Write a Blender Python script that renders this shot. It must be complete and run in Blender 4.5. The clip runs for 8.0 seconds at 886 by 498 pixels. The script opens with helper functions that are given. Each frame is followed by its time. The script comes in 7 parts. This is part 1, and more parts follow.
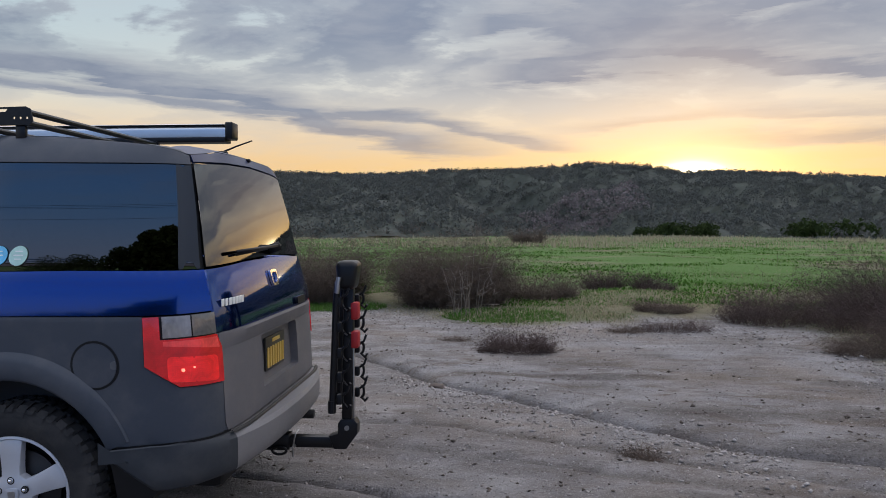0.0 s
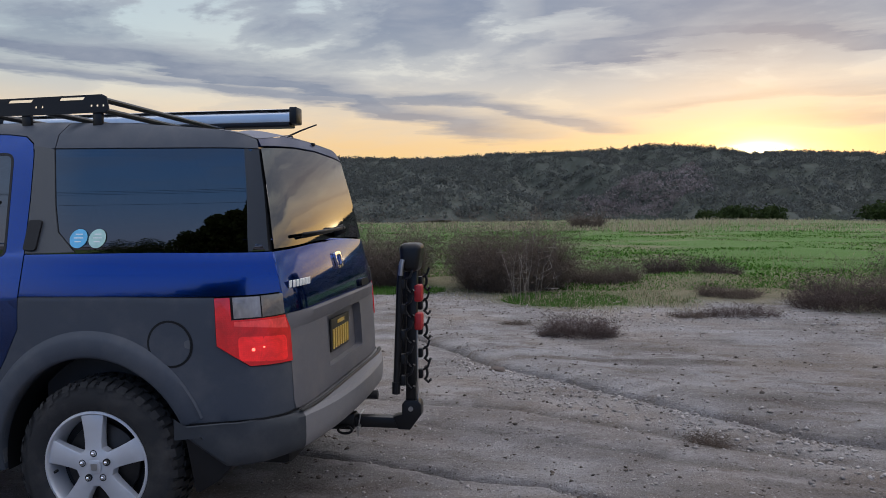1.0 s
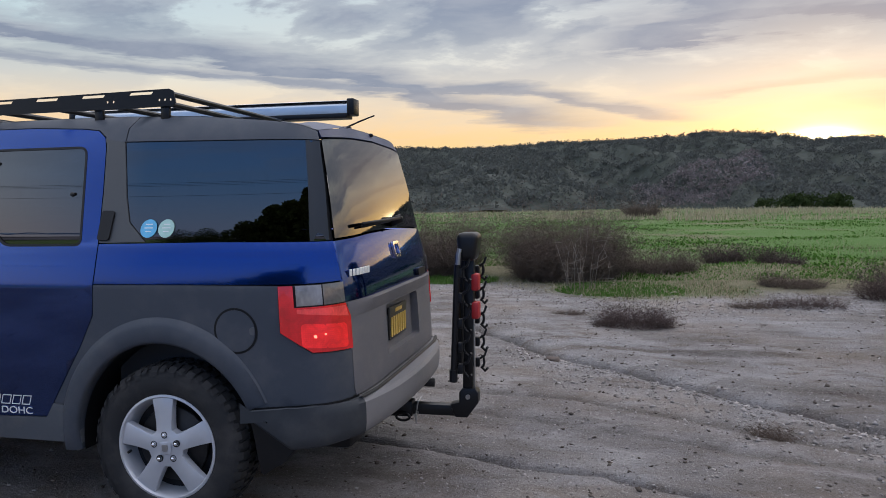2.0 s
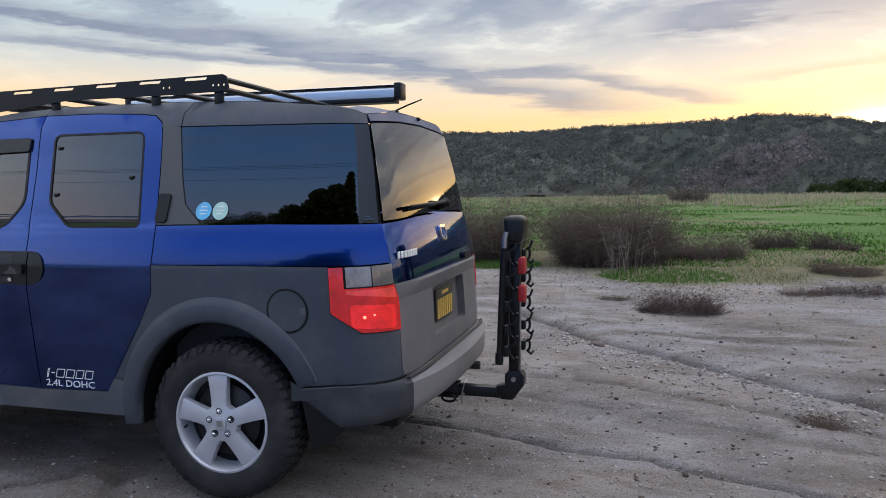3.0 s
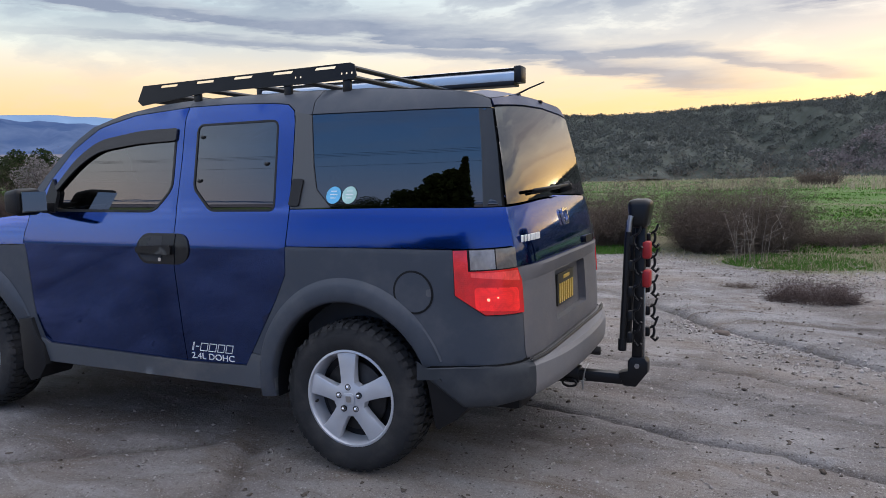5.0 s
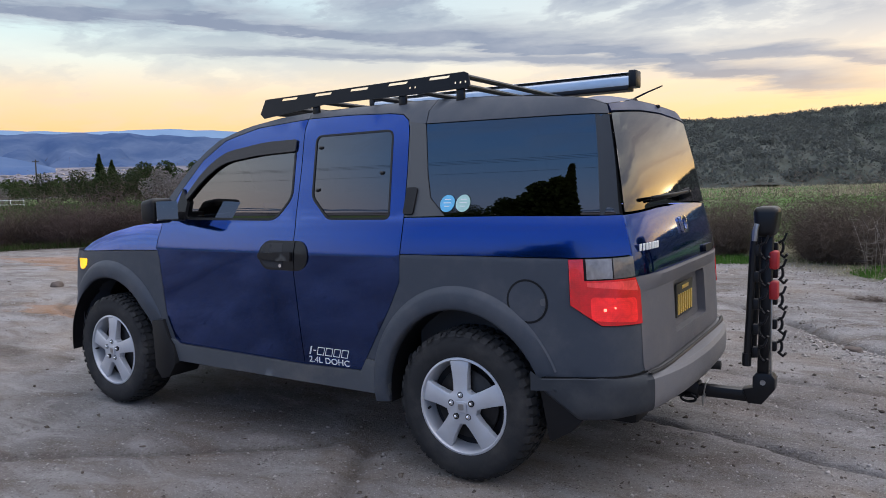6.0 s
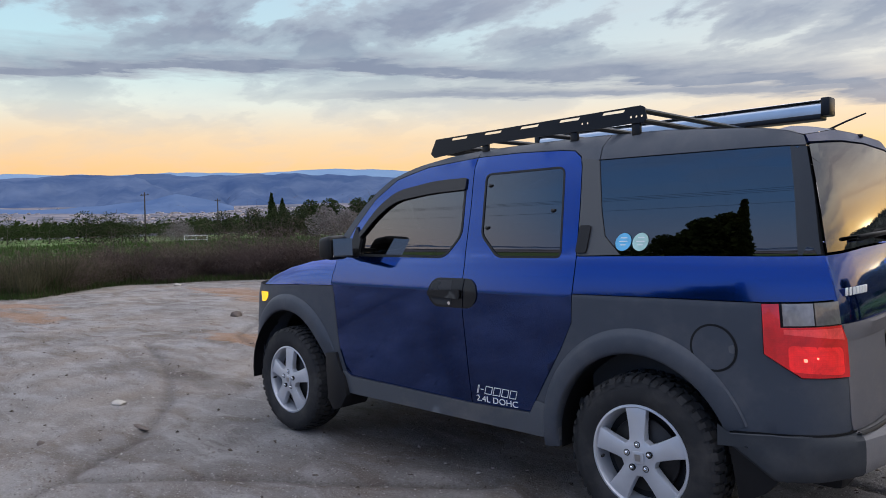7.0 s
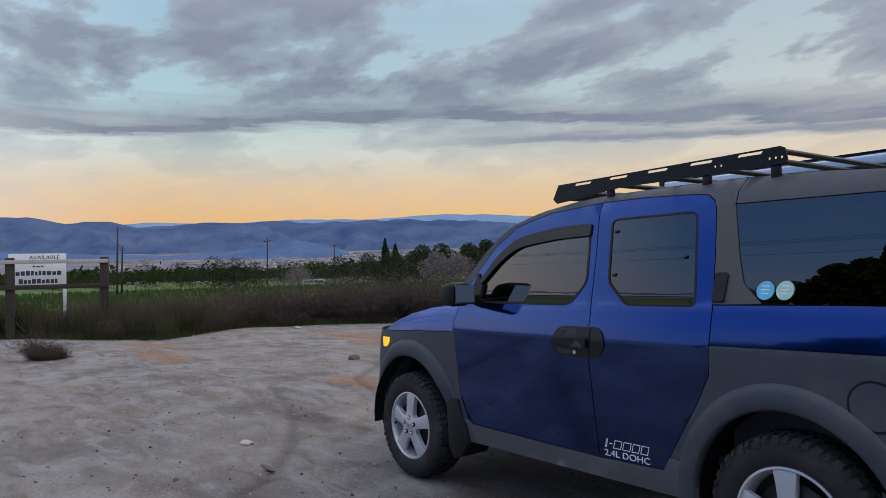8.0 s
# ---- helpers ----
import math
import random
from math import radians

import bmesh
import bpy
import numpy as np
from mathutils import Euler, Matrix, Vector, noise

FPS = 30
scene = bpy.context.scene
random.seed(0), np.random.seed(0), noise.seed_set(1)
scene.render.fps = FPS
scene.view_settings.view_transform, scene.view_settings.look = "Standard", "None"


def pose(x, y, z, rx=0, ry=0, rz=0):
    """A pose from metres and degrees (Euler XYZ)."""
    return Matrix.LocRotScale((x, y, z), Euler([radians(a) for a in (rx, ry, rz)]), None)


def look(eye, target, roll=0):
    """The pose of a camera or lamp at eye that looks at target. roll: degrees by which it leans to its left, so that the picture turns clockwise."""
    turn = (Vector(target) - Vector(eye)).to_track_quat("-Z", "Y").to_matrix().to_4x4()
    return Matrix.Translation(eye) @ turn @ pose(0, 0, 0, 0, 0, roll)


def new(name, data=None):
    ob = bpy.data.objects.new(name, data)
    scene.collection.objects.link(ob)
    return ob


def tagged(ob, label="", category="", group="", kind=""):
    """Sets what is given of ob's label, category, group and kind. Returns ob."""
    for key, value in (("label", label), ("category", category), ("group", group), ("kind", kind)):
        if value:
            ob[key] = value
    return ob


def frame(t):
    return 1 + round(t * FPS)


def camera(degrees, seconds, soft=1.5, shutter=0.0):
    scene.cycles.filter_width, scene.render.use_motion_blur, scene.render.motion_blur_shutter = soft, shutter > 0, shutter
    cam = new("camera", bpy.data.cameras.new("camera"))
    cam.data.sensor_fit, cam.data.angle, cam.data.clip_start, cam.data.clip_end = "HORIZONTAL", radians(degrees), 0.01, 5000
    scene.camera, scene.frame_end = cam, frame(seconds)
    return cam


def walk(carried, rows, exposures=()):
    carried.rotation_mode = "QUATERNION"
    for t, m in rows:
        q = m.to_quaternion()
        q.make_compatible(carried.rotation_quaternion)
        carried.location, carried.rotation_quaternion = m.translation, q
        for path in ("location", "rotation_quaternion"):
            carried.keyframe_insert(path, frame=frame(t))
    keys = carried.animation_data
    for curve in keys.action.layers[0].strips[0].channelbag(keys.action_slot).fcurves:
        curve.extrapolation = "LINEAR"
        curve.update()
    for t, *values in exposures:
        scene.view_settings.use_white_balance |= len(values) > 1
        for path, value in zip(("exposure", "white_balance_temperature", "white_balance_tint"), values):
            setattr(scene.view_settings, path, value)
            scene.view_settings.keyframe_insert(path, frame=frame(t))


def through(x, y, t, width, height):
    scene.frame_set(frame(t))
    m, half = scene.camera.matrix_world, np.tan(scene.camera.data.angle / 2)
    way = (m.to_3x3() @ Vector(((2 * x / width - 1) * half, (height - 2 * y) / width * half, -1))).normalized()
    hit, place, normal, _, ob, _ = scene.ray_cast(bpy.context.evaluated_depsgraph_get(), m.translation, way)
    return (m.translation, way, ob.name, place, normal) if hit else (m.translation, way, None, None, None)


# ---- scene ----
cam = camera(62.8, 8.0, soft=0.9)
PATH = [
    (0, (1.813, -3.505, 1.363), (1.687, -1.51, 1.308), -0.1),
    (0.5, (1.798, -3.503, 1.361), (1.588, -1.516, 1.283), -0.1),
    (1, (1.783, -3.499, 1.352), (1.501, -1.522, 1.255), -0.4),
    (1.5, (1.77, -3.506, 1.354), (1.415, -1.541, 1.244), -0.6),
    (3, (1.743, -3.547, 1.344), (1.209, -1.626, 1.18), -0.6),
    (3.5, (1.735, -3.556, 1.345), (1.149, -1.653, 1.16), -0.6),
    (4, (1.72, -3.562, 1.341), (1.072, -1.68, 1.146), -0.7),
    (4.5, (1.709, -3.572, 1.339), (0.981, -1.72, 1.142), -0.9),
    (6, (1.64, -3.596, 1.341), (0.578, -1.91, 1.168), -1.5),
    (6.5, (1.596, -3.599, 1.349), (0.363, -2.029, 1.229), -1.6),
    (7, (1.536, -3.609, 1.354), (0.146, -2.172, 1.29), -1.6),
    (7.5, (1.506, -3.633, 1.366), (0.004, -2.313, 1.364), -1.7),
    (8, (1.471, -3.642, 1.368), (-0.117, -2.429, 1.435), -1.6),
]
walk(cam, [(t, look(eye, target, roll)) for t, eye, target, roll in PATH],
     [(0.0, -0.14), (1.5, -0.06), (3.0, 0.18), (4.5, 0.29), (6.0, 0.27), (7.0, 0.12), (8.0, -0.25)])

# ---- world and sun ----
SUN_AZ, SUN_EL = radians(15.3), radians(4.15)
SUN_DIR = Vector((math.sin(SUN_AZ) * math.cos(SUN_EL), math.cos(SUN_AZ) * math.cos(SUN_EL), math.sin(SUN_EL)))


class Nodes:
    """Short hand for building node trees."""

    def __init__(self, tree):
        self.tree = tree
        tree.nodes.clear()

    def add(self, kind, ins=(), **props):
        n = self.tree.nodes.new(kind)
        if "operation" in props:
            n.operation = props["operation"]
        if "use_clamp" in props:
            n.use_clamp = props["use_clamp"]
        if "data_type" in props:
            n.data_type, n.blend_type = props["data_type"], props["blend_type"]
        if "sky_type" in props:
            n.sky_type, n.sun_disc = props["sky_type"], props["sun_disc"]
            n.sun_elevation, n.sun_rotation = props["sun_elevation"], props["sun_rotation"]
        for key, v in dict(ins).items():
            if isinstance(v, bpy.types.NodeSocket):
                self.tree.links.new(v, n.inputs[key])
            else:
                n.inputs[key].default_value = v
        return n

    def math(self, op, a, b=0.0, clamp=False):
        return self.add("ShaderNodeMath", {0: a, 1: b}, operation=op, use_clamp=clamp).outputs[0]

    def vec(self, op, a, b=(0, 0, 0)):
        n = self.add("ShaderNodeVectorMath", {0: a, 1: b}, operation=op)
        return n.outputs["Value"] if op == "DOT_PRODUCT" else n.outputs["Vector"]

    def mix(self, fac, a, b, blend="MIX"):
        n = self.add("ShaderNodeMix", data_type="RGBA", blend_type=blend)
        for i, v in ((0, fac), (6, a), (7, b)):
            if isinstance(v, bpy.types.NodeSocket):
                self.tree.links.new(v, n.inputs[i])
            else:
                n.inputs[i].default_value = v if i == 0 else (*v[:3], 1)
        return n.outputs[2]

    def ramp(self, fac, stops, interp="LINEAR"):
        n = self.add("ShaderNodeValToRGB", {0: fac})
        n.color_ramp.interpolation = interp
        els = n.color_ramp.elements
        while len(els) < len(stops):
            els.new(0.5)
        for e, (p, c) in zip(els, stops):
            e.position = p
            e.color = (*c, 1) if not isinstance(c, (int, float)) else (c, c, c, 1)
        return n.outputs[0]

    def noise(self, vector, scale, detail=4.0, rough=0.5, distort=0.0):
        return self.add("ShaderNodeTexNoise", {"Vector": vector, "Scale": scale, "Detail": detail, "Roughness": rough, "Distortion": distort}).outputs[0]


world = bpy.data.worlds.new("evening_sky")
scene.world = world
world.use_nodes = True
N = Nodes(world.node_tree)
way = N.add("ShaderNodeTexCoord").outputs["Generated"]
sep = N.add("ShaderNodeSeparateXYZ", {0: way})
toward = N.math("MAXIMUM", N.vec("DOT_PRODUCT", way, SUN_DIR), 0.0)
el = N.math("MULTIPLY", N.math("ARCSINE", sep.outputs[2]), 180 / math.pi)
az = N.math("MULTIPLY", N.math("ARCTAN2", sep.outputs[0], sep.outputs[1]), 180 / math.pi)
height = N.math("DIVIDE", el, 90.0, True)
round_az = N.math("DIVIDE", N.math("ADD", az, 180.0), 360.0, True)


def by_height(*stops):
    return N.ramp(height, [(e / 90.0, c) for e, c in stops])


# clear sky: peach at the horizon, cyan and blue above; warmer on the sun's side
cool = by_height((0, (.90, .50, .24)), (4.5, (.93, .57, .27)), (7, (.87, .66, .44)), (9.5, (.74, .80, .74)), (12.5, (.50, .73, .80)), (19, (.42, .64, .80)), (32, (.46, .66, 1.0)), (90, (.56, .74, 1.12)))
warm = by_height((0, (1.0, .62, .20)), (5, (.95, .65, .33)), (8, (.88, .73, .56)), (10.5, (.74, .71, .67)), (15, (.62, .66, .69)), (22, (.50, .59, .70)), (40, (.48, .65, .95)), (90, (.56, .74, 1.12)))
side = N.math("POWER", N.math("MAXIMUM", N.math("MULTIPLY", N.math("ADD", N.vec("DOT_PRODUCT", N.vec("NORMALIZE", N.vec("MULTIPLY", way, (1, 1, 0))), Vector((math.sin(SUN_AZ), math.cos(SUN_AZ), 0))), 0.15), 0.87), 0.0), 1.6)
east = by_height((0, (.34, .44, .72)), (3, (.27, .42, .76)), (8, (.16, .37, .82)), (14, (.13, .33, .82)), (26, (.17, .37, .84)), (45, (.30, .48, .82)), (90, (.54, .70, 1.04)))
away = N.math("MULTIPLY", N.vec("DOT_PRODUCT", N.vec("NORMALIZE", N.vec("MULTIPLY", way, (1, 1, 0))), Vector((-math.sin(SUN_AZ), -math.cos(SUN_AZ), 0))), 1.6, True)
dusk = by_height((0, (.98, .86, .84)), (4, (.96, .93, .97)), (9, (.92, 1.02, 1.15)), (16, (.92, 1.04, 1.20)), (30, (.86, 1.0, 1.25)), (50, (.66, .84, 1.14)), (90, (.54, .72, 1.06)))
beyond = N.math("MULTIPLY", N.math("SUBTRACT", N.vec("DOT_PRODUCT", N.vec("NORMALIZE", N.vec("MULTIPLY", way, (1, 1, 0))), Vector((math.sin(radians(166)), math.cos(radians(166)), 0))), 0.46), 5.0, True)
clear = N.mix(side, N.mix(beyond, N.mix(away, cool, dusk), east), warm)
# cloud deck in perspective: p lies on a flat layer overhead
inv = N.math("DIVIDE", 1.0, N.math("ADD", N.math("MAXIMUM", sep.outputs[2], 0.0), 0.17))
plan = N.add("ShaderNodeVectorMath", {0: N.vec("MULTIPLY", way, (1, 1, 0)), "Scale": inv}, operation="SCALE").outputs["Vector"]
warp = N.noise(plan, 2.2, 4.0, 0.6)
deck = N.noise(N.add("ShaderNodeMapping", {"Vector": plan, "Location": (2.3, 1.1, 0.0), "Rotation": (0, 0, radians(-20)), "Scale": (0.85, 1.05, 1)}).outputs[0], 2.0, 8.0, 0.56, 0.25)
wisp = N.noise(N.add("ShaderNodeMapping", {"Vector": plan, "Location": (7.3, 4.1, 0.0), "Rotation": (0, 0, radians(-12)), "Scale": (0.85, 1.1, 1)}).outputs[0], 4.2, 7.0, 0.58, 0.2)
cover = N.math("ADD", N.math("ADD", N.math("MULTIPLY", deck, 0.74), N.math("MULTIPLY", wisp, 0.26)), N.math("MULTIPLY", side, 0.035))
reach = by_height((0, 0.0), (6, 0.0), (9.5, 0.30), (12.5, 0.75), (15, 1.0), (30, 1.0), (55, 0.8), (90, 0.7))
opposite = N.math("MULTIPLY", N.vec("DOT_PRODUCT", N.vec("NORMALIZE", N.vec("MULTIPLY", way, (1, 1, 0))), Vector((-math.sin(SUN_AZ), -math.cos(SUN_AZ), 0))), 0.7, True)
reach = N.math("MULTIPLY", reach, N.math("SUBTRACT", 1.0, N.math("MULTIPLY", opposite, 1.1)))
thick = N.math("MULTIPLY", N.ramp(cover, [(0.455, 0.0), (0.51, 0.70), (0.575, 0.97)], "EASE"), reach)
# long streaks of low cloud that drop towards the sun
def band(line, half, soft_up, strength, seed):
    """A streak whose middle follows line, a list of (azimuth, elevation)."""
    mid = N.math("MULTIPLY", N.ramp(round_az, [((a + 180) / 360, e / 30) for a, e in line]), 30.0)
    body = N.ramp(round_az, [((line[0][0] + 180) / 360, 0.0), ((line[1][0] + 180) / 360, 1.0), ((line[-2][0] + 180) / 360, 1.0), ((line[-1][0] + 180) / 360, 0.0)])
    rag = N.noise(N.add("ShaderNodeCombineXYZ", {0: N.math("MULTIPLY", az, 0.055), 1: N.math("MULTIPLY", el, 0.42), 2: seed}).outputs[0], 1.6, 6.0, 0.62)
    off = N.math("SUBTRACT", N.math("ADD", el, N.math("MULTIPLY", N.math("SUBTRACT", rag, 0.5), 2.6 * half + 0.8)), mid)
    low = N.math("DIVIDE", N.math("ADD", off, half), half * 0.7, True)
    high = N.math("SUBTRACT", 1.0, N.math("DIVIDE", N.math("SUBTRACT", off, half * 0.2), soft_up, True))
    return N.math("MULTIPLY", N.math("MULTIPLY", low, high), N.math("MULTIPLY", body, strength))


streak_a = band([(-120, 10.5), (-76, 11.2), (-64, 12.3), (-50, 12.5), (-40, 11.5), (-30, 10.9), (-17, 9.4), (-11, 7.6), (-5, 6.4), (3, 5.9)], 1.0, 2.2, 0.97, 3.1)
streak_b = band([(-62, 10.2), (-44, 10.2), (-32, 9.8), (-22, 9.1), (-13, 8.8), (-5.5, 8.5), (0, 7.3), (5, 6.3), (8, 6.0)], 0.55, 0.9, 0.9, 8.7)
streak_c = band([(-4, 11.8), (2, 12.2), (10, 13.0), (16, 12.6), (24, 11.4), (34, 10.0), (60, 10.0)], 1.7, 3.2, 0.97, 14.2)
streak_f = band([(-8, 15.2), (0, 15.8), (10, 16.4), (22, 16.0), (34, 15.0), (60, 14)], 1.8, 4.0, 0.92, 33.0)
streak_g = band([(2, 7.4), (10, 7.9), (18, 8.4), (26, 8.0), (40, 7.6)], 0.45, 0.9, 0.6, 52.0)
streak_d = band([(14, 6.6), (20, 6.4), (30, 6.2), (50, 6.6), (70, 7)], 0.8, 1.2, 0.85, 21.0)
mask = thick
for k in (streak_a, streak_b, streak_c, streak_d, streak_f, streak_g):
    mask = N.math("MAXIMUM", mask, k)
grey = by_height((0, (.50, .36, .32)), (6, (.42, .35, .34)), (9, (.24, .27, .36)), (13, (.21, .245, .34)), (19, (.28, .315, .41)), (35, (.38, .44, .58)), (90, (.48, .56, .74)))
grey = N.mix(N.math("MULTIPLY", side, 0.8), grey, by_height((0, (.62, .42, .26)), (6, (.44, .39, .38)), (9, (.24, .285, .39)), (14, (.225, .28, .40)), (25, (.31, .38, .50)), (90, (.50, .57, .72))))
lit = N.mix(0.42, grey, N.mix(side, (.60, .58, .62), (.56, .55, .57)))
cloud = N.mix(N.ramp(N.math("MAXIMUM", cover, N.math("MULTIPLY", N.math("MAXIMUM", streak_a, N.math("MAXIMUM", streak_b, N.math("MAXIMUM", streak_c, streak_f))), 0.60)), [(0.43, 0.0), (0.56, 1.0)]), lit, grey)
cloud = N.mix(N.math("MULTIPLY", N.math("POWER", toward, 160.0), 0.55), cloud, (1.0, .66, .36))
sky = N.mix(mask, clear, cloud)
veil = N.math("MULTIPLY", N.math("MULTIPLY", N.ramp(wisp, [(0.45, 0.0), (0.65, 0.22)]), N.math("SUBTRACT", 1.0, opposite)), by_height((0, 0.2), (8, 0.8), (20, 1.0), (90, 1.0)))
sky = N.mix(veil, sky, N.mix(side, (.50, .55, .62), (.66, .66, .67)))
# the glow lies along the ridge, wider than it is high
d_az = N.math("SUBTRACT", az, math.degrees(SUN_AZ))
d_el = N.math("SUBTRACT", el, math.degrees(SUN_EL))


def glow(wide, high, colour, power):
    fall = N.math("ADD", N.math("POWER", N.math("DIVIDE", N.math("ABSOLUTE", d_az), wide), 2.0), N.math("POWER", N.math("DIVIDE", N.math("ABSOLUTE", d_el), high), 2.0))
    bright = N.math("MULTIPLY", N.math("EXPONENT", N.math("MULTIPLY", fall, -1.0)), power)
    return N.add("ShaderNodeVectorMath", {0: colour, "Scale": bright}, operation="SCALE").outputs["Vector"]


total = N.vec("ADD", N.vec("ADD", N.vec("ADD", sky, glow(11.0, 4.2, (1.0, .52, .13), 0.30)), glow(5.0, 1.5, (1.0, .70, .26), 0.9)), glow(1.7, 0.62, (1.0, .86, .55), 5.0))
air = N.add("ShaderNodeTexSky", sky_type="NISHITA", sun_disc=False, sun_elevation=SUN_EL, sun_rotation=SUN_AZ)
total = N.vec("ADD", total, N.add("ShaderNodeVectorMath", {0: air.outputs[0], "Scale": 0.01}, operation="SCALE").outputs["Vector"])
# unseen fill light overhead, added to brighten ground and car, stronger towards the sunset
toward_west = N.math("MAXIMUM", N.vec("DOT_PRODUCT", way, Vector((math.sin(radians(50)) * .86, math.cos(radians(50)) * .86, .5))), 0.0)
overhead_fill = N.math("MULTIPLY", by_height((0, 0.0), (20, 0.0), (36, 1.0), (90, 1.0)), N.math("ADD", N.math("MULTIPLY", toward_west, 1.30), 0.42))
total = N.vec("ADD", total, N.add("ShaderNodeVectorMath", {0: (1.0, .90, .84), "Scale": overhead_fill}, operation="SCALE").outputs["Vector"])
bg = N.add("ShaderNodeBackground", {"Color": total, "Strength": 1.0})
N.add("ShaderNodeOutputWorld", {0: bg.outputs[0]})

sun = new("sun", bpy.data.lights.new("sun", "SUN"))
sun.data.energy, sun.data.angle, sun.data.color = 1.0, radians(0.6), (1.0, 0.66, 0.36)
# the disc has just gone down behind the ridge
LOW = radians(3.2)
sun.matrix_world = look((50 * math.sin(SUN_AZ) * math.cos(LOW), 50 * math.cos(SUN_AZ) * math.cos(LOW), 50 * math.sin(LOW)), (0, 0, 0))

# ---- materials ----
def material(name):
    m = bpy.data.materials.new(name)
    m.use_nodes = True
    return m, Nodes(m.node_tree)


def surface(name, colour, rough=0.5, metal=0.0, spread=0.15, scale=8.0, fine=0.0, fine_scale=200.0, coat=0.0, bump=0.0, emit=None, power=0.0, spec=0.5, dirt=None):
    """A painted, moulded or cast surface with blotches, grain and a little relief."""
    m, n = material(name)
    where = n.add("ShaderNodeTexCoord").outputs["Object"]
    blot = n.noise(where, scale, 5.0, 0.6)
    grain = n.noise(where, fine_scale, 3.0, 0.6)
    v = n.math("ADD", n.math("MULTIPLY", n.math("SUBTRACT", blot, 0.5), 2 * spread), n.math("MULTIPLY", n.math("SUBTRACT", grain, 0.5), 2 * fine))
    col = n.add("ShaderNodeVectorMath", {0: colour, "Scale": n.math("ADD", v, 1.0)}, operation="SCALE").outputs["Vector"]
    if dirt:
        dust = n.ramp(n.noise(where, 5.0, 7.0, 0.65), [(0.48, 0.0), (0.75, dirt)])
        col = n.mix(dust, col, (.24, .21, .18))
    p = n.add("ShaderNodeBsdfPrincipled", {"Base Color": col, "Metallic": metal, "Coat Weight": coat, "Coat Roughness": 0.04, "Specular IOR Level": spec})
    n.tree.links.new(n.math("ADD", n.math("MULTIPLY", n.math("SUBTRACT", blot, 0.5), 0.2 * rough), rough, True), p.inputs["Roughness"])
    if bump:
        b = n.add("ShaderNodeBump", {"Height": grain, "Strength": bump, "Distance": 0.002})
        n.tree.links.new(b.outputs[0], p.inputs["Normal"])
    if emit:
        p.inputs["Emission Color"].default_value = (*emit, 1)
        p.inputs["Emission Strength"].default_value = power
    n.add("ShaderNodeOutputMaterial", {0: p.outputs[0]})
    return m


def glass(name, tint, rough=0.0, ior=2.15):
    m, n = material(name)
    f = n.add("ShaderNodeFresnel", {"IOR": ior}).outputs[0]
    clear_part = n.add("ShaderNodeBsdfTransparent", {"Color": (*tint, 1)})
    shine = n.add("ShaderNodeBsdfGlossy", {"Color": (1, 1, 1, 1), "Roughness": rough})
    mixed = n.add("ShaderNodeMixShader", {0: f, 1: clear_part.outputs[0], 2: shine.outputs[0]})
    n.add("ShaderNodeOutputMaterial", {0: mixed.outputs[0]})
    return m


def plants(name, dark, light, scale=6.0, through=0.25):
    """Leaves or twigs: each piece has its own shade."""
    m, n = material(name)
    piece = n.add("ShaderNodeNewGeometry").outputs["Random Per Island"]
    where = n.add("ShaderNodeTexCoord").outputs["Object"]
    patch = n.noise(where, scale, 3.0)
    t = n.math("ADD", n.math("MULTIPLY", piece, 0.55), n.math("MULTIPLY", patch, 0.5), True)
    col = n.mix(t, dark, light)
    d = n.add("ShaderNodeBsdfDiffuse", {0: col})
    tr = n.add("ShaderNodeBsdfTranslucent", {0: col})
    mixed = n.add("ShaderNodeMixShader", {0: through, 1: d.outputs[0], 2: tr.outputs[0]})
    n.add("ShaderNodeOutputMaterial", {0: mixed.outputs[0]})
    return m


PILLAR = surface("charcoal_plastic", (.045, .047, .050), 0.45, 0.0, 0.12, 5.0, 0.10, 500.0, 0.0, 0.2)
PAINT = surface("blue_metallic_paint", (.0065, .047, .235), 0.12, 0.95, 0.03, 3.0, 0.10, 900.0, 0.8)
# hatch top and spoiler: blue body paint, weaker sky reflection put into its colour
SPOILER = surface("darkened_blue_paint", (.016, .024, .070), 0.38, 0.0, 0.1, 5.0, 0.08, 400.0, 0.0, 0.1)
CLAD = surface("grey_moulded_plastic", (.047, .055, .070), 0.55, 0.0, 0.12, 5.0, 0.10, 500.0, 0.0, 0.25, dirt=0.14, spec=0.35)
# same grey plastic, its colour darkened for shade on the bumper ends
CLAD_SHADED = surface("shaded_bumper_plastic", (.032, .036, .042), 0.55, 0.0, 0.12, 5.0, 0.10, 500.0, 0.0, 0.25, dirt=0.12, spec=0.3)
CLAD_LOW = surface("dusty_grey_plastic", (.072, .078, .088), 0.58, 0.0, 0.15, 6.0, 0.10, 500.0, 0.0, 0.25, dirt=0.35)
# gate and rear bumper: sunset light put into a paler base colour
GATE_LIT = surface("worn_lit_gate_plastic", (.112, .108, .116), 0.55, 0.0, 0.14, 7.0, 0.10, 500.0, 0.0, 0.25, dirt=0.35)
BUMPER_LIT = surface("dusty_lit_bumper_plastic", (.150, .145, .150), 0.52, 0.0, 0.14, 7.0, 0.10, 500.0, 0.0, 0.25, dirt=0.35)
TRIM = surface("black_trim", (.010, .010, .011), 0.45, 0.0, 0.2, 10.0, 0.1, 300.0, spec=0.22)
RUBBER = surface("tyre_rubber", (.022, .022, .023), 0.75, 0.0, 0.25, 14.0, 0.15, 240.0, 0.0, 0.4, dirt=0.16, spec=0.25)
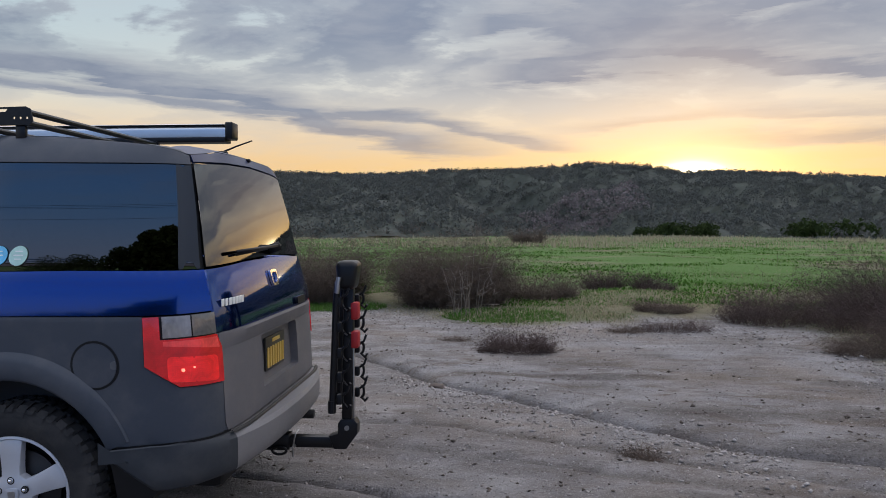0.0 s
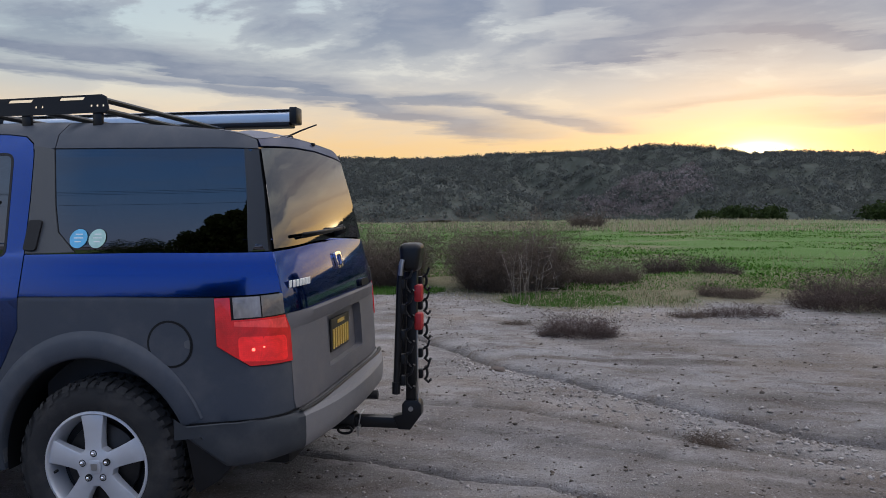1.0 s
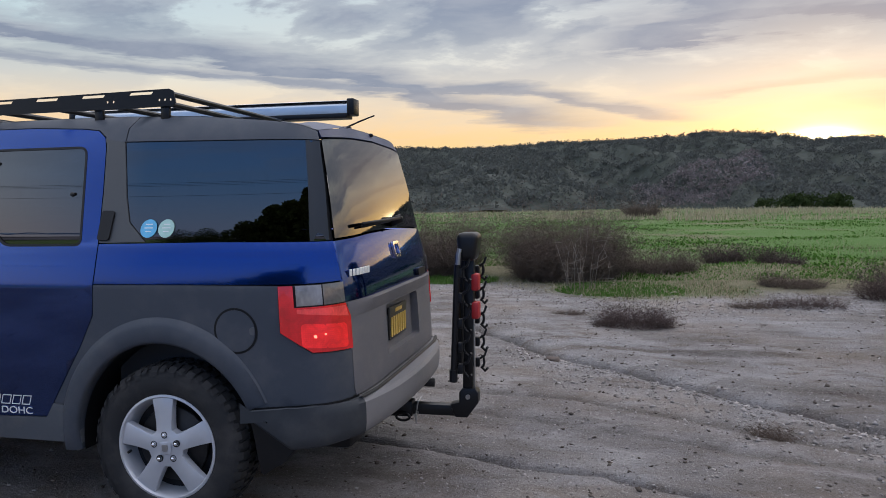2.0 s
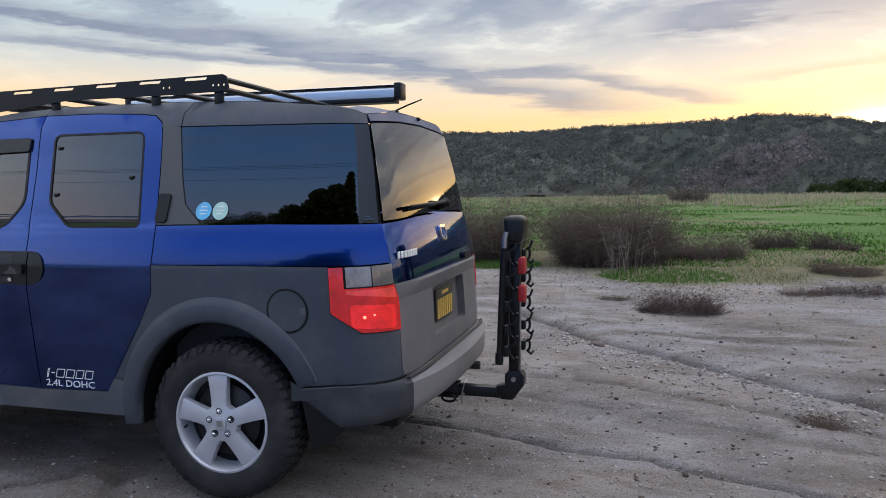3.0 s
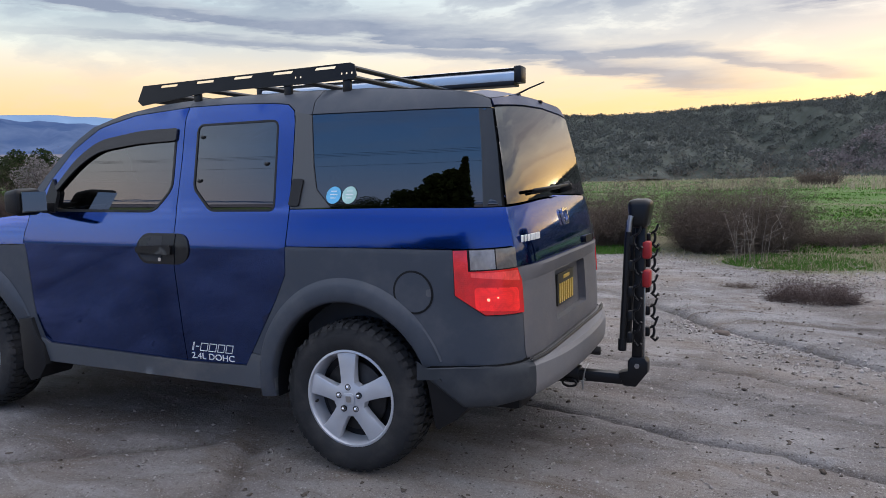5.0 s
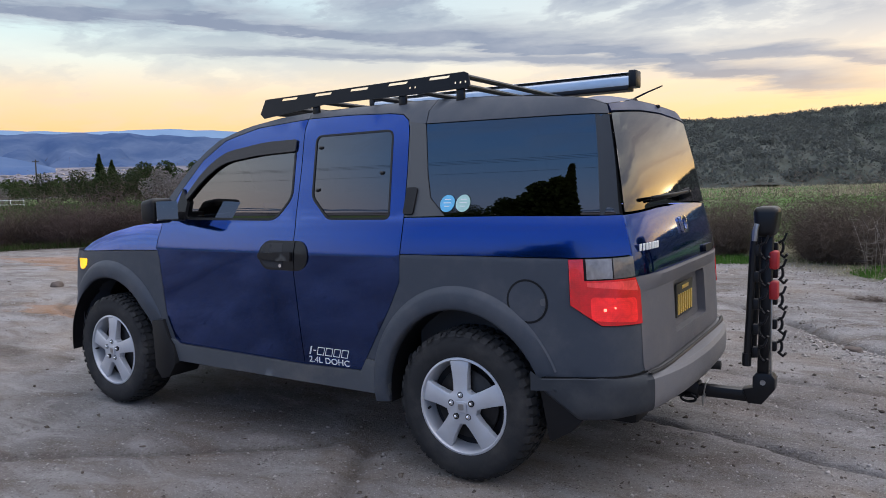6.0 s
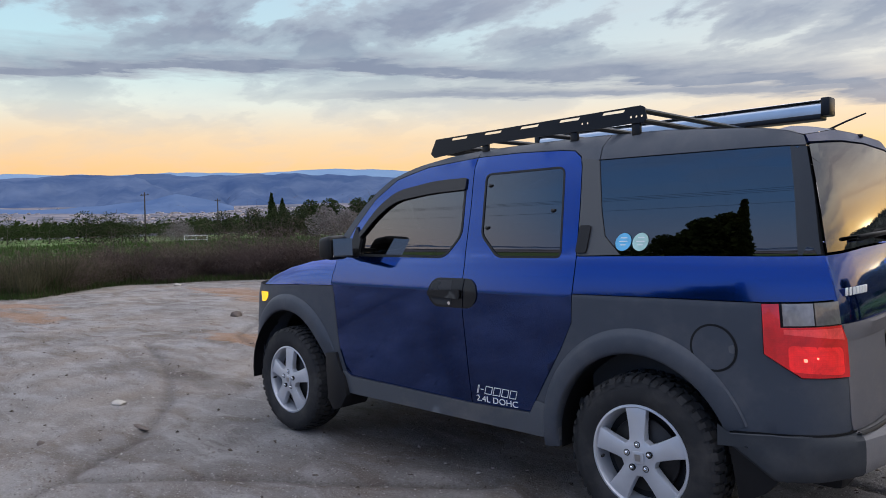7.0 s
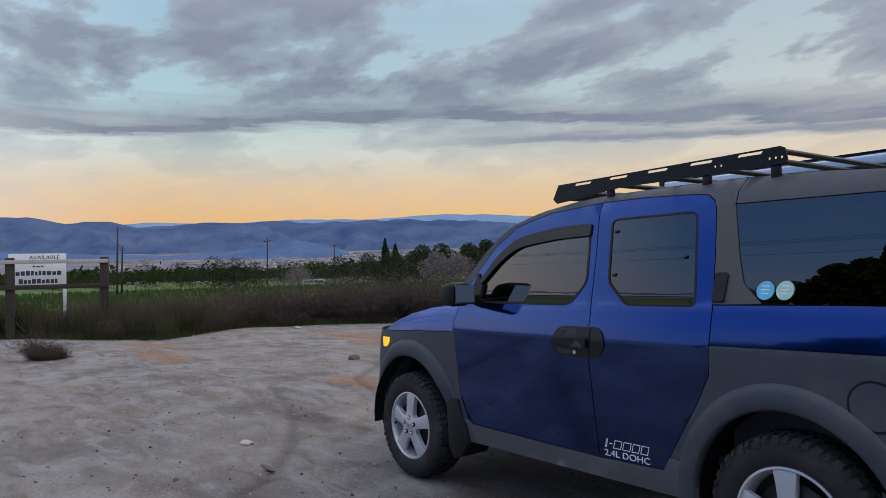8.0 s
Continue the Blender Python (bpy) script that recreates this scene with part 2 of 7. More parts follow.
ALLOY = surface("silver_alloy", (.50, .51, .54), 0.36, 0.35, 0.08, 9.0, 0.03, 600.0, 0.3, dirt=0.12)
CHROME = surface("bright_chrome", (.82, .82, .82), 0.12, 1.0, 0.03)
STEEL = surface("bare_steel", (.38, .37, .36), 0.4, 0.9, 0.2, 20.0, dirt=0.2)
BLACK_STEEL = surface("black_powder_coat", (.008, .008, .009), 0.34, 0.0, 0.2, 8.0, 0.15, 400.0, 0.0, 0.15, spec=0.3)
DISC = surface("dull_brake_disc", (.030, .028, .027), 0.5, 0.6, 0.3, 30.0)
CABIN = surface("dark_cabin_trim", (.030, .030, .032), 0.8, 0.0, 0.25, 12.0, 0.2, 300.0)
SEAT = surface("grey_seat_cloth", (.075, .075, .08), 0.9, 0.0, 0.25, 15.0, 0.2, 400.0)
GLASS_DARK = glass("privacy_glass", (.012, .017, .024))
GLASS_LIGHT = glass("side_glass", (.07, .085, .09))
def lens(name, colour, cell, emit, power):
    """Moulded lamp plastic: small prisms behind a smooth glossy face."""
    m, n = material(name)
    where = n.add("ShaderNodeTexCoord").outputs["Object"]
    cells = n.add("ShaderNodeTexVoronoi", {"Vector": n.add("ShaderNodeMapping", {"Vector": where, "Scale": (1.0, 1.0, 0.45)}).outputs[0], "Scale": cell, "Randomness": 0.35})
    broad = n.noise(where, 16.0, 4.0, 0.6, 0.8)
    tone = n.math("ADD", n.math("MULTIPLY", n.ramp(cells.outputs["Distance"], [(0.0, 1.08), (0.55, 0.92)]), 1.0), n.math("MULTIPLY", n.math("SUBTRACT", broad, 0.5), 1.1))
    col = n.add("ShaderNodeVectorMath", {0: colour, "Scale": n.math("MAXIMUM", tone, 0.08)}, operation="SCALE").outputs["Vector"]
    p = n.add("ShaderNodeBsdfPrincipled", {"Base Color": col, "Roughness": 0.22, "Coat Weight": 1.0, "Coat Roughness": 0.03, "Emission Color": (*emit, 1)})
    if power:
        n.tree.links.new(n.math("MULTIPLY", n.math("MAXIMUM", tone, 0.15), power), p.inputs["Emission Strength"])
    b = n.add("ShaderNodeBump", {"Height": cells.outputs["Distance"], "Strength": 0.35, "Distance": 0.002})
    n.tree.links.new(b.outputs[0], p.inputs["Normal"])
    n.add("ShaderNodeOutputMaterial", {0: p.outputs[0]})
    return m


LENS_RED = lens("red_lens", (.40, .005, .009), 260.0, (1.0, .010, .016), 0.15)
LENS_LIT = lens("lit_red_lens", (.50, .010, .012), 280.0, (1.0, .016, .020), 0.40)
LENS_PINK = lens("pale_red_lens", (.50, .05, .05), 120.0, (1.0, .035, .035), 0.24)
LENS_GLOW = surface("lit_bulb", (.9, .2, .15), 0.2, 0.0, 0.0, emit=(1.0, .22, .14), power=2.0)
LENS_SMOKE = lens("smoked_lens", (.13, .12, .118), 60.0, (1, 1, 1), 0.0)
LENS_CLEAR = lens("smoked_clear_lens", (.25, .23, .22), 60.0, (1, 1, 1), 0.0)
VISOR = surface("smoked_acrylic", (.010, .010, .012), 0.22, 0.0, 0.1, 8.0, 0.0, 300.0, 0.0, spec=0.3)
LENS_AMBER = surface("amber_lens", (.9, .45, .02), 0.2, 0.0, 0.2, 40.0, coat=0.8, emit=(1.0, .58, .02), power=1.1)
MIRROR = surface("mirror_glass", (.85, .87, .88), 0.02, 1.0, 0.0)
RED_STRAP = surface("red_rubber", (.36, .014, .016), 0.45, 0.0, 0.15, 30.0)
WHITE_LETTER = surface("white_letter", (.72, .72, .70), 0.4, 0.0, 0.05)
PLATE_DARK = surface("dark_plate", (.03, .026, .018), 0.4, 0.0, 0.2, 30.0)
PLATE_GOLD = surface("gold_letter", (.62, .40, .08), 0.4, 0.0, 0.1, 30.0)
PAINT.node_tree.nodes["Principled BSDF"].inputs["Coat IOR"].default_value = 1.65
PAINT.node_tree.nodes["Principled BSDF"].inputs["Specular Tint"].default_value = (.32, .46, .90, 1)
STICK_BLUE = surface("blue_sticker", (.10, .42, .66), 0.35, 0.0, 0.35, 40.0)
STICK_MINT = surface("mint_sticker", (.36, .56, .50), 0.35, 0.0, 0.3, 40.0)
SILVER = surface("brushed_aluminium", (.66, .68, .70), 0.30, 0.85, 0.08, 6.0, 0.08, 400.0)

# ---- building tools ----
def part(name, bm, mat, parent=None, label="", smooth=True):
    me = bpy.data.meshes.new(name)
    if smooth:
        for f in bm.faces:
            f.smooth = True
        for e in bm.edges:
            e.smooth = not (len(e.link_faces) == 2 and e.calc_face_angle(0) > radians(32))
    bm.to_mesh(me)
    bm.free()
    me.materials.append(mat)
    ob = new(name, me)
    ob.parent = parent
    if label:
        ob["label"] = label
    return ob


def thing(name, label, category, at=(0, 0, 0), group="", kind=""):
    ob = new(name)
    ob.location = at
    ob.empty_display_size = 0.1
    return tagged(ob, label, category, group, kind)


def add_box(bm, x0, x1, y0, y1, z0, z1, bevel=0.0, m=None, seg=2):
    made = bmesh.ops.create_cube(bm, size=1.0)["verts"]
    for v in made:
        v.co = Vector(((x0 + x1) / 2 + v.co.x * (x1 - x0), (y0 + y1) / 2 + v.co.y * (y1 - y0), (z0 + z1) / 2 + v.co.z * (z1 - z0)))
    if m is not None:
        bmesh.ops.transform(bm, matrix=m, verts=made)
    if bevel:
        edges = list({e for v in made for e in v.link_edges})
        bmesh.ops.bevel(bm, geom=edges, offset=bevel, segments=seg, affect="EDGES", profile=0.5)
    return bm


def add_tube(bm, pts, r, seg=8, caps=True, r_end=None):
    pts = [Vector(p) for p in pts]
    rings = []
    side = None
    for i, p in enumerate(pts):
        d = (pts[min(i + 1, len(pts) - 1)] - pts[max(i - 1, 0)]).normalized()
        if side is None:
            side = d.orthogonal().normalized()
        side = (side - d * side.dot(d)).normalized()
        other = d.cross(side)
        rad = r if r_end is None else r + (r_end - r) * i / (len(pts) - 1)
        rings.append([bm.verts.new(p + rad * (math.cos(a) * side + math.sin(a) * other)) for a in (2 * math.pi * k / seg for k in range(seg))])
    for a, b in zip(rings, rings[1:]):
        for k in range(seg):
            bm.faces.new((a[k], a[(k + 1) % seg], b[(k + 1) % seg], b[k]))
    if caps:
        bm.faces.new(rings[0][::-1])
        bm.faces.new(rings[-1])
    return bm


def add_lathe(bm, profile, seg=48, m=None, close=False):
    """Turns a profile of (radius, y) round the y axis."""
    rings = []
    for r, y in profile:
        ring = [bm.verts.new((r * math.cos(a), y, r * math.sin(a))) for a in (2 * math.pi * k / seg for k in range(seg))]
        if m is not None:
            for v in ring:
                v.co = m @ v.co
        rings.append(ring)
    pairs = list(zip(rings, rings[1:])) + ([(rings[-1], rings[0])] if close else [])
    for a, b in pairs:
        for k in range(seg):
            bm.faces.new((a[k], b[k], b[(k + 1) % seg], a[(k + 1) % seg]))
    return rings


def add_prism(bm, poly, y0, y1, bevel=0.0, m=None):
    """An outline in (x, z) given depth along y."""
    a = [bm.verts.new((x, y0, z)) for x, z in poly]
    b = [bm.verts.new((x, y1, z)) for x, z in poly]
    n = len(poly)
    faces = [bm.faces.new(a), bm.faces.new(b[::-1])] + [bm.faces.new((a[i], b[i], b[(i + 1) % n], a[(i + 1) % n])) for i in range(n)]
    bmesh.ops.recalc_face_normals(bm, faces=faces)
    if bevel:
        rim = [e for f in faces[:2] for e in f.edges]
        bmesh.ops.bevel(bm, geom=rim, offset=bevel, segments=2, affect="EDGES", profile=0.5)
    if m is not None:
        bmesh.ops.transform(bm, matrix=m, verts=[v for v in bm.verts if v in set(a) | set(b)] if not bevel else bm.verts[:])
    return bm


def rounded(pts, radii):
    """An outline with its corners rounded off."""
    out = []
    n = len(pts)
    for i, p in enumerate(pts):
        r = radii[i] if isinstance(radii, (list, tuple)) else radii
        p, a, b = Vector(p), Vector(pts[i - 1]), Vector(pts[(i + 1) % n])
        if r <= 0:
            out.append(tuple(p))
            continue
        p0 = p + (a - p).normalized() * min(r, (a - p).length * 0.48)
        p1 = p + (b - p).normalized() * min(r, (b - p).length * 0.48)
        for k in range(5):
            t = k / 4
            out.append(tuple((1 - t) ** 2 * p0 + 2 * t * (1 - t) * p + t * t * p1))
    return out


def inset(poly, d):
    """The outline moved inwards by d."""
    area = sum(a[0] * b[1] - b[0] * a[1] for a, b in zip(poly, poly[1:] + poly[:1]))
    sg = 1 if area > 0 else -1
    out = []
    n = len(poly)
    for i in range(n):
        a, p, b = Vector(poly[i - 1]), Vector(poly[i]), Vector(poly[(i + 1) % n])
        e, f = (p - a), (b - p)
        if e.length < 1e-6 or f.length < 1e-6:
            out.append(tuple(p))
            continue
        e.normalize(), f.normalize()
        n1, n2 = Vector((-e.y, e.x)) * sg, Vector((-f.y, f.x)) * sg
        h = n1 + n2
        k = max(0.35, 1 + n1.dot(n2))
        out.append(tuple(p + h * d / k))
    return out

from mathutils import geometry

# ---- the car: a skin of half-widths and ends by height, rounded in plan ----
# s runs along the car's flank (s = x from -1.6 to about 0.5), round the rear corner and across the back
ZW, WW = (.15, .45, .60, .90, 1.02, 1.035, 1.20, 1.64, 1.70, 1.75, 1.78), (.84, .880, .886, .888, .886, .882, .83, .652, .618, .56, .48)
ZR, XR = (.15, .60, .80, 1.00, 1.06, 1.23, 1.45, 1.64, 1.70, 1.78), (.80, .80, .79, .775, .765, .725, .69, .65, .62, .50)
ZF, XF = (.15, .40, .70, .95, 1.05, 1.15), (1.74, 1.80, 1.82, 1.78, 1.70, 1.5)
X0 = -1.6


def bow(n, a, w, k=400):
    th = np.linspace(0, math.pi / 2, k + 1)
    u, v = np.sin(th) ** (2 / n), np.cos(th) ** (2 / n)
    return np.concatenate([[0], np.cumsum(np.hypot(np.diff(u * a), np.diff(v * w)))]), u, v


RS, RU, RV = bow(6.5, .78, .885)
FS, FU, FV = bow(4.0, 1.8, .885)
SMID, FMID = float(RS[-1]), X0 - float(FS[-1])


def skin(s, z):
    w = float(np.interp(z, ZW, WW))
    if s >= 0:
        sg, q = (1, s) if s <= SMID else (-1, 2 * SMID - s)
        return Vector((float(np.interp(z, ZR, XR) * np.interp(q, RS, RU)), float(-sg * w * np.interp(q, RS, RV)), z))
    if s >= X0:
        return Vector((s, -w, z))
    sg, q = (1, X0 - s) if s >= FMID else (-1, 2 * (X0 - FMID) - (X0 - s))
    return Vector((float(X0 - np.interp(z, ZF, XF) * np.interp(q, FS, FU)), float(-sg * w * np.interp(q, FS, FV)), z))


def on(s, z, off=0.0):
    p = skin(s, z)
    if off:
        h = 0.012
        n = (skin(s + h, z) - skin(s - h, z)).cross(skin(s, z + h) - skin(s, z - h))
        p = p + n.normalized() * off
    return p


def fine(poly, step=0.05):
    out = []
    for a, b in zip(poly, poly[1:] + poly[:1]):
        a, b = Vector(a), Vector(b)
        k = max(1, int((b - a).length / step))
        out += [tuple(a.lerp(b, i / k)) for i in range(k)]
    return out


def within(p, loop):
    """Whether a point lies inside an outline."""
    odd = False
    for (ax, ay), (bx, by) in zip(loop, loop[1:] + loop[:1]):
        if (ay > p[1]) != (by > p[1]) and p[0] < ax + (p[1] - ay) * (bx - ax) / (by - ay):
            odd = not odd
    return odd


def panel(poly, off=0.0, thick=0.014, holes=(), mirror=False, gap=0.0025, raise_by=None):
    """A piece of the car's skin with this outline in (s, z), with turned-in edges. Returns its bmesh."""
    bm = bmesh.new()
    loops = [fine(inset(list(poly), gap) if gap else list(poly))] + [fine(list(h)) for h in holes]
    pts, edges = [], []
    for loop in loops:
        k = len(pts)
        pts += [Vector(p) for p in loop]
        edges += [(k + i, k + (i + 1) % len(loop)) for i in range(len(loop))]
    ss, zs = [p[0] for p in loops[0]], [p[1] for p in loops[0]]
    for s in np.arange(-4.4013, 3.4, 0.05):
        if min(ss) < s < max(ss):
            for z in [*np.arange(0.3037, 1.8, 0.05), 1.0115, 1.0165, 1.0353, 1.070, 1.085, 1.122, 1.137, 1.176, 1.20]:
                q = Vector((float(s), float(z)))
                if min(zs) < z < max(zs) and within(q, loops[0]) and not any(within(q, h) for h in loops[1:]) and min((q - p).length for p in pts[:sum(map(len, loops))]) > 0.012:
                    pts.append(q)
    got = geometry.delaunay_2d_cdt(pts, edges, [], 0, 1e-6)
    vs = [bm.verts.new((p.x, 0, p.y)) for p in got[0]]
    for tri in got[2]:
        c = sum((got[0][i] for i in tri), Vector((0, 0))) / len(tri)
        if within(c, loops[0]) and not any(within(c, h) for h in loops[1:]):
            bm.faces.new([vs[i] for i in tri])
    bmesh.ops.delete(bm, geom=[v for v in bm.verts if not v.link_faces], context="VERTS")
    rim = [e for e in bm.edges if e.is_boundary]
    inner = bmesh.ops.extrude_edge_only(bm, edges=rim)["geom"]
    low = {v for v in inner if isinstance(v, bmesh.types.BMVert)}
    for v in bm.verts:
        s, z = v.co.x, v.co.z
        extra = raise_by(s, z) if raise_by else 0.0
        v.co = on(s, z, (off - thick) if v in low else off + extra)
        if mirror:
            v.co.y = -v.co.y
    bmesh.ops.recalc_face_normals(bm, faces=bm.faces[:])
    total = 0.0
    for f in bm.faces:
        c = f.calc_center_median()
        total += f.calc_area() * f.normal.dot(Vector((c.x - min(max(c.x, -2.6), 0.3), c.y, 0)).normalized())
    if total < 0:
        bmesh.ops.reverse_faces(bm, faces=bm.faces[:])
    return bm


def strip(bm, rows):
    """Skins a grid of points."""
    g = [[bm.verts.new(p) for p in r] for r in rows]
    for a, b in zip(g, g[1:]):
        for i in range(len(a) - 1):
            bm.faces.new((a[i], a[i + 1], b[i + 1], b[i]))
    return g


car = thing("car", "blue and grey boxy four-door car parked on bare dirt", "car")

# outlines of the flank in (s, z)
HOOD = [(-2.203, 1.172), (-2.469, 1.150), (-2.698, 1.105), (-2.859, 1.040), (-2.99, .976)]
ROOF_EDGE = [(-2.185, 1.262), (-2.1, 1.372), (-1.991, 1.494), (-1.88, 1.580), (-1.768, 1.644), (-1.507, 1.716), (-1.322, 1.748), (-1.137, 1.768), (-.778, 1.775), (-.381, 1.772), (.0, 1.756), (.152, 1.746), (.40, 1.728), (.52, 1.717), (.66, 1.694), (.735, 1.672)]
DOOR_TOP = [(-2.101, 1.231), (-2.037, 1.346), (-1.885, 1.525), (-1.703, 1.633), (-1.445, 1.694), (-1.09, 1.722)]
F_DOOR = [(-2.15, 1.172), (-2.085, 1.02), (-2.044, .951), (-1.994, .617), (-1.94, .487), (-1.90, .466), (-.925, .449), (-.95, .70), (-.973, .928), (-.986, 1.156), (-1.033, 1.448)] + DOOR_TOP[::-1]
R_DOOR = [(-1.09, 1.722), (-1.033, 1.448), (-.986, 1.156), (-.973, .928), (-.95, .70), (-.925, .449), (-.557, .459), (-.369, .779), (-.309, .903), (-.307, 1.031), (-.313, 1.2), (-.346, 1.424), (-.380, 1.61), (-.400, 1.665), (-.445, 1.698), (-.534, 1.709), (-.80, 1.722)]
F_WIN = rounded([(-1.905, 1.19), (-1.135, 1.187), (-1.052, 1.301), (-1.115, 1.600), (-1.35, 1.596), (-1.664, 1.552), (-1.83, 1.457), (-1.955, 1.30)], [.03, .05, .04, .03, .1, .1, .1, .05])
R_WIN = rounded([(-.979, 1.620), (-.480, 1.622), (-.398, 1.193), (-.778, 1.191), (-.912, 1.300)], [.04, .04, .03, .03, .03])
S_GLASS = [(-.290, 1.640), (.181, 1.634), (.735, 1.628), (.752, 1.415), (.765, 1.209), (.246, 1.208), (-.275, 1.200)]


def arch(cx, rx, rz, cz=.37, a0=200, a1=-20, k=22):
    return [(cx + rx * math.cos(radians(a)), cz + rz * math.sin(radians(a))) for a in np.linspace(a0, a1, k)]


R_ARCH, F_ARCH = arch(0, .40, .425, a0=188, a1=-3), arch(-2.575, .47, .450, a0=186, a1=-6)
QUARTER_TOP = [(-.307, 1.031), (.12, 1.035), (.53, 1.037), (.804, 1.043), (.784, 1.207), (.246, 1.208), (-.313, 1.2)]
QUARTER_LOW = [(-.307, 1.031), (-.309, .903), (-.369, .779), (-.519, .523)] + [(-.40, .512)] + [q for q in R_ARCH[2:-1] if q[0] < .2 or q[1] > .545] + [(.372, .538), (.5, .549), (.623, .556), (.82, .562), (.83, .762), (.642, .766), (.522, .848), (.524, 1.036), (.12, 1.035)]
FENDER = [(-2.99, .972), (-2.545, .994), (-2.068, 1.008), (-2.044, .951), (-1.994, .617), (-1.94, .487)] + F_ARCH[::-1][1:-1] + [(-3.06, .36), (-3.22, .40), (-3.22, .60), (-3.15, .85)]
ROCKER = [(-2.0, .356), (-.393, .350), (-.40, .512), (-.519, .523), (-.557, .459), (-.925, .449), (-1.90, .466), (-1.94, .487), (-2.05, .50)]
TAIL = [(.524, 1.036), (.649, 1.040), (.804, 1.041), (.806, .957), (.832, .90), (.831, .762), (.642, .766), (.522, .848)]
BLUE_FRONT = [(-2.068, 1.008), (-2.545, .994), (-2.99, .976)] + [(-2.859, 1.040), (-2.698, 1.105), (-2.469, 1.150), (-2.203, 1.172), (-2.15, 1.172), (-2.085, 1.02)]


for mirror in (False, True):
    door = part("front_door", panel(F_DOOR, holes=[F_WIN], mirror=mirror), PAINT, car)
    part("window_glass", panel(inset(F_WIN, -.006), off=-.010, thick=.004, mirror=mirror, gap=0), GLASS_LIGHT, door, "tinted window glass")
    part("window_seal", panel(inset(F_WIN, -.005), off=.003, thick=.016, holes=[inset(F_WIN, .007)], mirror=mirror, gap=0), TRIM, door)
    # smoked rain visor over the window
    visor = rounded([(-1.962, 1.31), (-1.834, 1.466), (-1.668, 1.560), (-1.35, 1.604), (-1.108, 1.607), (-1.098, 1.542), (-1.36, 1.534), (-1.65, 1.500), (-1.80, 1.420), (-1.930, 1.295)], [.004, .08, .08, .08, .012, .012, .08, .08, .08, .004])
    part("rain_visor", panel(visor, off=.012, thick=.010, mirror=mirror, gap=0), VISOR, door, "smoked plastic rain visor")
    sail = [(-2.03, 1.178), (-1.90, 1.178), (-1.915, 1.28), (-2.0, 1.36)]
    part("mirror_sail", panel(sail, off=.012, thick=.02, mirror=mirror, gap=0), TRIM, door)
    rear = part("rear_door", panel(R_DOOR, holes=[R_WIN], mirror=mirror), PAINT, car)
    part("window_glass", panel(inset(R_WIN, -.006), off=-.003, thick=.003, mirror=mirror, gap=0), GLASS_DARK, rear, "dark tinted window glass")
    part("window_seal", panel(inset(R_WIN, -.004), off=.0015, thick=.008, holes=[inset(R_WIN, .006)], mirror=mirror, gap=0), TRIM, rear)
    for s, z in ((-.930, 1.555), (-.885, 1.335), (-.495, 1.41)):
        p, q = on(s, z, -.004), on(s, z, .008)
        if mirror:
            p.y, q.y = -p.y, -q.y
        part("hinge_cap", add_tube(bmesh.new(), [p, q], .009, 12), BLACK_STEEL, rear)
    # recessed handle cups shared between the two doors
    def stadium(x0, x1, z0, z1, ends):
        """A plate with a half-round end on one side or both."""
        r, mid = (z1 - z0) / 2, (z0 + z1) / 2
        turn = np.linspace(-90, 90, 13)
        right = [(x1 - r + r * math.cos(radians(a)), mid + r * math.sin(radians(a))) for a in turn] if "r" in ends else [(x1, z0), (x1, z1)]
        left = [(x0 + r - r * math.cos(radians(a)), mid - r * math.sin(radians(a))) for a in turn] if "l" in ends else [(x0, z1), (x0, z0)]
        return right + left
    part("handle_plate", panel(stadium(-1.212, -.966, .930, 1.080, "l"), off=.006, thick=.012, mirror=mirror, gap=0), BLACK_STEEL, door, "black door handle plate")
    part("handle_bowl", panel(stadium(-1.198, -1.045, .942, 1.068, "l"), off=.0085, thick=.003, mirror=mirror, gap=0), CABIN, door)
    # flat glossy strip added for the reflection seen in the bowl
    part("bowl_shine", panel(stadium(-1.190, -1.120, 1.012, 1.058, "l"), off=.0092, thick=.001, mirror=mirror, gap=0), VISOR, door)
    part("handle", panel(rounded([(-1.205, .984), (-.975, .978), (-.975, 1.024), (-1.205, 1.014)], .012), off=.022, thick=.012, mirror=mirror, gap=0), BLACK_STEEL, door, "black pull handle")
    part("key_lock", panel(stadium(-1.066, -1.046, .944, .962, "lr"), off=.011, thick=.004, mirror=mirror, gap=0), CHROME, door)
    part("handle_plate", panel(stadium(-.960, -.872, .930, 1.080, "r"), off=.006, thick=.012, mirror=mirror, gap=0), BLACK_STEEL, rear, "black door handle plate")
    part("quarter_panel", panel(QUARTER_TOP, mirror=mirror), PAINT, car, "blue upper quarter panel")
    part("quarter_cladding", panel(QUARTER_LOW, mirror=mirror, gap=.0008), CLAD, car, "grey plastic quarter cladding")
    disc = [(.337 + .088 * math.cos(a), .854 + .088 * math.sin(a)) for a in np.linspace(0, 2 * math.pi, 40, endpoint=False)]
    if not mirror:
        part("fuel_door_gap", panel(inset(disc, -.005), off=.0015, thick=.002, gap=0, holes=[inset(disc, .004)]), TRIM, car)
        flap = part("fuel_door", panel(inset(disc, .0045), off=.003, thick=.006, gap=0), CLAD, car, "round grey fuel door")
        part("finger_notch", panel(rounded([(.398, .842), (.420, .838), (.420, .872), (.398, .868)], .008), off=.006, thick=.003, gap=0), CLAD_LOW, flap)
    part("front_fender", panel(FENDER, mirror=mirror), CLAD, car, "grey plastic front wing")
    part("hood_side", panel(BLUE_FRONT, mirror=mirror), PAINT, car)
    part("rocker_panel", panel(ROCKER, off=.008, thick=.03, mirror=mirror), CLAD_LOW, car)
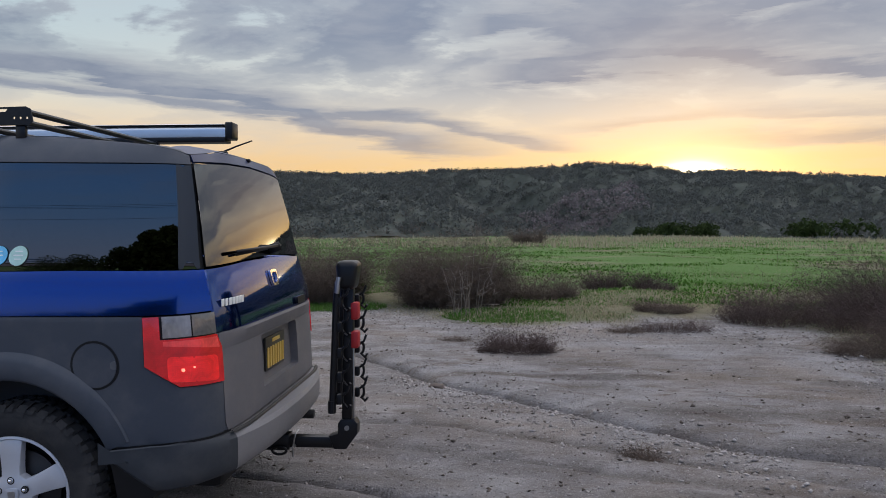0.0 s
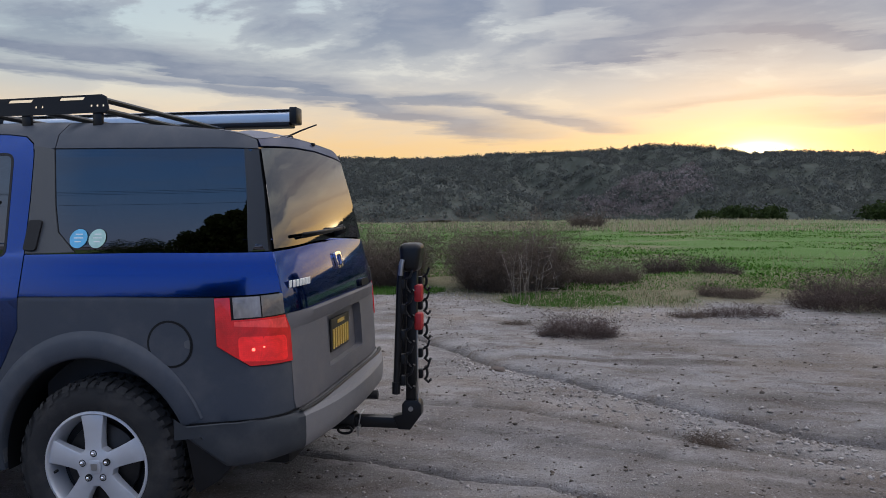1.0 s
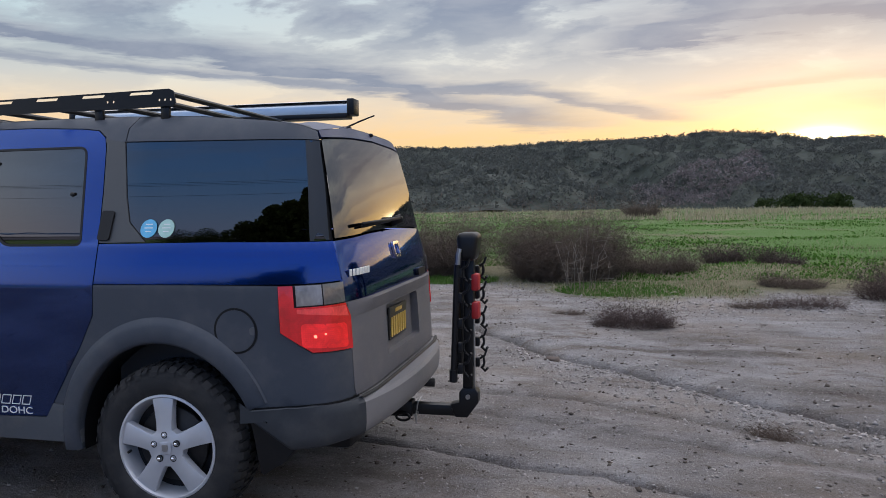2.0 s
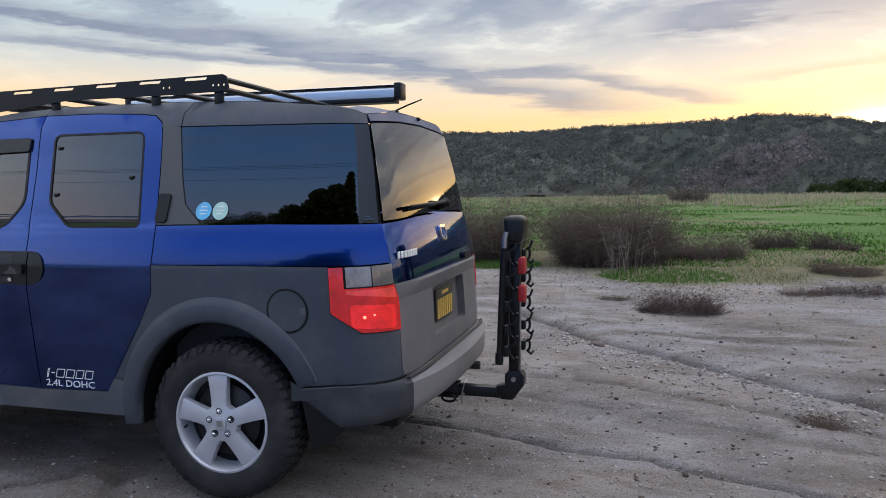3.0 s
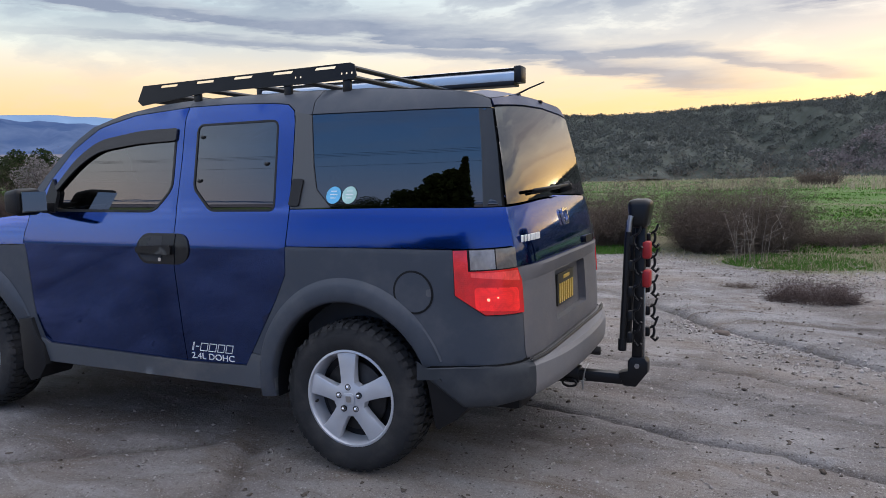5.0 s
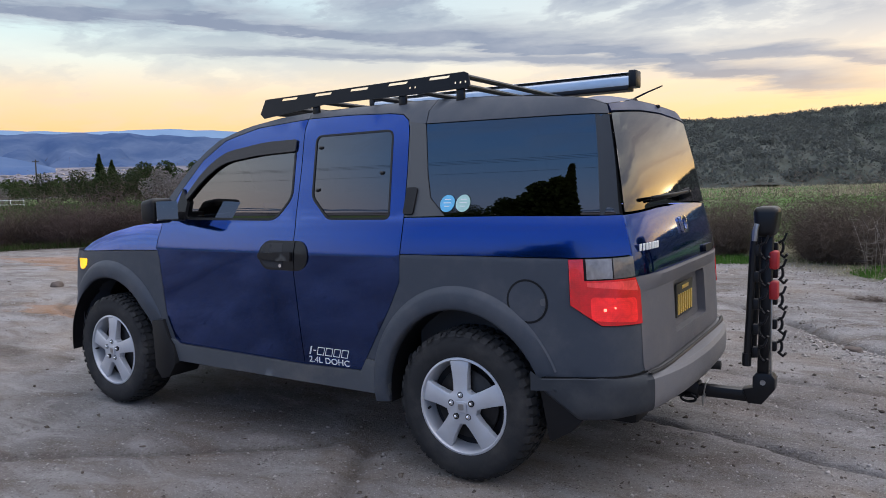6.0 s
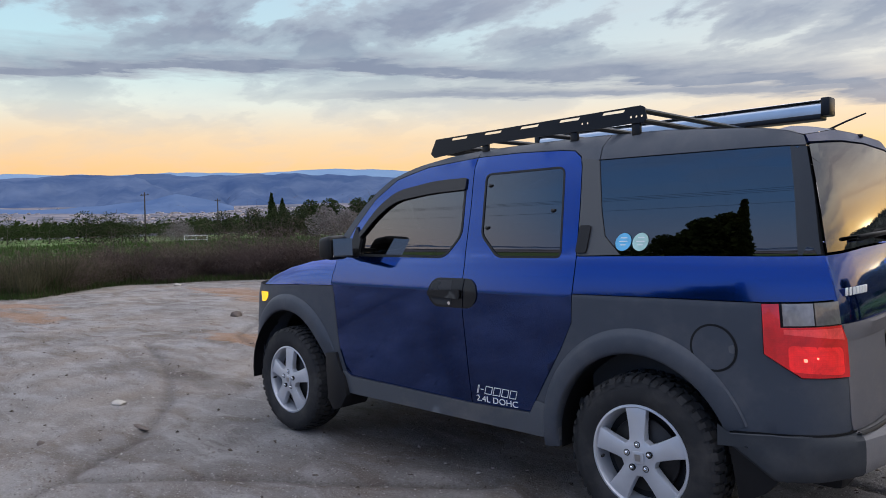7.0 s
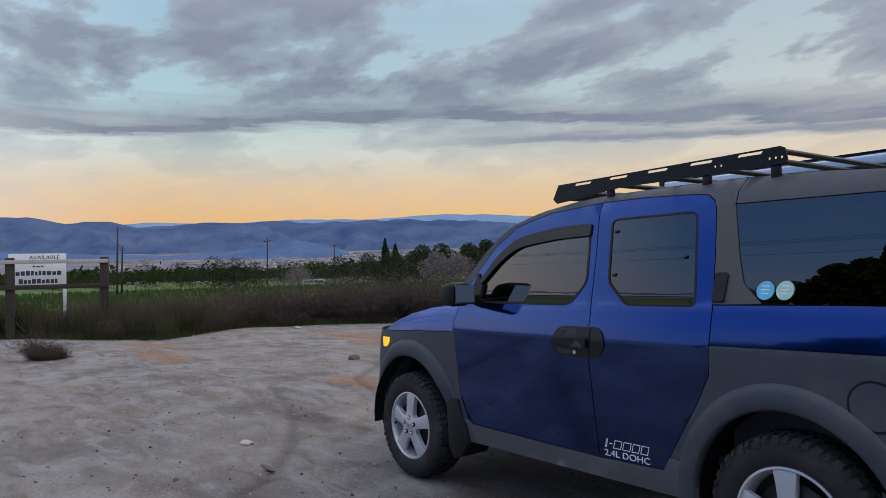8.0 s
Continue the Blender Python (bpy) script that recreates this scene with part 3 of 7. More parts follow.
    side_glass = part("side_window", panel(S_GLASS, off=-.004, thick=.004, mirror=mirror, gap=.001), GLASS_DARK, car, "dark privacy glass of the load bay")
    part("glass_seal", panel([(.728, 1.632), (.745, 1.415), (.757, 1.212), (.798, 1.212), (.775, 1.415), (.752, 1.636)], off=-.014, thick=.02, mirror=mirror, gap=0), TRIM, car)
    part("glass_border", panel([(.655, 1.630), (.735, 1.628), (.752, 1.415), (.765, 1.209), (.668, 1.2085), (.662, 1.415)], off=-.0025, thick=.002, mirror=mirror, gap=.001), PILLAR, side_glass, "dark printed glass border")
    # pillar and roof side
    pillar = [(-.380, 1.61), (-.346, 1.424), (-.313, 1.2), (-.275, 1.2), (-.09, 1.206), (-.185, 1.29), (-.225, 1.40), (-.290, 1.640), (-.395, 1.660)]
    part("pillar", panel(pillar, off=.001, mirror=mirror), PILLAR, car, "black-grey rear pillar")
    latch = rounded([(-.318, 1.212), (-.262, 1.212), (-.262, 1.335), (-.322, 1.335)], .012)
    part("pillar_latch", panel(latch, off=.010, thick=.014, mirror=mirror, gap=0), TRIM, car)
    # roof sides: front piece to the seam, then the rear piece
    def edge_z(s):
        return float(np.interp(s, [p[0] for p in ROOF_EDGE], [p[1] for p in ROOF_EDGE]))
    front_low = [(-2.15, 1.172)] + DOOR_TOP + [(-.80, 1.722), (-.534, 1.709), (-.445, 1.698), (-.400, 1.665), (-.395, 1.64), (-.290, 1.64)]
    front_up = [(-.305, edge_z(-.305))] + [p for p in ROOF_EDGE[::-1] if p[0] < -.32] + [(-2.26, 1.172)]
    cut_low = [p for p in front_low if p[0] <= -1.09]
    part("roof_side", panel(cut_low + [(-1.12, edge_z(-1.12))] + [p for p in front_up if p[0] < -1.13], mirror=mirror), CLAD, car)
    mid_low = [p for p in front_low if p[0] >= -1.09]
    part("roof_side", panel(mid_low + [p for p in front_up if p[0] > -1.10] + [(-1.12, edge_z(-1.12))], mirror=mirror), CLAD, car)
    rear_low = [(-.290, 1.640), (.181, 1.634), (.735, 1.628)]
    part("roof_side", panel(rear_low + [p for p in ROOF_EDGE[::-1] if p[0] > -.29] + [(-.305, edge_z(-.305))], mirror=mirror), CLAD, car)
    # dark seam over the bumper
    part("bumper_seam", panel([(.40, .536), (.50, .545), (.623, .552), (.86, .556), (.86, .564), (.623, .560), (.50, .553), (.40, .544)], off=.0025, thick=.004, mirror=mirror, gap=0), TRIM, car)
    # tail light
    lamp = part("tail_light", panel(TAIL, off=-.002, thick=.05, mirror=mirror), TRIM, car, "red and clear tail light, lit")
    part("red_lens", panel([(.524, 1.034), (.588, 1.036), (.588, .951), (.806, .957), (.832, .90), (.831, .762), (.642, .766), (.522, .848)], off=.008, thick=.010, mirror=mirror, gap=.003), LENS_RED, lamp, "lit red lens")
    part("lit_lens", panel(rounded([(.605, .79), (.80, .775), (.80, .875), (.605, .885)], .02), off=.0092, thick=.002, mirror=mirror, gap=0), LENS_LIT, lamp, "glowing part of the lens")
    part("upper_lens", panel([(.595, .925), (.70, .915), (.815, .90), (.803, .945), (.595, .942)], off=.0092, thick=.002, mirror=mirror, gap=0), LENS_PINK, lamp)
    part("smoked_lens", panel([(.700, 1.038), (.804, 1.041), (.806, .957), (.700, .954)], off=.007, thick=.010, mirror=mirror, gap=.002), LENS_SMOKE, lamp, "smoked reversing lens")
    part("clear_lens", panel([(.592, 1.036), (.700, 1.038), (.700, .954), (.592, .951)], off=.007, thick=.010, mirror=mirror, gap=.003), LENS_CLEAR, lamp, "smoked clear lens")
    part("bulb", panel(rounded([(.652, .826), (.664, .826), (.664, .838), (.652, .838)], .005), off=.0115, thick=.004, mirror=mirror, gap=0), LENS_GLOW, lamp)
    part("bulb", panel(rounded([(.694, .836), (.701, .836), (.701, .843), (.694, .843)], .003), off=.0115, thick=.004, mirror=mirror, gap=0), LENS_GLOW, lamp)
    marker = rounded([(-3.03, .925), (-2.88, .928), (-2.885, .888), (-2.93, .858), (-2.995, .855)], .014)
    part("side_marker", panel(marker, off=.006, thick=.016, mirror=mirror, gap=0), LENS_AMBER, car, "lit amber side marker")
    # flared lips round the wheels
    for cx, rx, rz, ro, rt, a0, a1 in ((0, .400, .425, .490, .532, 186, 22), (-2.575, .470, .450, .580, .560, 184, 25)):
        bm = bmesh.new()
        rows = []
        for a in np.linspace(a0, a1, 44):
            ca, sa = math.cos(radians(a)), math.sin(radians(a))
            fade = max(0.0, min(1.0, (sa + 0.1) * 4 + 0.55))
            if ca > 0:
                fade *= max(0.06, min(1.0, (a - a1) / (38 if cx == 0 else 14))) ** .8
            row = []
            for k, off in ((-.06, -.16), (0.0, -.03), (0.0, .012), (.05, .020), (.12, .024), (.40, .025), (.66, .024), (.82, .018), (.93, .008), (1.0, .001)):
                kk = max(k, 0)
                s, z = cx + (rx + (ro - rx) * kk) * ca, .37 + (rz + (rt - rz) * kk) * sa
                p = on(s, max(z, .20), off * (fade if off > 0.01 else 1))
                if mirror:
                    p.y = -p.y
                row.append(p)
            rows.append(row)
        strip(bm, rows)
        bmesh.ops.recalc_face_normals(bm, faces=bm.faces[:])
        lip = part("wheel_flare", bm, CLAD, car, "grey plastic wheel arch flare")
        lip.data.flip_normals() if (lip.data.polygons[4 + 9 * 20].normal.y > 0) != mirror else None
        # dark liner of the wheel well
        bm = bmesh.new()
        sg = 1 if mirror else -1
        rows = [[Vector((cx + .99 * rx * math.cos(radians(a)), sg * y, .37 + .99 * rz * math.sin(radians(a)))) for y in (.86, .70, .50)] for a in np.linspace(187, -5, 24)]
        g = strip(bm, rows)
        bm.faces.new([r[2] for r in g])
        part("wheel_liner", bm, TRIM, car)

# caps across the car: roof, windscreen, hood
def cap(edge, crown, lift=0.0, k=14):
    bm = bmesh.new()
    rows = []
    for s, z in edge:
        p = on(s, z, lift)
        row = []
        for t in np.linspace(-1, 1, k + 1):
            row.append(Vector((p.x - crown * 0.8 * (1 - t * t) * (1 if s < -1.2 else -.2), p.y * -t, p.z + crown * (1 - t * t))))
        rows.append(row)
    strip(bm, rows)
    bmesh.ops.recalc_face_normals(bm, faces=bm.faces[:])
    if sum(f.normal.z for f in bm.faces) < 0:
        bmesh.ops.reverse_faces(bm, faces=bm.faces[:])
    return bm


part("roof", cap([p for p in ROOF_EDGE if p[0] >= -1.14], .022), CLAD, car)
part("windscreen", cap([(-2.26, 1.172)] + [p for p in ROOF_EDGE if p[0] <= -1.13], .035, -.004), GLASS_LIGHT, car, "clear windscreen")
part("hood", cap([(-2.26, 1.172)] + HOOD, .03), PAINT, car)
nose = [(-3.15, .972), (-3.22, .60), (-3.22, .40), (-3.06, .36)]
bm = bmesh.new()
strip(bm, [[on(s, z) for z in (.36, .45, .60, .75, .90, .975)] for s in np.linspace(-2.99, 2 * FMID + 2.99, 40)])
bmesh.ops.recalc_face_normals(bm, faces=bm.faces[:])
part("front_bumper", bm, CLAD, car, "grey plastic nose and bumper")

# hatch
HG = [(.742, 1.634), (.790, 1.212), (1.15, 1.226), (SMID, 1.232), (2 * SMID - 1.15, 1.226), (2 * SMID - .790, 1.212), (2 * SMID - .742, 1.634), (2 * SMID - 1.1, 1.652), (SMID, 1.662), (1.1, 1.652)]
HB = [(.788, 1.206), (.806, 1.043), (.812, .955), (1.0, .952), (2 * SMID - 1.0, .952), (2 * SMID - .812, .955), (2 * SMID - .806, 1.043), (2 * SMID - .788, 1.206), (2 * SMID - 1.15, 1.222), (SMID, 1.228), (1.15, 1.222)]
HT = [(.735, 1.672), (.742, 1.638), (1.1, 1.655), (SMID, 1.665), (2 * SMID - 1.1, 1.655), (2 * SMID - .742, 1.638), (2 * SMID - .735, 1.672), (2 * SMID - 1.0, 1.70), (SMID, 1.712), (1.0, 1.70)]
hatch = part("hatch", panel(HB), PAINT, car, "blue tailgate panel")
part("hatch_glass", panel(HG, off=.002, thick=.006), GLASS_DARK, hatch, "dark rear window")
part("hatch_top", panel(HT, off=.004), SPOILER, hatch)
top_rows = []
for t in np.linspace(0, 1, 6):
    row = []
    for s in np.linspace(.735, 2 * SMID - .735, 24):
        z = float(np.interp(s, [.735, 1.0, SMID, 2 * SMID - 1.0, 2 * SMID - .735], [1.672, 1.70, 1.712, 1.70, 1.672]))
        p = on(s, z, .004)
        row.append(Vector((p.x - .16 * t, p.y, p.z + .035 * math.sin(t * 1.4) * (1 - (p.y / .66) ** 2 * .35))))
    top_rows.append(row)
bm = bmesh.new()
strip(bm, top_rows)
bmesh.ops.recalc_face_normals(bm, faces=bm.faces[:])
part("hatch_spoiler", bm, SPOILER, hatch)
part("washer_nozzle", add_box(bmesh.new(), .606, .634, .02, .046, 1.694, 1.711, .006), TRIM, hatch)
# lower gate in grey plastic, with a recess for the plate
RECESS = rounded([(1.235, .652), (2 * SMID - 1.235, .652), (2 * SMID - 1.24, .885), (1.24, .885)], .02)
LOWER = [(.812, .951), (.834, .90), (.833, .60), (.845, .566), (2 * SMID - .845, .566), (2 * SMID - .833, .60), (2 * SMID - .834, .90), (2 * SMID - .812, .951)]
for mirror in (False, True):
    part("corner_cladding", panel([(.818, .566), (.846, .566), (.846, .90), (.838, .94), (.822, .92)], off=-.0015, thick=.01, mirror=mirror, gap=0), CLAD, car)
gate = part("lower_gate", panel(LOWER, off=.001, thick=.045, holes=[RECESS], gap=-.003), GATE_LIT, car, "grey plastic lower tailgate")
part("plate_recess", panel(RECESS, off=-.040, thick=.004, gap=-.004), GATE_LIT, gate)
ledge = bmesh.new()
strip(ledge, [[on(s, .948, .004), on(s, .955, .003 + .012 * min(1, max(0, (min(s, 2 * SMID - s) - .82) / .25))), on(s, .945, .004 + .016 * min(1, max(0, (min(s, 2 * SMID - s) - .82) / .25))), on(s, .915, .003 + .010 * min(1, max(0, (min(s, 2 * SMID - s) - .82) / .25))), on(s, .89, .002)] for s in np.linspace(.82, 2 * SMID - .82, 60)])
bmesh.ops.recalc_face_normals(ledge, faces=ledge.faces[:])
part("gate_ledge", ledge, GATE_LIT, gate)
plate_x = on(1.5, .77, -.030).x
pl = part("number_plate", add_box(bmesh.new(), plate_x - .008, plate_x + .003, -.155, .155, .690, .850, .004), PLATE_DARK, car, "dark number plate with gold letters")
bm = bmesh.new()
for k in range(7):
    y = -.138 + k * .0402
    add_box(bm, plate_x + .003, plate_x + .006, y, y + .024, .704, .800, .004, seg=1)
part("plate_letters", bm, PLATE_GOLD, pl)
part("plate_heading", add_box(bmesh.new(), plate_x + .003, plate_x + .006, -.06, .06, .818, .836, .002), PLATE_GOLD, pl)
# name badge as plain bars, and the maker's emblem as a plain frame
bm = bmesh.new()
for k in range(7):
    s = .852 + k * .030
    a, b = on(s, 1.052, .004), on(s + .023, 1.086, .008)
    add_box(bm, min(a.x, b.x) - .002, max(a.x, b.x) + .001, min(a.y, b.y), max(a.y, b.y), 1.054, 1.084, .002, seg=1)
part("name_badge", bm, WHITE_LETTER, hatch, "bright metal badge")
em = rounded([(SMID - .055, 1.165), (SMID + .055, 1.165), (SMID + .045, 1.085), (SMID - .045, 1.085)], .02)
part("emblem", panel(em, off=.014, thick=.012, holes=[inset(em, .014)], gap=0), CHROME, hatch, "chrome emblem frame")
part("gate_handle", panel(rounded([(1.86, .962), (2.02, .962), (2.02, 1.0), (1.86, 1.0)], .015), off=.014, thick=.02, gap=0), TRIM, hatch)
# wiper
bm = bmesh.new()
add_tube(bm, [on(.99, 1.262, .035), on(1.25, 1.268, .045), on(1.62, 1.276, .05)], .008, 6)
add_tube(bm, [on(1.02, 1.252, .018), on(1.30, 1.262, .026), on(1.45, 1.266, .030)], .006, 6)
add_tube(bm, [on(1.58, 1.262, .0), on(1.60, 1.272, .055)], .024, 10)
part("wiper", bm, TRIM, hatch, "black rear wiper")

# rear bumper: a face across the back and an end piece on either flank, meeting at a crisp edge
END_PLAN = [(.362, -.914), (.46, -.911), (.55, -.902), (.62, -.884), (.68, -.848), (.735, -.800), (.78, -.745), (.815, -.690)]
BACK_PLAN = [(.815, -.690), (.850, -.560), (.878, -.400), (.893, -.200), (.898, 0.0)]


def bumper_piece(plan, low_of, mirror):
    """One length of bumper: its section swept along a line in plan."""
    line = [Vector((x, y, 0)) for x, y in plan]
    pts = []
    for i, (p0, p1) in enumerate(zip(line, line[1:])):
        m0 = (p1 - line[i - 1]) * .5 if i else p1 - p0
        m1 = (line[i + 2] - p0) * .5 if i + 2 < len(line) else p1 - p0
        for t in np.linspace(0, 1, 7)[:-1]:
            pts.append(p0 * (2 * t ** 3 - 3 * t * t + 1) + m0 * (t ** 3 - 2 * t * t + t) + p1 * (3 * t * t - 2 * t ** 3) + m1 * (t ** 3 - t * t))
    pts.append(line[-1])
    rows = []
    for i, q in enumerate(pts):
        d = (pts[min(i + 1, len(pts) - 1)] - pts[max(i - 1, 0)]).normalized()
        n = Vector((-d.y, d.x, 0))
        n = n if n.x - n.y < 0 else -n
        low = low_of(q.x)
        top = min(.556, max(.536, .536 + (q.x - .36) * .10))
        deep = min(.11, .012 + max(0, q.x - .60) * .5)
        row = [q + n * o + Vector((0, 0, z)) for z, o in ((top - .004, deep), (top, deep * .45), (top - .004, deep * .16), (top - .022, .003), (top - .05, 0), (low + .05, 0), (low + .016, .004), (low, .016), (low - .004, .05))]
        rows.append([Vector((v.x, -v.y, v.z)) if mirror else v for v in row])
    bm = bmesh.new()
    strip(bm, rows)
    bmesh.ops.recalc_face_normals(bm, faces=bm.faces[:])
    if sum(f.normal.x + abs(f.normal.y) * .01 for f in bm.faces) < 0:
        bmesh.ops.reverse_faces(bm, faces=bm.faces[:])
    return bm


def low_end(x):
    return float(np.interp(x, (.362, .565, .70, .82), (.520, .383, .386, .402)))


for mirror in (False, True):
    part("bumper_end", bumper_piece(END_PLAN, low_end, mirror), CLAD_SHADED, car, "grey plastic bumper end in a shaded tone")
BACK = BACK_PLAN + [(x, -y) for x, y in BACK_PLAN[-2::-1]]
part("rear_bumper", bumper_piece(BACK, lambda x: .402 + (x - .815) * .25, False), BUMPER_LIT, car, "dusty grey plastic rear bumper in a sunset-lit tone")
bm = bmesh.new()
strip(bm, [[on(s, .556, .012), on(s, .566, .022), on(s, .566, .030), on(s, .556, .034)] for s in np.linspace(.84, 2 * SMID - .84, 40)])
part("bumper_step", bm, TRIM, car)
part("exhaust_pipe", add_tube(bmesh.new(), [(.5, .42, .34), (.80, .42, .345), (.85, .42, .345)], .024, 14), RUBBER, car)

# floor pan, cabin and seats, seen darkly through the glass
bm = bmesh.new()
add_box(bm, -3.1, .72, -.62, .62, .30, .50, .03)
add_box(bm, -2.05, -.52, -.80, .80, .36, .48, .02)
part("floor_pan", bm, TRIM, car)
bm = bmesh.new()
add_box(bm, -2.1, .62, -.74, .74, .49, .53, .0)
add_box(bm, -.30, .55, -.74, -.70, .53, 1.14, .01)
add_box(bm, -.30, .55, .70, .74, .53, 1.14, .01)
part("load_floor", bm, CABIN, car)
bm = bmesh.new()
add_box(bm, -2.42, -1.98, -.76, .76, .70, 1.14, .08)
part("dashboard", bm, CABIN, car)
for y in (-.38, .38):
    for x in (-1.35, -.45):
        seat = part("seat", add_box(bmesh.new(), x - .28, x + .28, y - .25, y + .25, .60, .80, .06), SEAT, car)
        part("backrest", add_box(bmesh.new(), .0, .14, -.24, .24, .0, .58, .05, pose(x + .22, y, .76, 0, 12, 0)), SEAT, seat)
        part("headrest", add_box(bmesh.new(), .0, .10, -.13, .13, .0, .17, .04, pose(x + .36, y, 1.37, 0, 12, 0)), SEAT, seat)
bm = bmesh.new()
add_tube(bm, [(-1.86 + .07 * math.sin(a), -.38 + .19 * math.cos(a), 1.08 + .18 * math.sin(a)) for a in np.linspace(0, 2 * math.pi, 25)], .016, 8, False)
part("steering_wheel", bm, CABIN, car)

# door mirrors
for sg in (-1, 1):
    bm = add_box(bmesh.new(), -1.895, -1.775, sg * 1.105, sg * .925, 1.175, 1.315, .030, seg=3)
    for v in bm.verts:
        v.co.x -= .05 * (1 - (abs(v.co.y) - .925) / .18)
        if v.co.x < -1.86:
            v.co.z = 1.245 + (v.co.z - 1.245) * .86
    bmesh.ops.recalc_face_normals(bm, faces=bm.faces[:])
    mir = part("door_mirror", bm, TRIM, car, "black door mirror")
    part("mirror_glass", add_box(bmesh.new(), -.003, .003, -.068, .068, -.052, .052, .0, pose(-1.7725, sg * 1.016, 1.245, 0, -.9, 0)), MIRROR, mir)
    part("mirror_arm", add_box(bmesh.new(), -1.95, -1.86, sg * .95, sg * .82, 1.185, 1.235, .012), TRIM, mir)

# mud flaps
for sg in (-1, 1):
    for at_rear in (True, False):
        bm = bmesh.new()
        poly = [(.364, .545), (.392, .455), (.425, .275), (.440, .268), (.525, .322), (.575, .378), (.50, .50)] if at_rear else [(-2.125, .585), (-2.02, .600), (-1.985, .500), (-1.945, .455), (-1.925, .345), (-1.985, .262), (-2.06, .240), (-2.11, .300)]
        add_prism(bm, poly, sg * (.876 if at_rear else .905), sg * .70, .006)
        part("mud_flap", bm, TRIM, car, "black mud flap")

# white door lettering: outlined name as bars, and the engine size
def flank_text(words, s, z, size, mat, parent):
    cu = bpy.data.curves.new("lettering", "FONT")
    cu.body, cu.size, cu.extrude = words, size, 0.0008
    tmp = new("lettering", cu)
    me = bpy.data.meshes.new_from_object(tmp.evaluated_get(bpy.context.evaluated_depsgraph_get()))
    bpy.data.objects.remove(tmp)
    for v in me.vertices:
        v.co = on(s + v.co.x * 1.25, z + v.co.y, .0015 + v.co.z)
    me.materials.append(mat)
    ob = new("lettering", me)
    ob.parent = parent
    return ob


left_rear_door = next(o for o in car.children if o.name == "rear_door")
flank_text("2.4L DOHC", -.895, .467, .043, WHITE_LETTER, left_rear_door)
bm = bmesh.new()
def stroke(x0, x1, z0, z1):
    c = [on(-.890 + x + .30 * (z - .507), z, .0016) for x, z in ((x0, z0), (x1, z0), (x1, z1), (x0, z1))]
    bm.faces.new([bm.verts.new(p) for p in c])


for a, w in ((0, .010), (.050, .046), (.104, .046), (.158, .042), (.208, .042)):
    stroke(a, a + w, .507, .511)
    stroke(a, a + w, .5445, .5485)
    stroke(a, a + .004, .511, .5445)
    stroke(a + w - .004, a + w, .511, .5445)
stroke(.022, .040, .526, .531)
part("door_emblem", bm, WHITE_LETTER, left_rear_door)
# two round stickers on the side glass
left_glass = next(o for o in car.children if o.name == "side_window")
for s, mat, word in ((-.088, STICK_BLUE, "round blue sticker"), (-.005, STICK_MINT, "round mint sticker")):
    ring = [(s + .038 * math.cos(a), 1.262 + .038 * math.sin(a)) for a in np.linspace(0, 2 * math.pi, 28, endpoint=False)]
    st = part("sticker", panel(ring, off=.001, thick=.002, gap=0), mat, left_glass, word)
    bm = bmesh.new()
    for j, (z, h) in enumerate(((1.277, .016), (1.262, .020), (1.247, .014))):
        c = [on(s - h, z, .0016), on(s + h, z, .0016), on(s + h, z + .004, .0016), on(s - h, z + .004, .0016)]
        bm.faces.new([bm.verts.new(p) for p in c])
    part("sticker_print", bm, WHITE_LETTER, st)

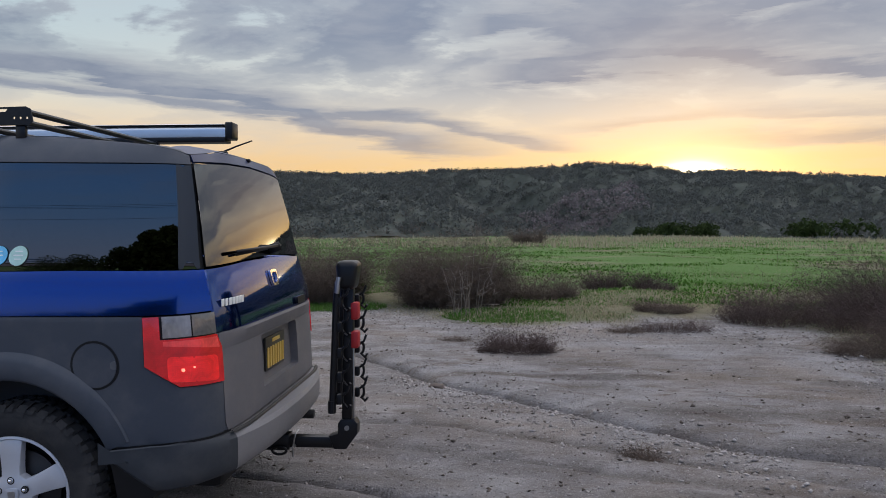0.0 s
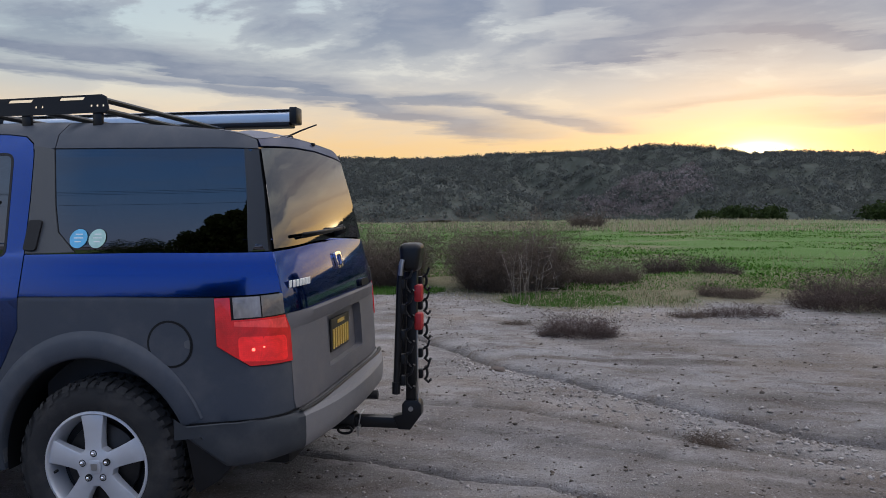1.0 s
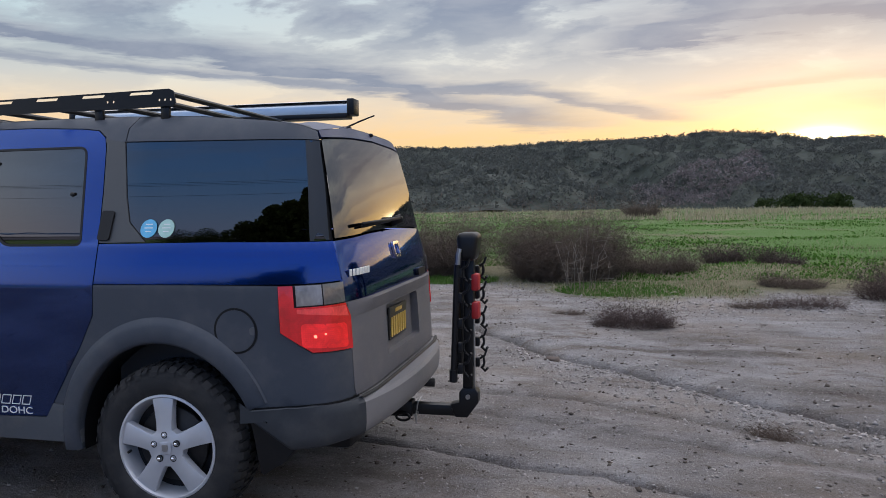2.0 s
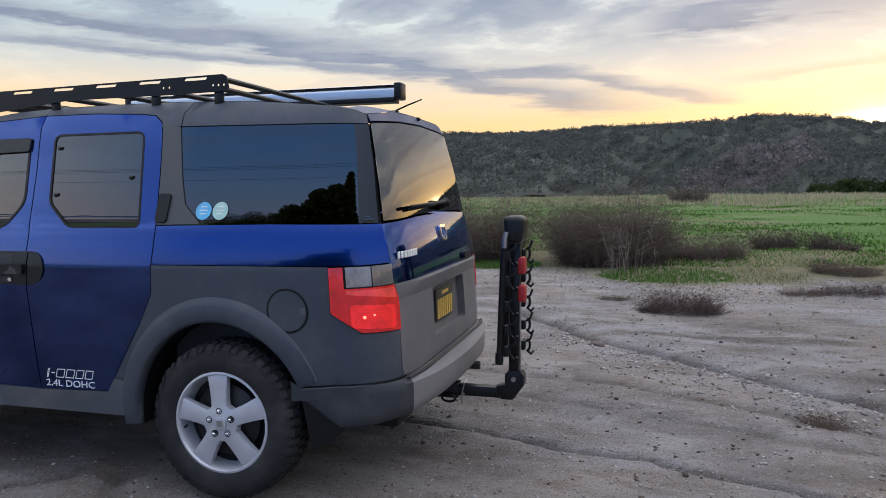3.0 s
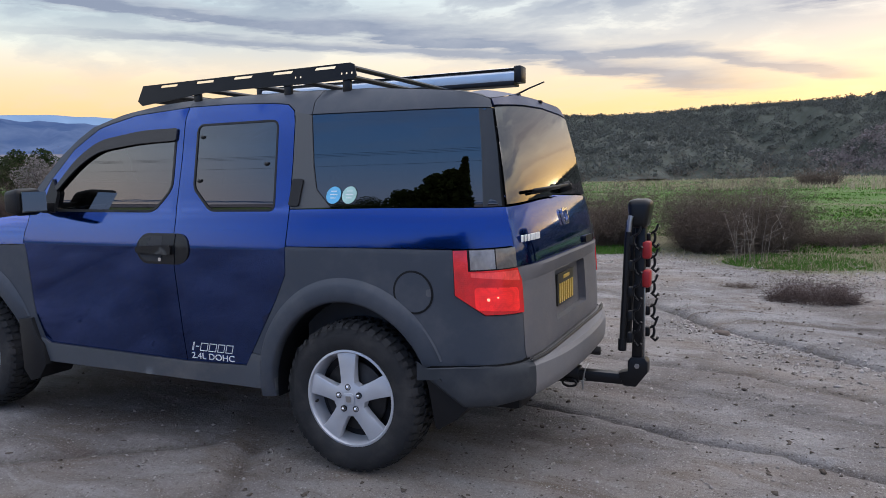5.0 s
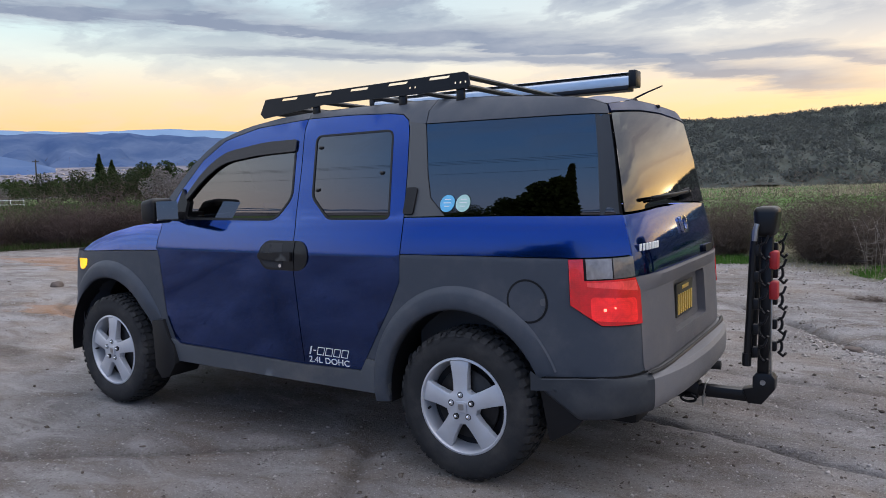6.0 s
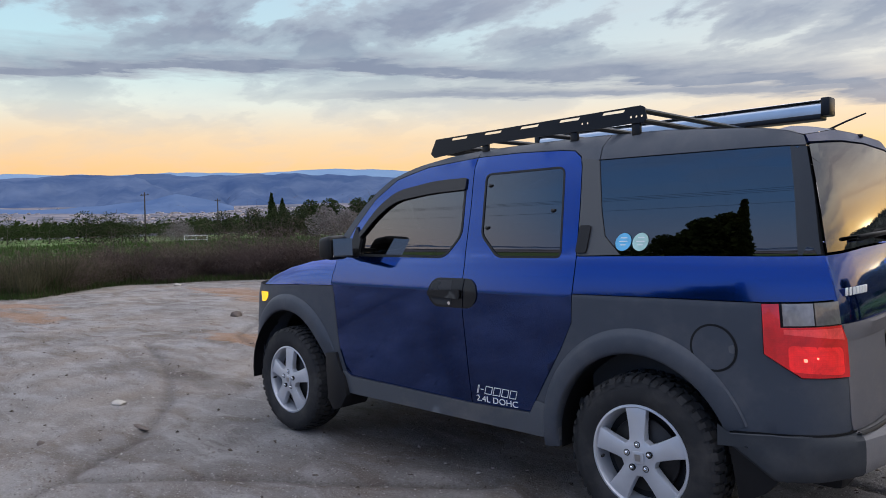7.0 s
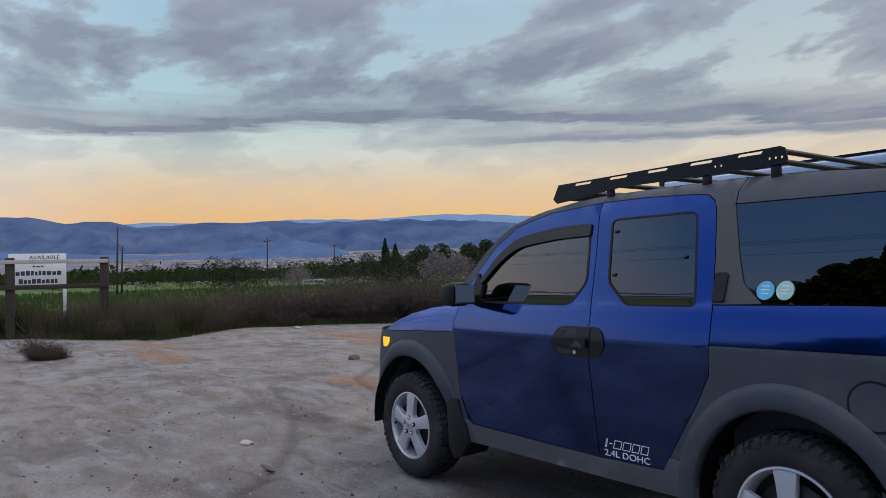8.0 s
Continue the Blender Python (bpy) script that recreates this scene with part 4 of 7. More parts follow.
# ---- wheels ----
def make_wheel(at, turn, flip):
    hub = new("wheel")
    hub.parent = car
    hub.location = at
    hub.rotation_euler = (0, radians(turn), radians(180) if flip else 0)
    bm = bmesh.new()
    add_lathe(bm, [(.218, .085), (.222, .0), (.232, -.006), (.262, -.012), (.300, -.010), (.326, .004), (.332, .022), (.337, .05), (.338, .10), (.337, .16), (.330, .19), (.318, .207), (.26, .215), (.225, .20), (.218, .12)], 72)
    bmesh.ops.recalc_face_normals(bm, faces=bm.faces[:])
    tyre = part("tyre", bm, RUBBER, hub, "chunky all-terrain tyre")
    # tread blocks and shoulder lugs
    bm = bmesh.new()
    n = 50
    for k in range(n):
        a = 2 * math.pi * k / n
        for y0, y1, r, w, sk in ((.004, .055, .346, .70, .12), (.062, .105, .348, .62, -.2), (.112, .155, .348, .62, .2), (.160, .212, .346, .70, -.12)):
            half = math.pi / n * w
            aa = a + (math.pi / n if y0 in (.062, .160) else 0)
            vs = []
            for rr in (.325, r):
                for y in (y0, y1):
                    for e in (-half, half):
                        t = aa + e + sk * (y - .108)
                        rad = rr - (.016 if (rr == r and y in (.004, .212)) else 0)
                        vs.append(bm.verts.new((rad * math.cos(t), y, rad * math.sin(t))))
            for f in ((4, 5, 7, 6), (0, 4, 6, 2), (1, 3, 7, 5), (0, 1, 5, 4), (2, 6, 7, 3)):
                bm.faces.new([vs[i] for i in f])
        half = math.pi / n * (.8 if k % 2 else .5)
        vs = [bm.verts.new((rr * math.cos(a + e), y, rr * math.sin(a + e))) for rr, y in ((.340, .012), (.318 if k % 2 else .326, -.008), (.300 if k % 2 else .318, -.013)) for e in (-half, half)]
        bm.faces.new((vs[0], vs[1], vs[3], vs[2]))
        bm.faces.new((vs[2], vs[3], vs[5], vs[4]))
    bmesh.ops.recalc_face_normals(bm, faces=bm.faces[:])
    part("tread", bm, RUBBER, tyre, smooth=False)
    bm = bmesh.new()
    add_lathe(bm, [(.190, .14), (.192, .06), (.200, .030), (.206, .004), (.212, -.004), (.221, -.002), (.223, .012), (.214, .03), (.20, .14)], 64)
    bmesh.ops.recalc_face_normals(bm, faces=bm.faces[:])
    rim = part("rim", bm, ALLOY, hub, "silver five-spoke alloy rim")
    # five broad flat spokes joined at the centre
    bm = bmesh.new()
    pts = []
    for k in range(5):
        a0 = radians(90 + 72 * k)
        c, s = math.cos(a0), math.sin(a0)
        for r, w in ((.072, -.036), (.100, -.036), (.150, -.041), (.207, -.050), (.207, .050), (.150, .041), (.100, .036), (.072, .036)):
            pts.append((r * c - w * s, r * s + w * c))
    add_prism(bm, pts, -.004, .030)
    for v in bm.verts:
        r = math.hypot(v.co.x, v.co.z)
        v.co.y += .012 * max(0, min(1, (r - .08) / .12)) - .004 if v.co.y < .01 else 0
    bmesh.ops.bevel(bm, geom=[e for e in bm.edges if all(v.co.y < .015 for v in e.verts)], offset=.005, segments=2, affect="EDGES", profile=.5)
    part("spokes", bm, ALLOY, rim)
    bm = bmesh.new()
    add_lathe(bm, [(.0, .050), (.155, .050), (.158, .058), (.0, .058)], 40)
    part("brake_disc", bm, DISC, hub)
    bm = bmesh.new()
    add_lathe(bm, [(.0, .075), (.212, .075)], 40)
    part("back_plate", bm, TRIM, hub)
    for k in range(5):
        a = radians(90 + 72 * k)
        c = Vector((.054 * math.cos(a), 0, .054 * math.sin(a)))
        bm = bmesh.new()
        add_lathe(bm, [(.0145, -.003), (.0145, -.0095), (.011, -.0095), (.011, -.004)], 16, Matrix.Translation(c))
        part("lug_seat", bm, TRIM, rim)
        part("lug_nut", add_tube(bmesh.new(), [c + Vector((0, .0, 0)), c + Vector((0, -.016, 0)), c + Vector((0, -.020, 0))], .0095, 6, True, .006), CHROME, rim)
    capm = bmesh.new()
    add_prism(capm, rounded([(-.024, -.026), (.024, -.026), (.026, .026), (-.026, .026)], .012), -.012, .0, .002)
    cc = part("centre_cap", capm, ALLOY, rim)
    em2 = bmesh.new()
    add_prism(em2, rounded([(-.012, -.014), (.012, -.014), (.014, .014), (-.014, .014)], .006), -.0145, -.011)
    part("cap_emblem", em2, STEEL, cc)
    part("valve", add_tube(bmesh.new(), [(-.185, .02, -.02), (-.178, -.004, -.018)], .006, 8), TRIM, rim)
    return hub


for x, turn, up in ((0.012, -4, .360), (-2.555, 3, .362)):
    for flip in (False, True):
        make_wheel((x, .885 if flip else -.885, up), turn, flip)
part("axle_beam", add_tube(bmesh.new(), [(0, -.7, .33), (0, .7, .33)], .04, 10), TRIM, car)


# the pressed metal and glass bow outwards: their shading follows that bow
def bowed(ob, zs, tilts, plan=None, edge=None):
    """plan gives how far the surface has turned to the rear, in degrees, by x; with an edge, zs run down from it."""
    me = ob.data
    corner = np.empty(len(me.loops) * 3, np.float32)
    me.corner_normals.foreach_get("vector", corner)
    corner = corner.reshape(-1, 3)
    out = np.zeros_like(corner)
    for f in me.polygons:
        c = f.center
        axis = Vector((c.x - min(max(c.x, -2.6), 0.3), c.y, 0)).normalized()
        if f.normal.dot(axis) < 0.55:
            continue
        for li in f.loop_indices:
            n = Vector(corner[li])
            co = me.vertices[me.loops[li].vertex_index].co
            h = Vector((n.x, n.y, 0)).normalized()
            if plan:
                turn = radians(float(np.interp(co.x, *plan)))
                h = Vector((math.sin(turn), math.copysign(math.cos(turn), co.y), 0))
            low = co.z if edge is None else float(np.interp(co.x, *edge)) - co.z
            if ob.name.startswith("hatch"):
                turn = radians(math.copysign(float(np.interp(abs(co.y), (0, .50, .66, .76, .86), (0, 2.5, 9, 24, 52))), co.y))
                h = Vector((math.cos(turn), math.sin(turn), 0))
            t = radians(float(np.interp(low, zs, tilts)))
            out[li] = h * math.cos(t) + Vector((0, 0, math.sin(t)))
    me.normals_split_custom_set(out.tolist())


FLAT = ((.35, .62, .70, .74, .77), (0, 1.0, 6, 20, 45))
for ob in car.children_recursive:
    kind = ob.name.split(".")[0]
    if kind == "hood_side":
        # the shoulder rolls over into the hood
        rolled = [(x, z) for x, z in HOOD[::-1]] + [(-2.0, 1.172)]
        bowed(ob, (0.0, .03, .08, .15, .3), (62, 44, 20, 5, 2), edge=([p[0] for p in rolled], [p[1] for p in rolled]))
    elif kind in ("front_door", "rear_door"):
        bowed(ob, (.4, .9, 1.0115, 1.0165, 1.035, 1.065, 1.10, 1.15, 1.20, 1.22, 1.7), (-20, -18, -17, 3.0, 4.4, 5.6, 7.2, 11, 18, 9, 12))
    elif kind == "quarter_panel":
        bowed(ob, (1.0, 1.020, 1.035, 1.065, 1.10, 1.15, 1.20, 1.22), (-6, 1.5, 3.6, 4.6, 6.2, 10, 17, 9), FLAT)
    elif kind in ("side_window", "window_glass", "glass_border"):
        bowed(ob, (1.2, 1.64), (1.2, 5.6), FLAT)
    elif kind == "hatch":
        bowed(ob, (.95, 1.0, 1.06, 1.12, 1.18, 1.21, 1.25), (3, 8, 12, 15, 18, 22, 25))
    elif kind == "hatch_glass":
        bowed(ob, (1.21, 1.30, 1.40, 1.64), (8.5, 10, 12, 18))

# ---- roof rack, awning, antenna ----
rack = thing("roof_rack", "low black steel roof rack bolted along the car roof", "roof rack", (0, 0, 1.80))
RACK_Y = .56


rack_plate = [(-1.462, 1.752), (-1.491, 1.779), (-1.446, 1.858), (-0.128, 1.881), (-0.107, 1.871), (-0.097, 1.819), (-0.113, 1.804), (-0.382, 1.798), (-0.653, 1.798), (-1.006, 1.796), (-1.194, 1.777)]


def rack_side(y):
    bm = bmesh.new()
    outer = rack_plate
    holes = []
    for k in range(5):
        x, z = -1.324 + .2477 * k, 1.8402 + .0044 * k
        holes.append(rounded([(x, z), (x + .117, z + .001), (x + .127, z + .0135), (x + .010, z + .0125)], .004))
    for x in (-.444, -.413, -.179, -.151, -.123):
        holes.append([(x + .006 * math.cos(a), 1.833 + .006 * math.sin(a)) for a in np.linspace(0, 6.283, 8, endpoint=False)])
    edges = []
    for loop in [outer] + holes:
        vs = [bm.verts.new((x, y, z)) for x, z in loop]
        edges += [bm.edges.new((vs[i], vs[(i + 1) % len(vs)])) for i in range(len(vs))]
    bmesh.ops.triangle_fill(bm, use_beauty=True, use_dissolve=False, edges=edges)
    got = bmesh.ops.extrude_face_region(bm, geom=bm.faces[:])["geom"]
    for v in got:
        if isinstance(v, bmesh.types.BMVert):
            v.co.y += .006
    bmesh.ops.recalc_face_normals(bm, faces=bm.faces[:])
    bmesh.ops.transform(bm, matrix=pose(0, 0, -1.80), verts=bm.verts[:])
    return bm


def racked(bm):
    bmesh.ops.transform(bm, matrix=pose(0, 0, -1.80), verts=bm.verts[:])
    return bm


for y in (-RACK_Y, RACK_Y + .054):
    part("side_plate", rack_side(y), BLACK_STEEL, rack, "slotted black side plate", smooth=False)
for x, z in ((-.125, 1.858), (-.125, 1.812), (-.41, 1.812), (-.71, 1.812), (-1.01, 1.808), (-1.31, 1.80)):
    part("crossbar", racked(add_tube(bmesh.new(), [(x, -RACK_Y + .006, z), (x, RACK_Y + .055, z)], .013, 10)), BLACK_STEEL, rack)
part("wind_deflector", racked(add_box(bmesh.new(), -1.462, -1.44, -RACK_Y + .008, RACK_Y + .05, 1.772, 1.84, .006)), BLACK_STEEL, rack)
for y in (-RACK_Y + .02, RACK_Y + .03):
    for x in (-.16, -.50, -1.08):
        part("foot", racked(add_box(bmesh.new(), x - .022, x + .022, y - .010, y + .010, 1.74, 1.81, .005)), BLACK_STEEL, rack)

awning = thing("awning_case", "long slim aluminium awning case with black ends", "awning", (-.65, .74, 1.93))
case = rounded([(.66, 1.893), (.735, 1.893), (.75, 1.93), (.735, 1.985), (.69, 1.985), (.66, 1.955)], .012)
bm = bmesh.new()
add_prism(bm, [(y, z - 1.93) for y, z in case], -.95, .93)
bmesh.ops.transform(bm, matrix=Matrix(((0, 1, 0, 0), (1, 0, 0, -.74), (0, 0, 1, 0), (0, 0, 0, 1))), verts=bm.verts[:])
bmesh.ops.recalc_face_normals(bm, faces=bm.faces[:])
part("case", bm, SILVER, awning)
part("end_cap", add_box(bmesh.new(), .925, .972, -.085, .015, -.040, .060, .008), BLACK_STEEL, awning)
part("end_cap", add_box(bmesh.new(), -.99, -.945, -.085, .015, -.040, .060, .008), BLACK_STEEL, awning)
part("lower_rail", add_box(bmesh.new(), -.95, .93, -.095, .012, -.058, -.028, .006), BLACK_STEEL, awning)
part("upper_trim", add_box(bmesh.new(), -.95, .93, -.082, -.04, .040, .047, .002), BLACK_STEEL, awning)
for x in (-.55, .45):
    part("bracket", add_box(bmesh.new(), x, x + .05, -.12, .0, -.14, -.05, .005), BLACK_STEEL, awning)

ant = thing("antenna", "short black whip antenna on the car roof", "antenna", (.50, 0, 1.735))
part("antenna_base", add_box(bmesh.new(), -.03, .03, -.02, .02, -.02, .012, .008), TRIM, ant)
part("antenna_mast", add_tube(bmesh.new(), [(0, 0, .005), (.075, 0, .035), (.155, 0, .062)], .005, 8, True, .0035), TRIM, ant)

# ---- bicycle carrier on the tow hitch ----
carrier = thing("bike_carrier", "folded black steel bicycle carrier plugged into the tow hitch", "bike carrier", (1.12, -.03, .33))


def hung(bm):
    bmesh.ops.transform(bm, matrix=pose(-1.12, .03, -.33), verts=bm.verts[:])
    return bm


Y = -.03
bm = bmesh.new()
add_box(bm, .52, 1.10, Y - .026, Y + .026, .302, .356, .006)
part("drawbar", hung(bm), BLACK_STEEL, carrier)
part("receiver", hung(add_box(bmesh.new(), .70, .845, Y - .036, Y + .036, .290, .368, .006)), BLACK_STEEL, carrier)
bm = bmesh.new()
add_prism(bm, [(1.065, .300), (1.125, .300), (1.180, .375), (1.180, .425), (1.165, .445), (1.10, .445), (1.085, .425), (1.085, .375), (1.04, .362)], Y - .036, Y + .036, .004)
part("pivot_plate", hung(bm), BLACK_STEEL, carrier)
part("pivot_bolt", hung(add_tube(bmesh.new(), [(1.13, Y - .045, .405), (1.13, Y + .045, .405)], .012, 8)), STEEL, carrier)
bm = bmesh.new()
add_box(bm, -.024, .024, -.024, .024, 0, .72, .005, pose(1.125, Y, .40, 0, 1.2, 0))
part("mast", hung(bm), BLACK_STEEL, carrier)
bm = bmesh.new()
add_box(bm, 1.155, 1.161, Y - .012, Y + .012, .44, .86, .002)
part("mast_edge", hung(bm), STEEL, carrier)
bm = add_box(bmesh.new(), 1.083, 1.190, Y - .075, Y + .075, 1.075, 1.212, .028, seg=3)
for v in bm.verts:
    if v.co.z < 1.11:
        v.co.x = 1.125 + (v.co.x - 1.125) * .8
head = part("head", hung(bm), BLACK_STEEL, carrier, "rounded black head of the carrier")
part("release_lever", hung(add_tube(bmesh.new(), [(1.105, Y - .082, 1.135), (1.10, Y - .088, 1.11), (1.095, Y - .085, 1.06)], .012, 8)), STEEL, head)
for y, lo in ((-.105, .495), (.055, .50)):
    arm = part("arm", hung(add_tube(bmesh.new(), [(1.098, y, 1.11), (1.088, y, 1.0), (1.078, y, .75), (1.066, y, lo)], .016, 10)), BLACK_STEEL, carrier, "folded black carrying arm")
    part("arm_tip", hung(add_tube(bmesh.new(), [(1.067, y, lo + .05), (1.066, y, lo - .008)], .020, 10)), TRIM, arm)
# cradles and rubber clips along the mast
for k, z in enumerate((1.02, .90, .775, .66, .555)):
    for dx, y, tip in ((.0, -.10, -1), (.055, .06, 1)):
        bm = bmesh.new()
        x = 1.10 + dx
        add_box(bm, x - .010, x + .016, y - .018, y + .018, z - .026, z + .022, .007)
        add_tube(bm, [(x + .012 + .022 * math.cos(a) * tip * .5 + .014, y, z + .027 * math.sin(a)) for a in np.linspace(-1.9, 1.9, 9)], .0065, 6)
        add_tube(bm, [(x + .02, y - .018, z + .02), (x + .042, y - .02, z + .035), (x + .052, y - .012, z + .065)], .006, 6)
        add_tube(bm, [(x + .018, y + .018, z - .03), (x + .04, y + .016, z - .05), (x + .054, y + .005, z - .032)], .007, 6)
        part("cradle", hung(bm), TRIM, carrier, "black rubber bike cradle")
for z in (.968, .830):
    bm = add_box(bmesh.new(), 1.148, 1.186, Y - .03, Y + .035, z - .042, z + .042, .010)
    part("red_strap", hung(bm), RED_STRAP, carrier, "red rubber strap")
pin = bmesh.new()
add_tube(pin, [(.872, Y - .075, .312), (.872, Y + .06, .312)], .007, 8)
add_tube(pin, [(.872, Y - .062, .312), (.878, Y - .064, .345), (.884, Y - .06, .378), (.885, Y + .0, .384)], .004, 6)
add_tube(pin, [(.872, Y - .06, .31), (.872, Y - .06, .268)], .004, 6)
part("hitch_pin", hung(pin), STEEL, carrier)
bm = bmesh.new()
add_tube(bm, [(.80 + .035 * math.cos(a), Y - .045, .292 + .018 * math.sin(a)) for a in np.linspace(0, 6.283, 17)], .007, 6, False)
part("chain_loop", hung(bm), BLACK_STEEL, carrier)

# ---- ground ----
RUT = [(.3, 4.5), (.8, 3.75), (1.35, 2.95), (1.98, 2.42), (2.4, 2.05), (2.76, 1.68), (3.35, 1.15), (4.2, .80), (6.0, .1), (9, -1.2)]
CRACK = [(-.4, .30), (.4, .41), (.89, .31), (1.31, .17), (1.77, .09), (2.36, -.14), (3.2, -.6), (4.5, -1.2)]
TRACKS = [[(-.66, -.70), (-.52, -1.0), (-.41, -1.25), (-.30, -1.7), (-.28, -2.6)], [(-2.9, -2.2), (-2.0, -1.45), (-1.35, -1.05), (-.9, -.75)], [(-7.4, .27), (-5.4, -.4), (-4.19, -.95), (-3.3, -1.6), (-2.6, -2.6)], [(.6, 1.2), (2.0, .75), (3.6, .2), (5.5, -.7)], [(.2, 1.75), (1.6, 1.5), (3.0, .75), (5.0, -.1)], [(-9, 3.2), (-7, 1.3), (-5.0, .6), (-3.8, .2)]]


TYRES = [[(.3, -.82), (1.6, -.95), (3.0, -1.35), (5.2, -2.4)], [(.3, .80), (1.7, .62), (3.2, .20), (6.0, -1.1)], [(-8.5, 1.9), (-6.2, .2), (-4.6, -1.2), (-3.4, -2.6)], [(-9.5, .6), (-7.0, -1.0), (-5.6, -2.4)], [(-1.9, -2.6), (-1.25, -1.75), (-.55, -1.25), (.5, -1.05), (1.9, -1.6)], [(-6.6, 2.6), (-5.0, 1.5), (-3.3, .8)], [(1.2, 3.6), (2.8, 3.0), (4.8, 2.6), (6.5, 2.5)], [(1.0, 5.0), (3.0, 4.4), (5.0, 4.1), (7.0, 4.2)]]


def along_line(px, py, line):
    """Distance from a line, and how far along it the nearest place lies."""
    best, run, gone = np.full(px.shape, 1e9), np.zeros(px.shape), 0.0
    for (ax, ay), (bx, by) in zip(line, line[1:]):
        dx, dy = bx - ax, by - ay
        ln = math.hypot(dx, dy)
        t = np.clip(((px - ax) * dx + (py - ay) * dy) / (ln * ln), 0, 1)
        d = np.hypot(px - ax - t * dx, py - ay - t * dy)
        run = np.where(d < best, gone + t * ln, run)
        best = np.minimum(best, d)
        gone += ln
    return best, run


def tyre_track(x, y, k, line):
    """A worn wheel track: a shallow flat trough with faint tread bars and soft shoulders."""
    wob = .06 * fractal(x * 1.1, y * 1.1, 141 + k)
    d, run = along_line(x + wob, y + wob, line)
    worn = np.clip(.55 + 1.5 * fractal(x * .9, y * .9, 151 + k, 3), 0, 1)
    bed = 1 / (1 + np.exp((d - .105) / .012))
    bars = np.sin((run + .5 * d) * 2 * np.pi / .075)
    return worn * (bed * (-.014 + .0035 * bars) + .012 * np.exp(-((d - .155) / .045) ** 2))


def dist_line(px, py, line):
    best = np.full(px.shape, 1e9)
    for (ax, ay), (bx, by) in zip(line, line[1:]):
        dx, dy = bx - ax, by - ay
        t = np.clip(((px - ax) * dx + (py - ay) * dy) / (dx * dx + dy * dy), 0, 1)
        best = np.minimum(best, np.hypot(px - ax - t * dx, py - ay - t * dy))
    return best


def lattice(ix, iy, seed):
    h = np.sin(ix * 127.1 + iy * 311.7 + seed * 74.7) * 43758.5453
    return h - np.floor(h)


def soft_noise(x, y, seed=0):
    ix, iy = np.floor(x), np.floor(y)
    fx, fy = x - ix, y - iy
    fx, fy = fx * fx * (3 - 2 * fx), fy * fy * (3 - 2 * fy)
    a, b, c, d = lattice(ix, iy, seed), lattice(ix + 1, iy, seed), lattice(ix, iy + 1, seed), lattice(ix + 1, iy + 1, seed)
    return (a + (b - a) * fx) * (1 - fy) + (c + (d - c) * fx) * fy - 0.5


def fractal(x, y, seed=0, octaves=4, rough=0.5):
    out, amp = 0, 1.0
    for k in range(octaves):
        out = out + amp * soft_noise(x, y, seed + k)
        x, y, amp = x * 2.03 + 5.2, y * 2.03 + 1.7, amp * rough
    return out


EX, EY = 1.5, -3.6
EDGE_AZ = (-180, -106, -100, -84, -77, -74, -70.5, -68, -62, -52, -40, -25, -13, -3, 1, 5, 12, 18, 24, 29, 40, 60, 90, 130, 180)
EDGE_R = (90, 80, 26, 21.7, 19.6, 18.4, 20.4, 21.4, 21.1, 20.4, 17, 13.6, 12.6, 11.5, 10.4, 10.3, 10.6, 11.3, 10.6, 8.8, 7.6, 7.2, 9, 60, 90)


def lot_edge(a):
    """How far the bare dirt reaches from the middle of the lot, by azimuth in degrees."""
    return np.interp(a, EDGE_AZ, EDGE_R)


def past_edge(x, y):
    x, y = np.asarray(x, float), np.asarray(y, float)
    return np.hypot(x - EX, y - EY) - lot_edge(np.degrees(np.arctan2(x - EX, y - EY)))


def out_at(a, r):
    return EX + r * np.sin(np.radians(a)), EY + r * np.cos(np.radians(a))


def grassy(x, y):
    d = past_edge(x, y) + 1.5 * fractal(x * .55, y * .55, 3) + .8 * fractal(x * 2.2, y * 2.2, 9)
    return np.clip(d / 1.4 + .25, 0, 1)


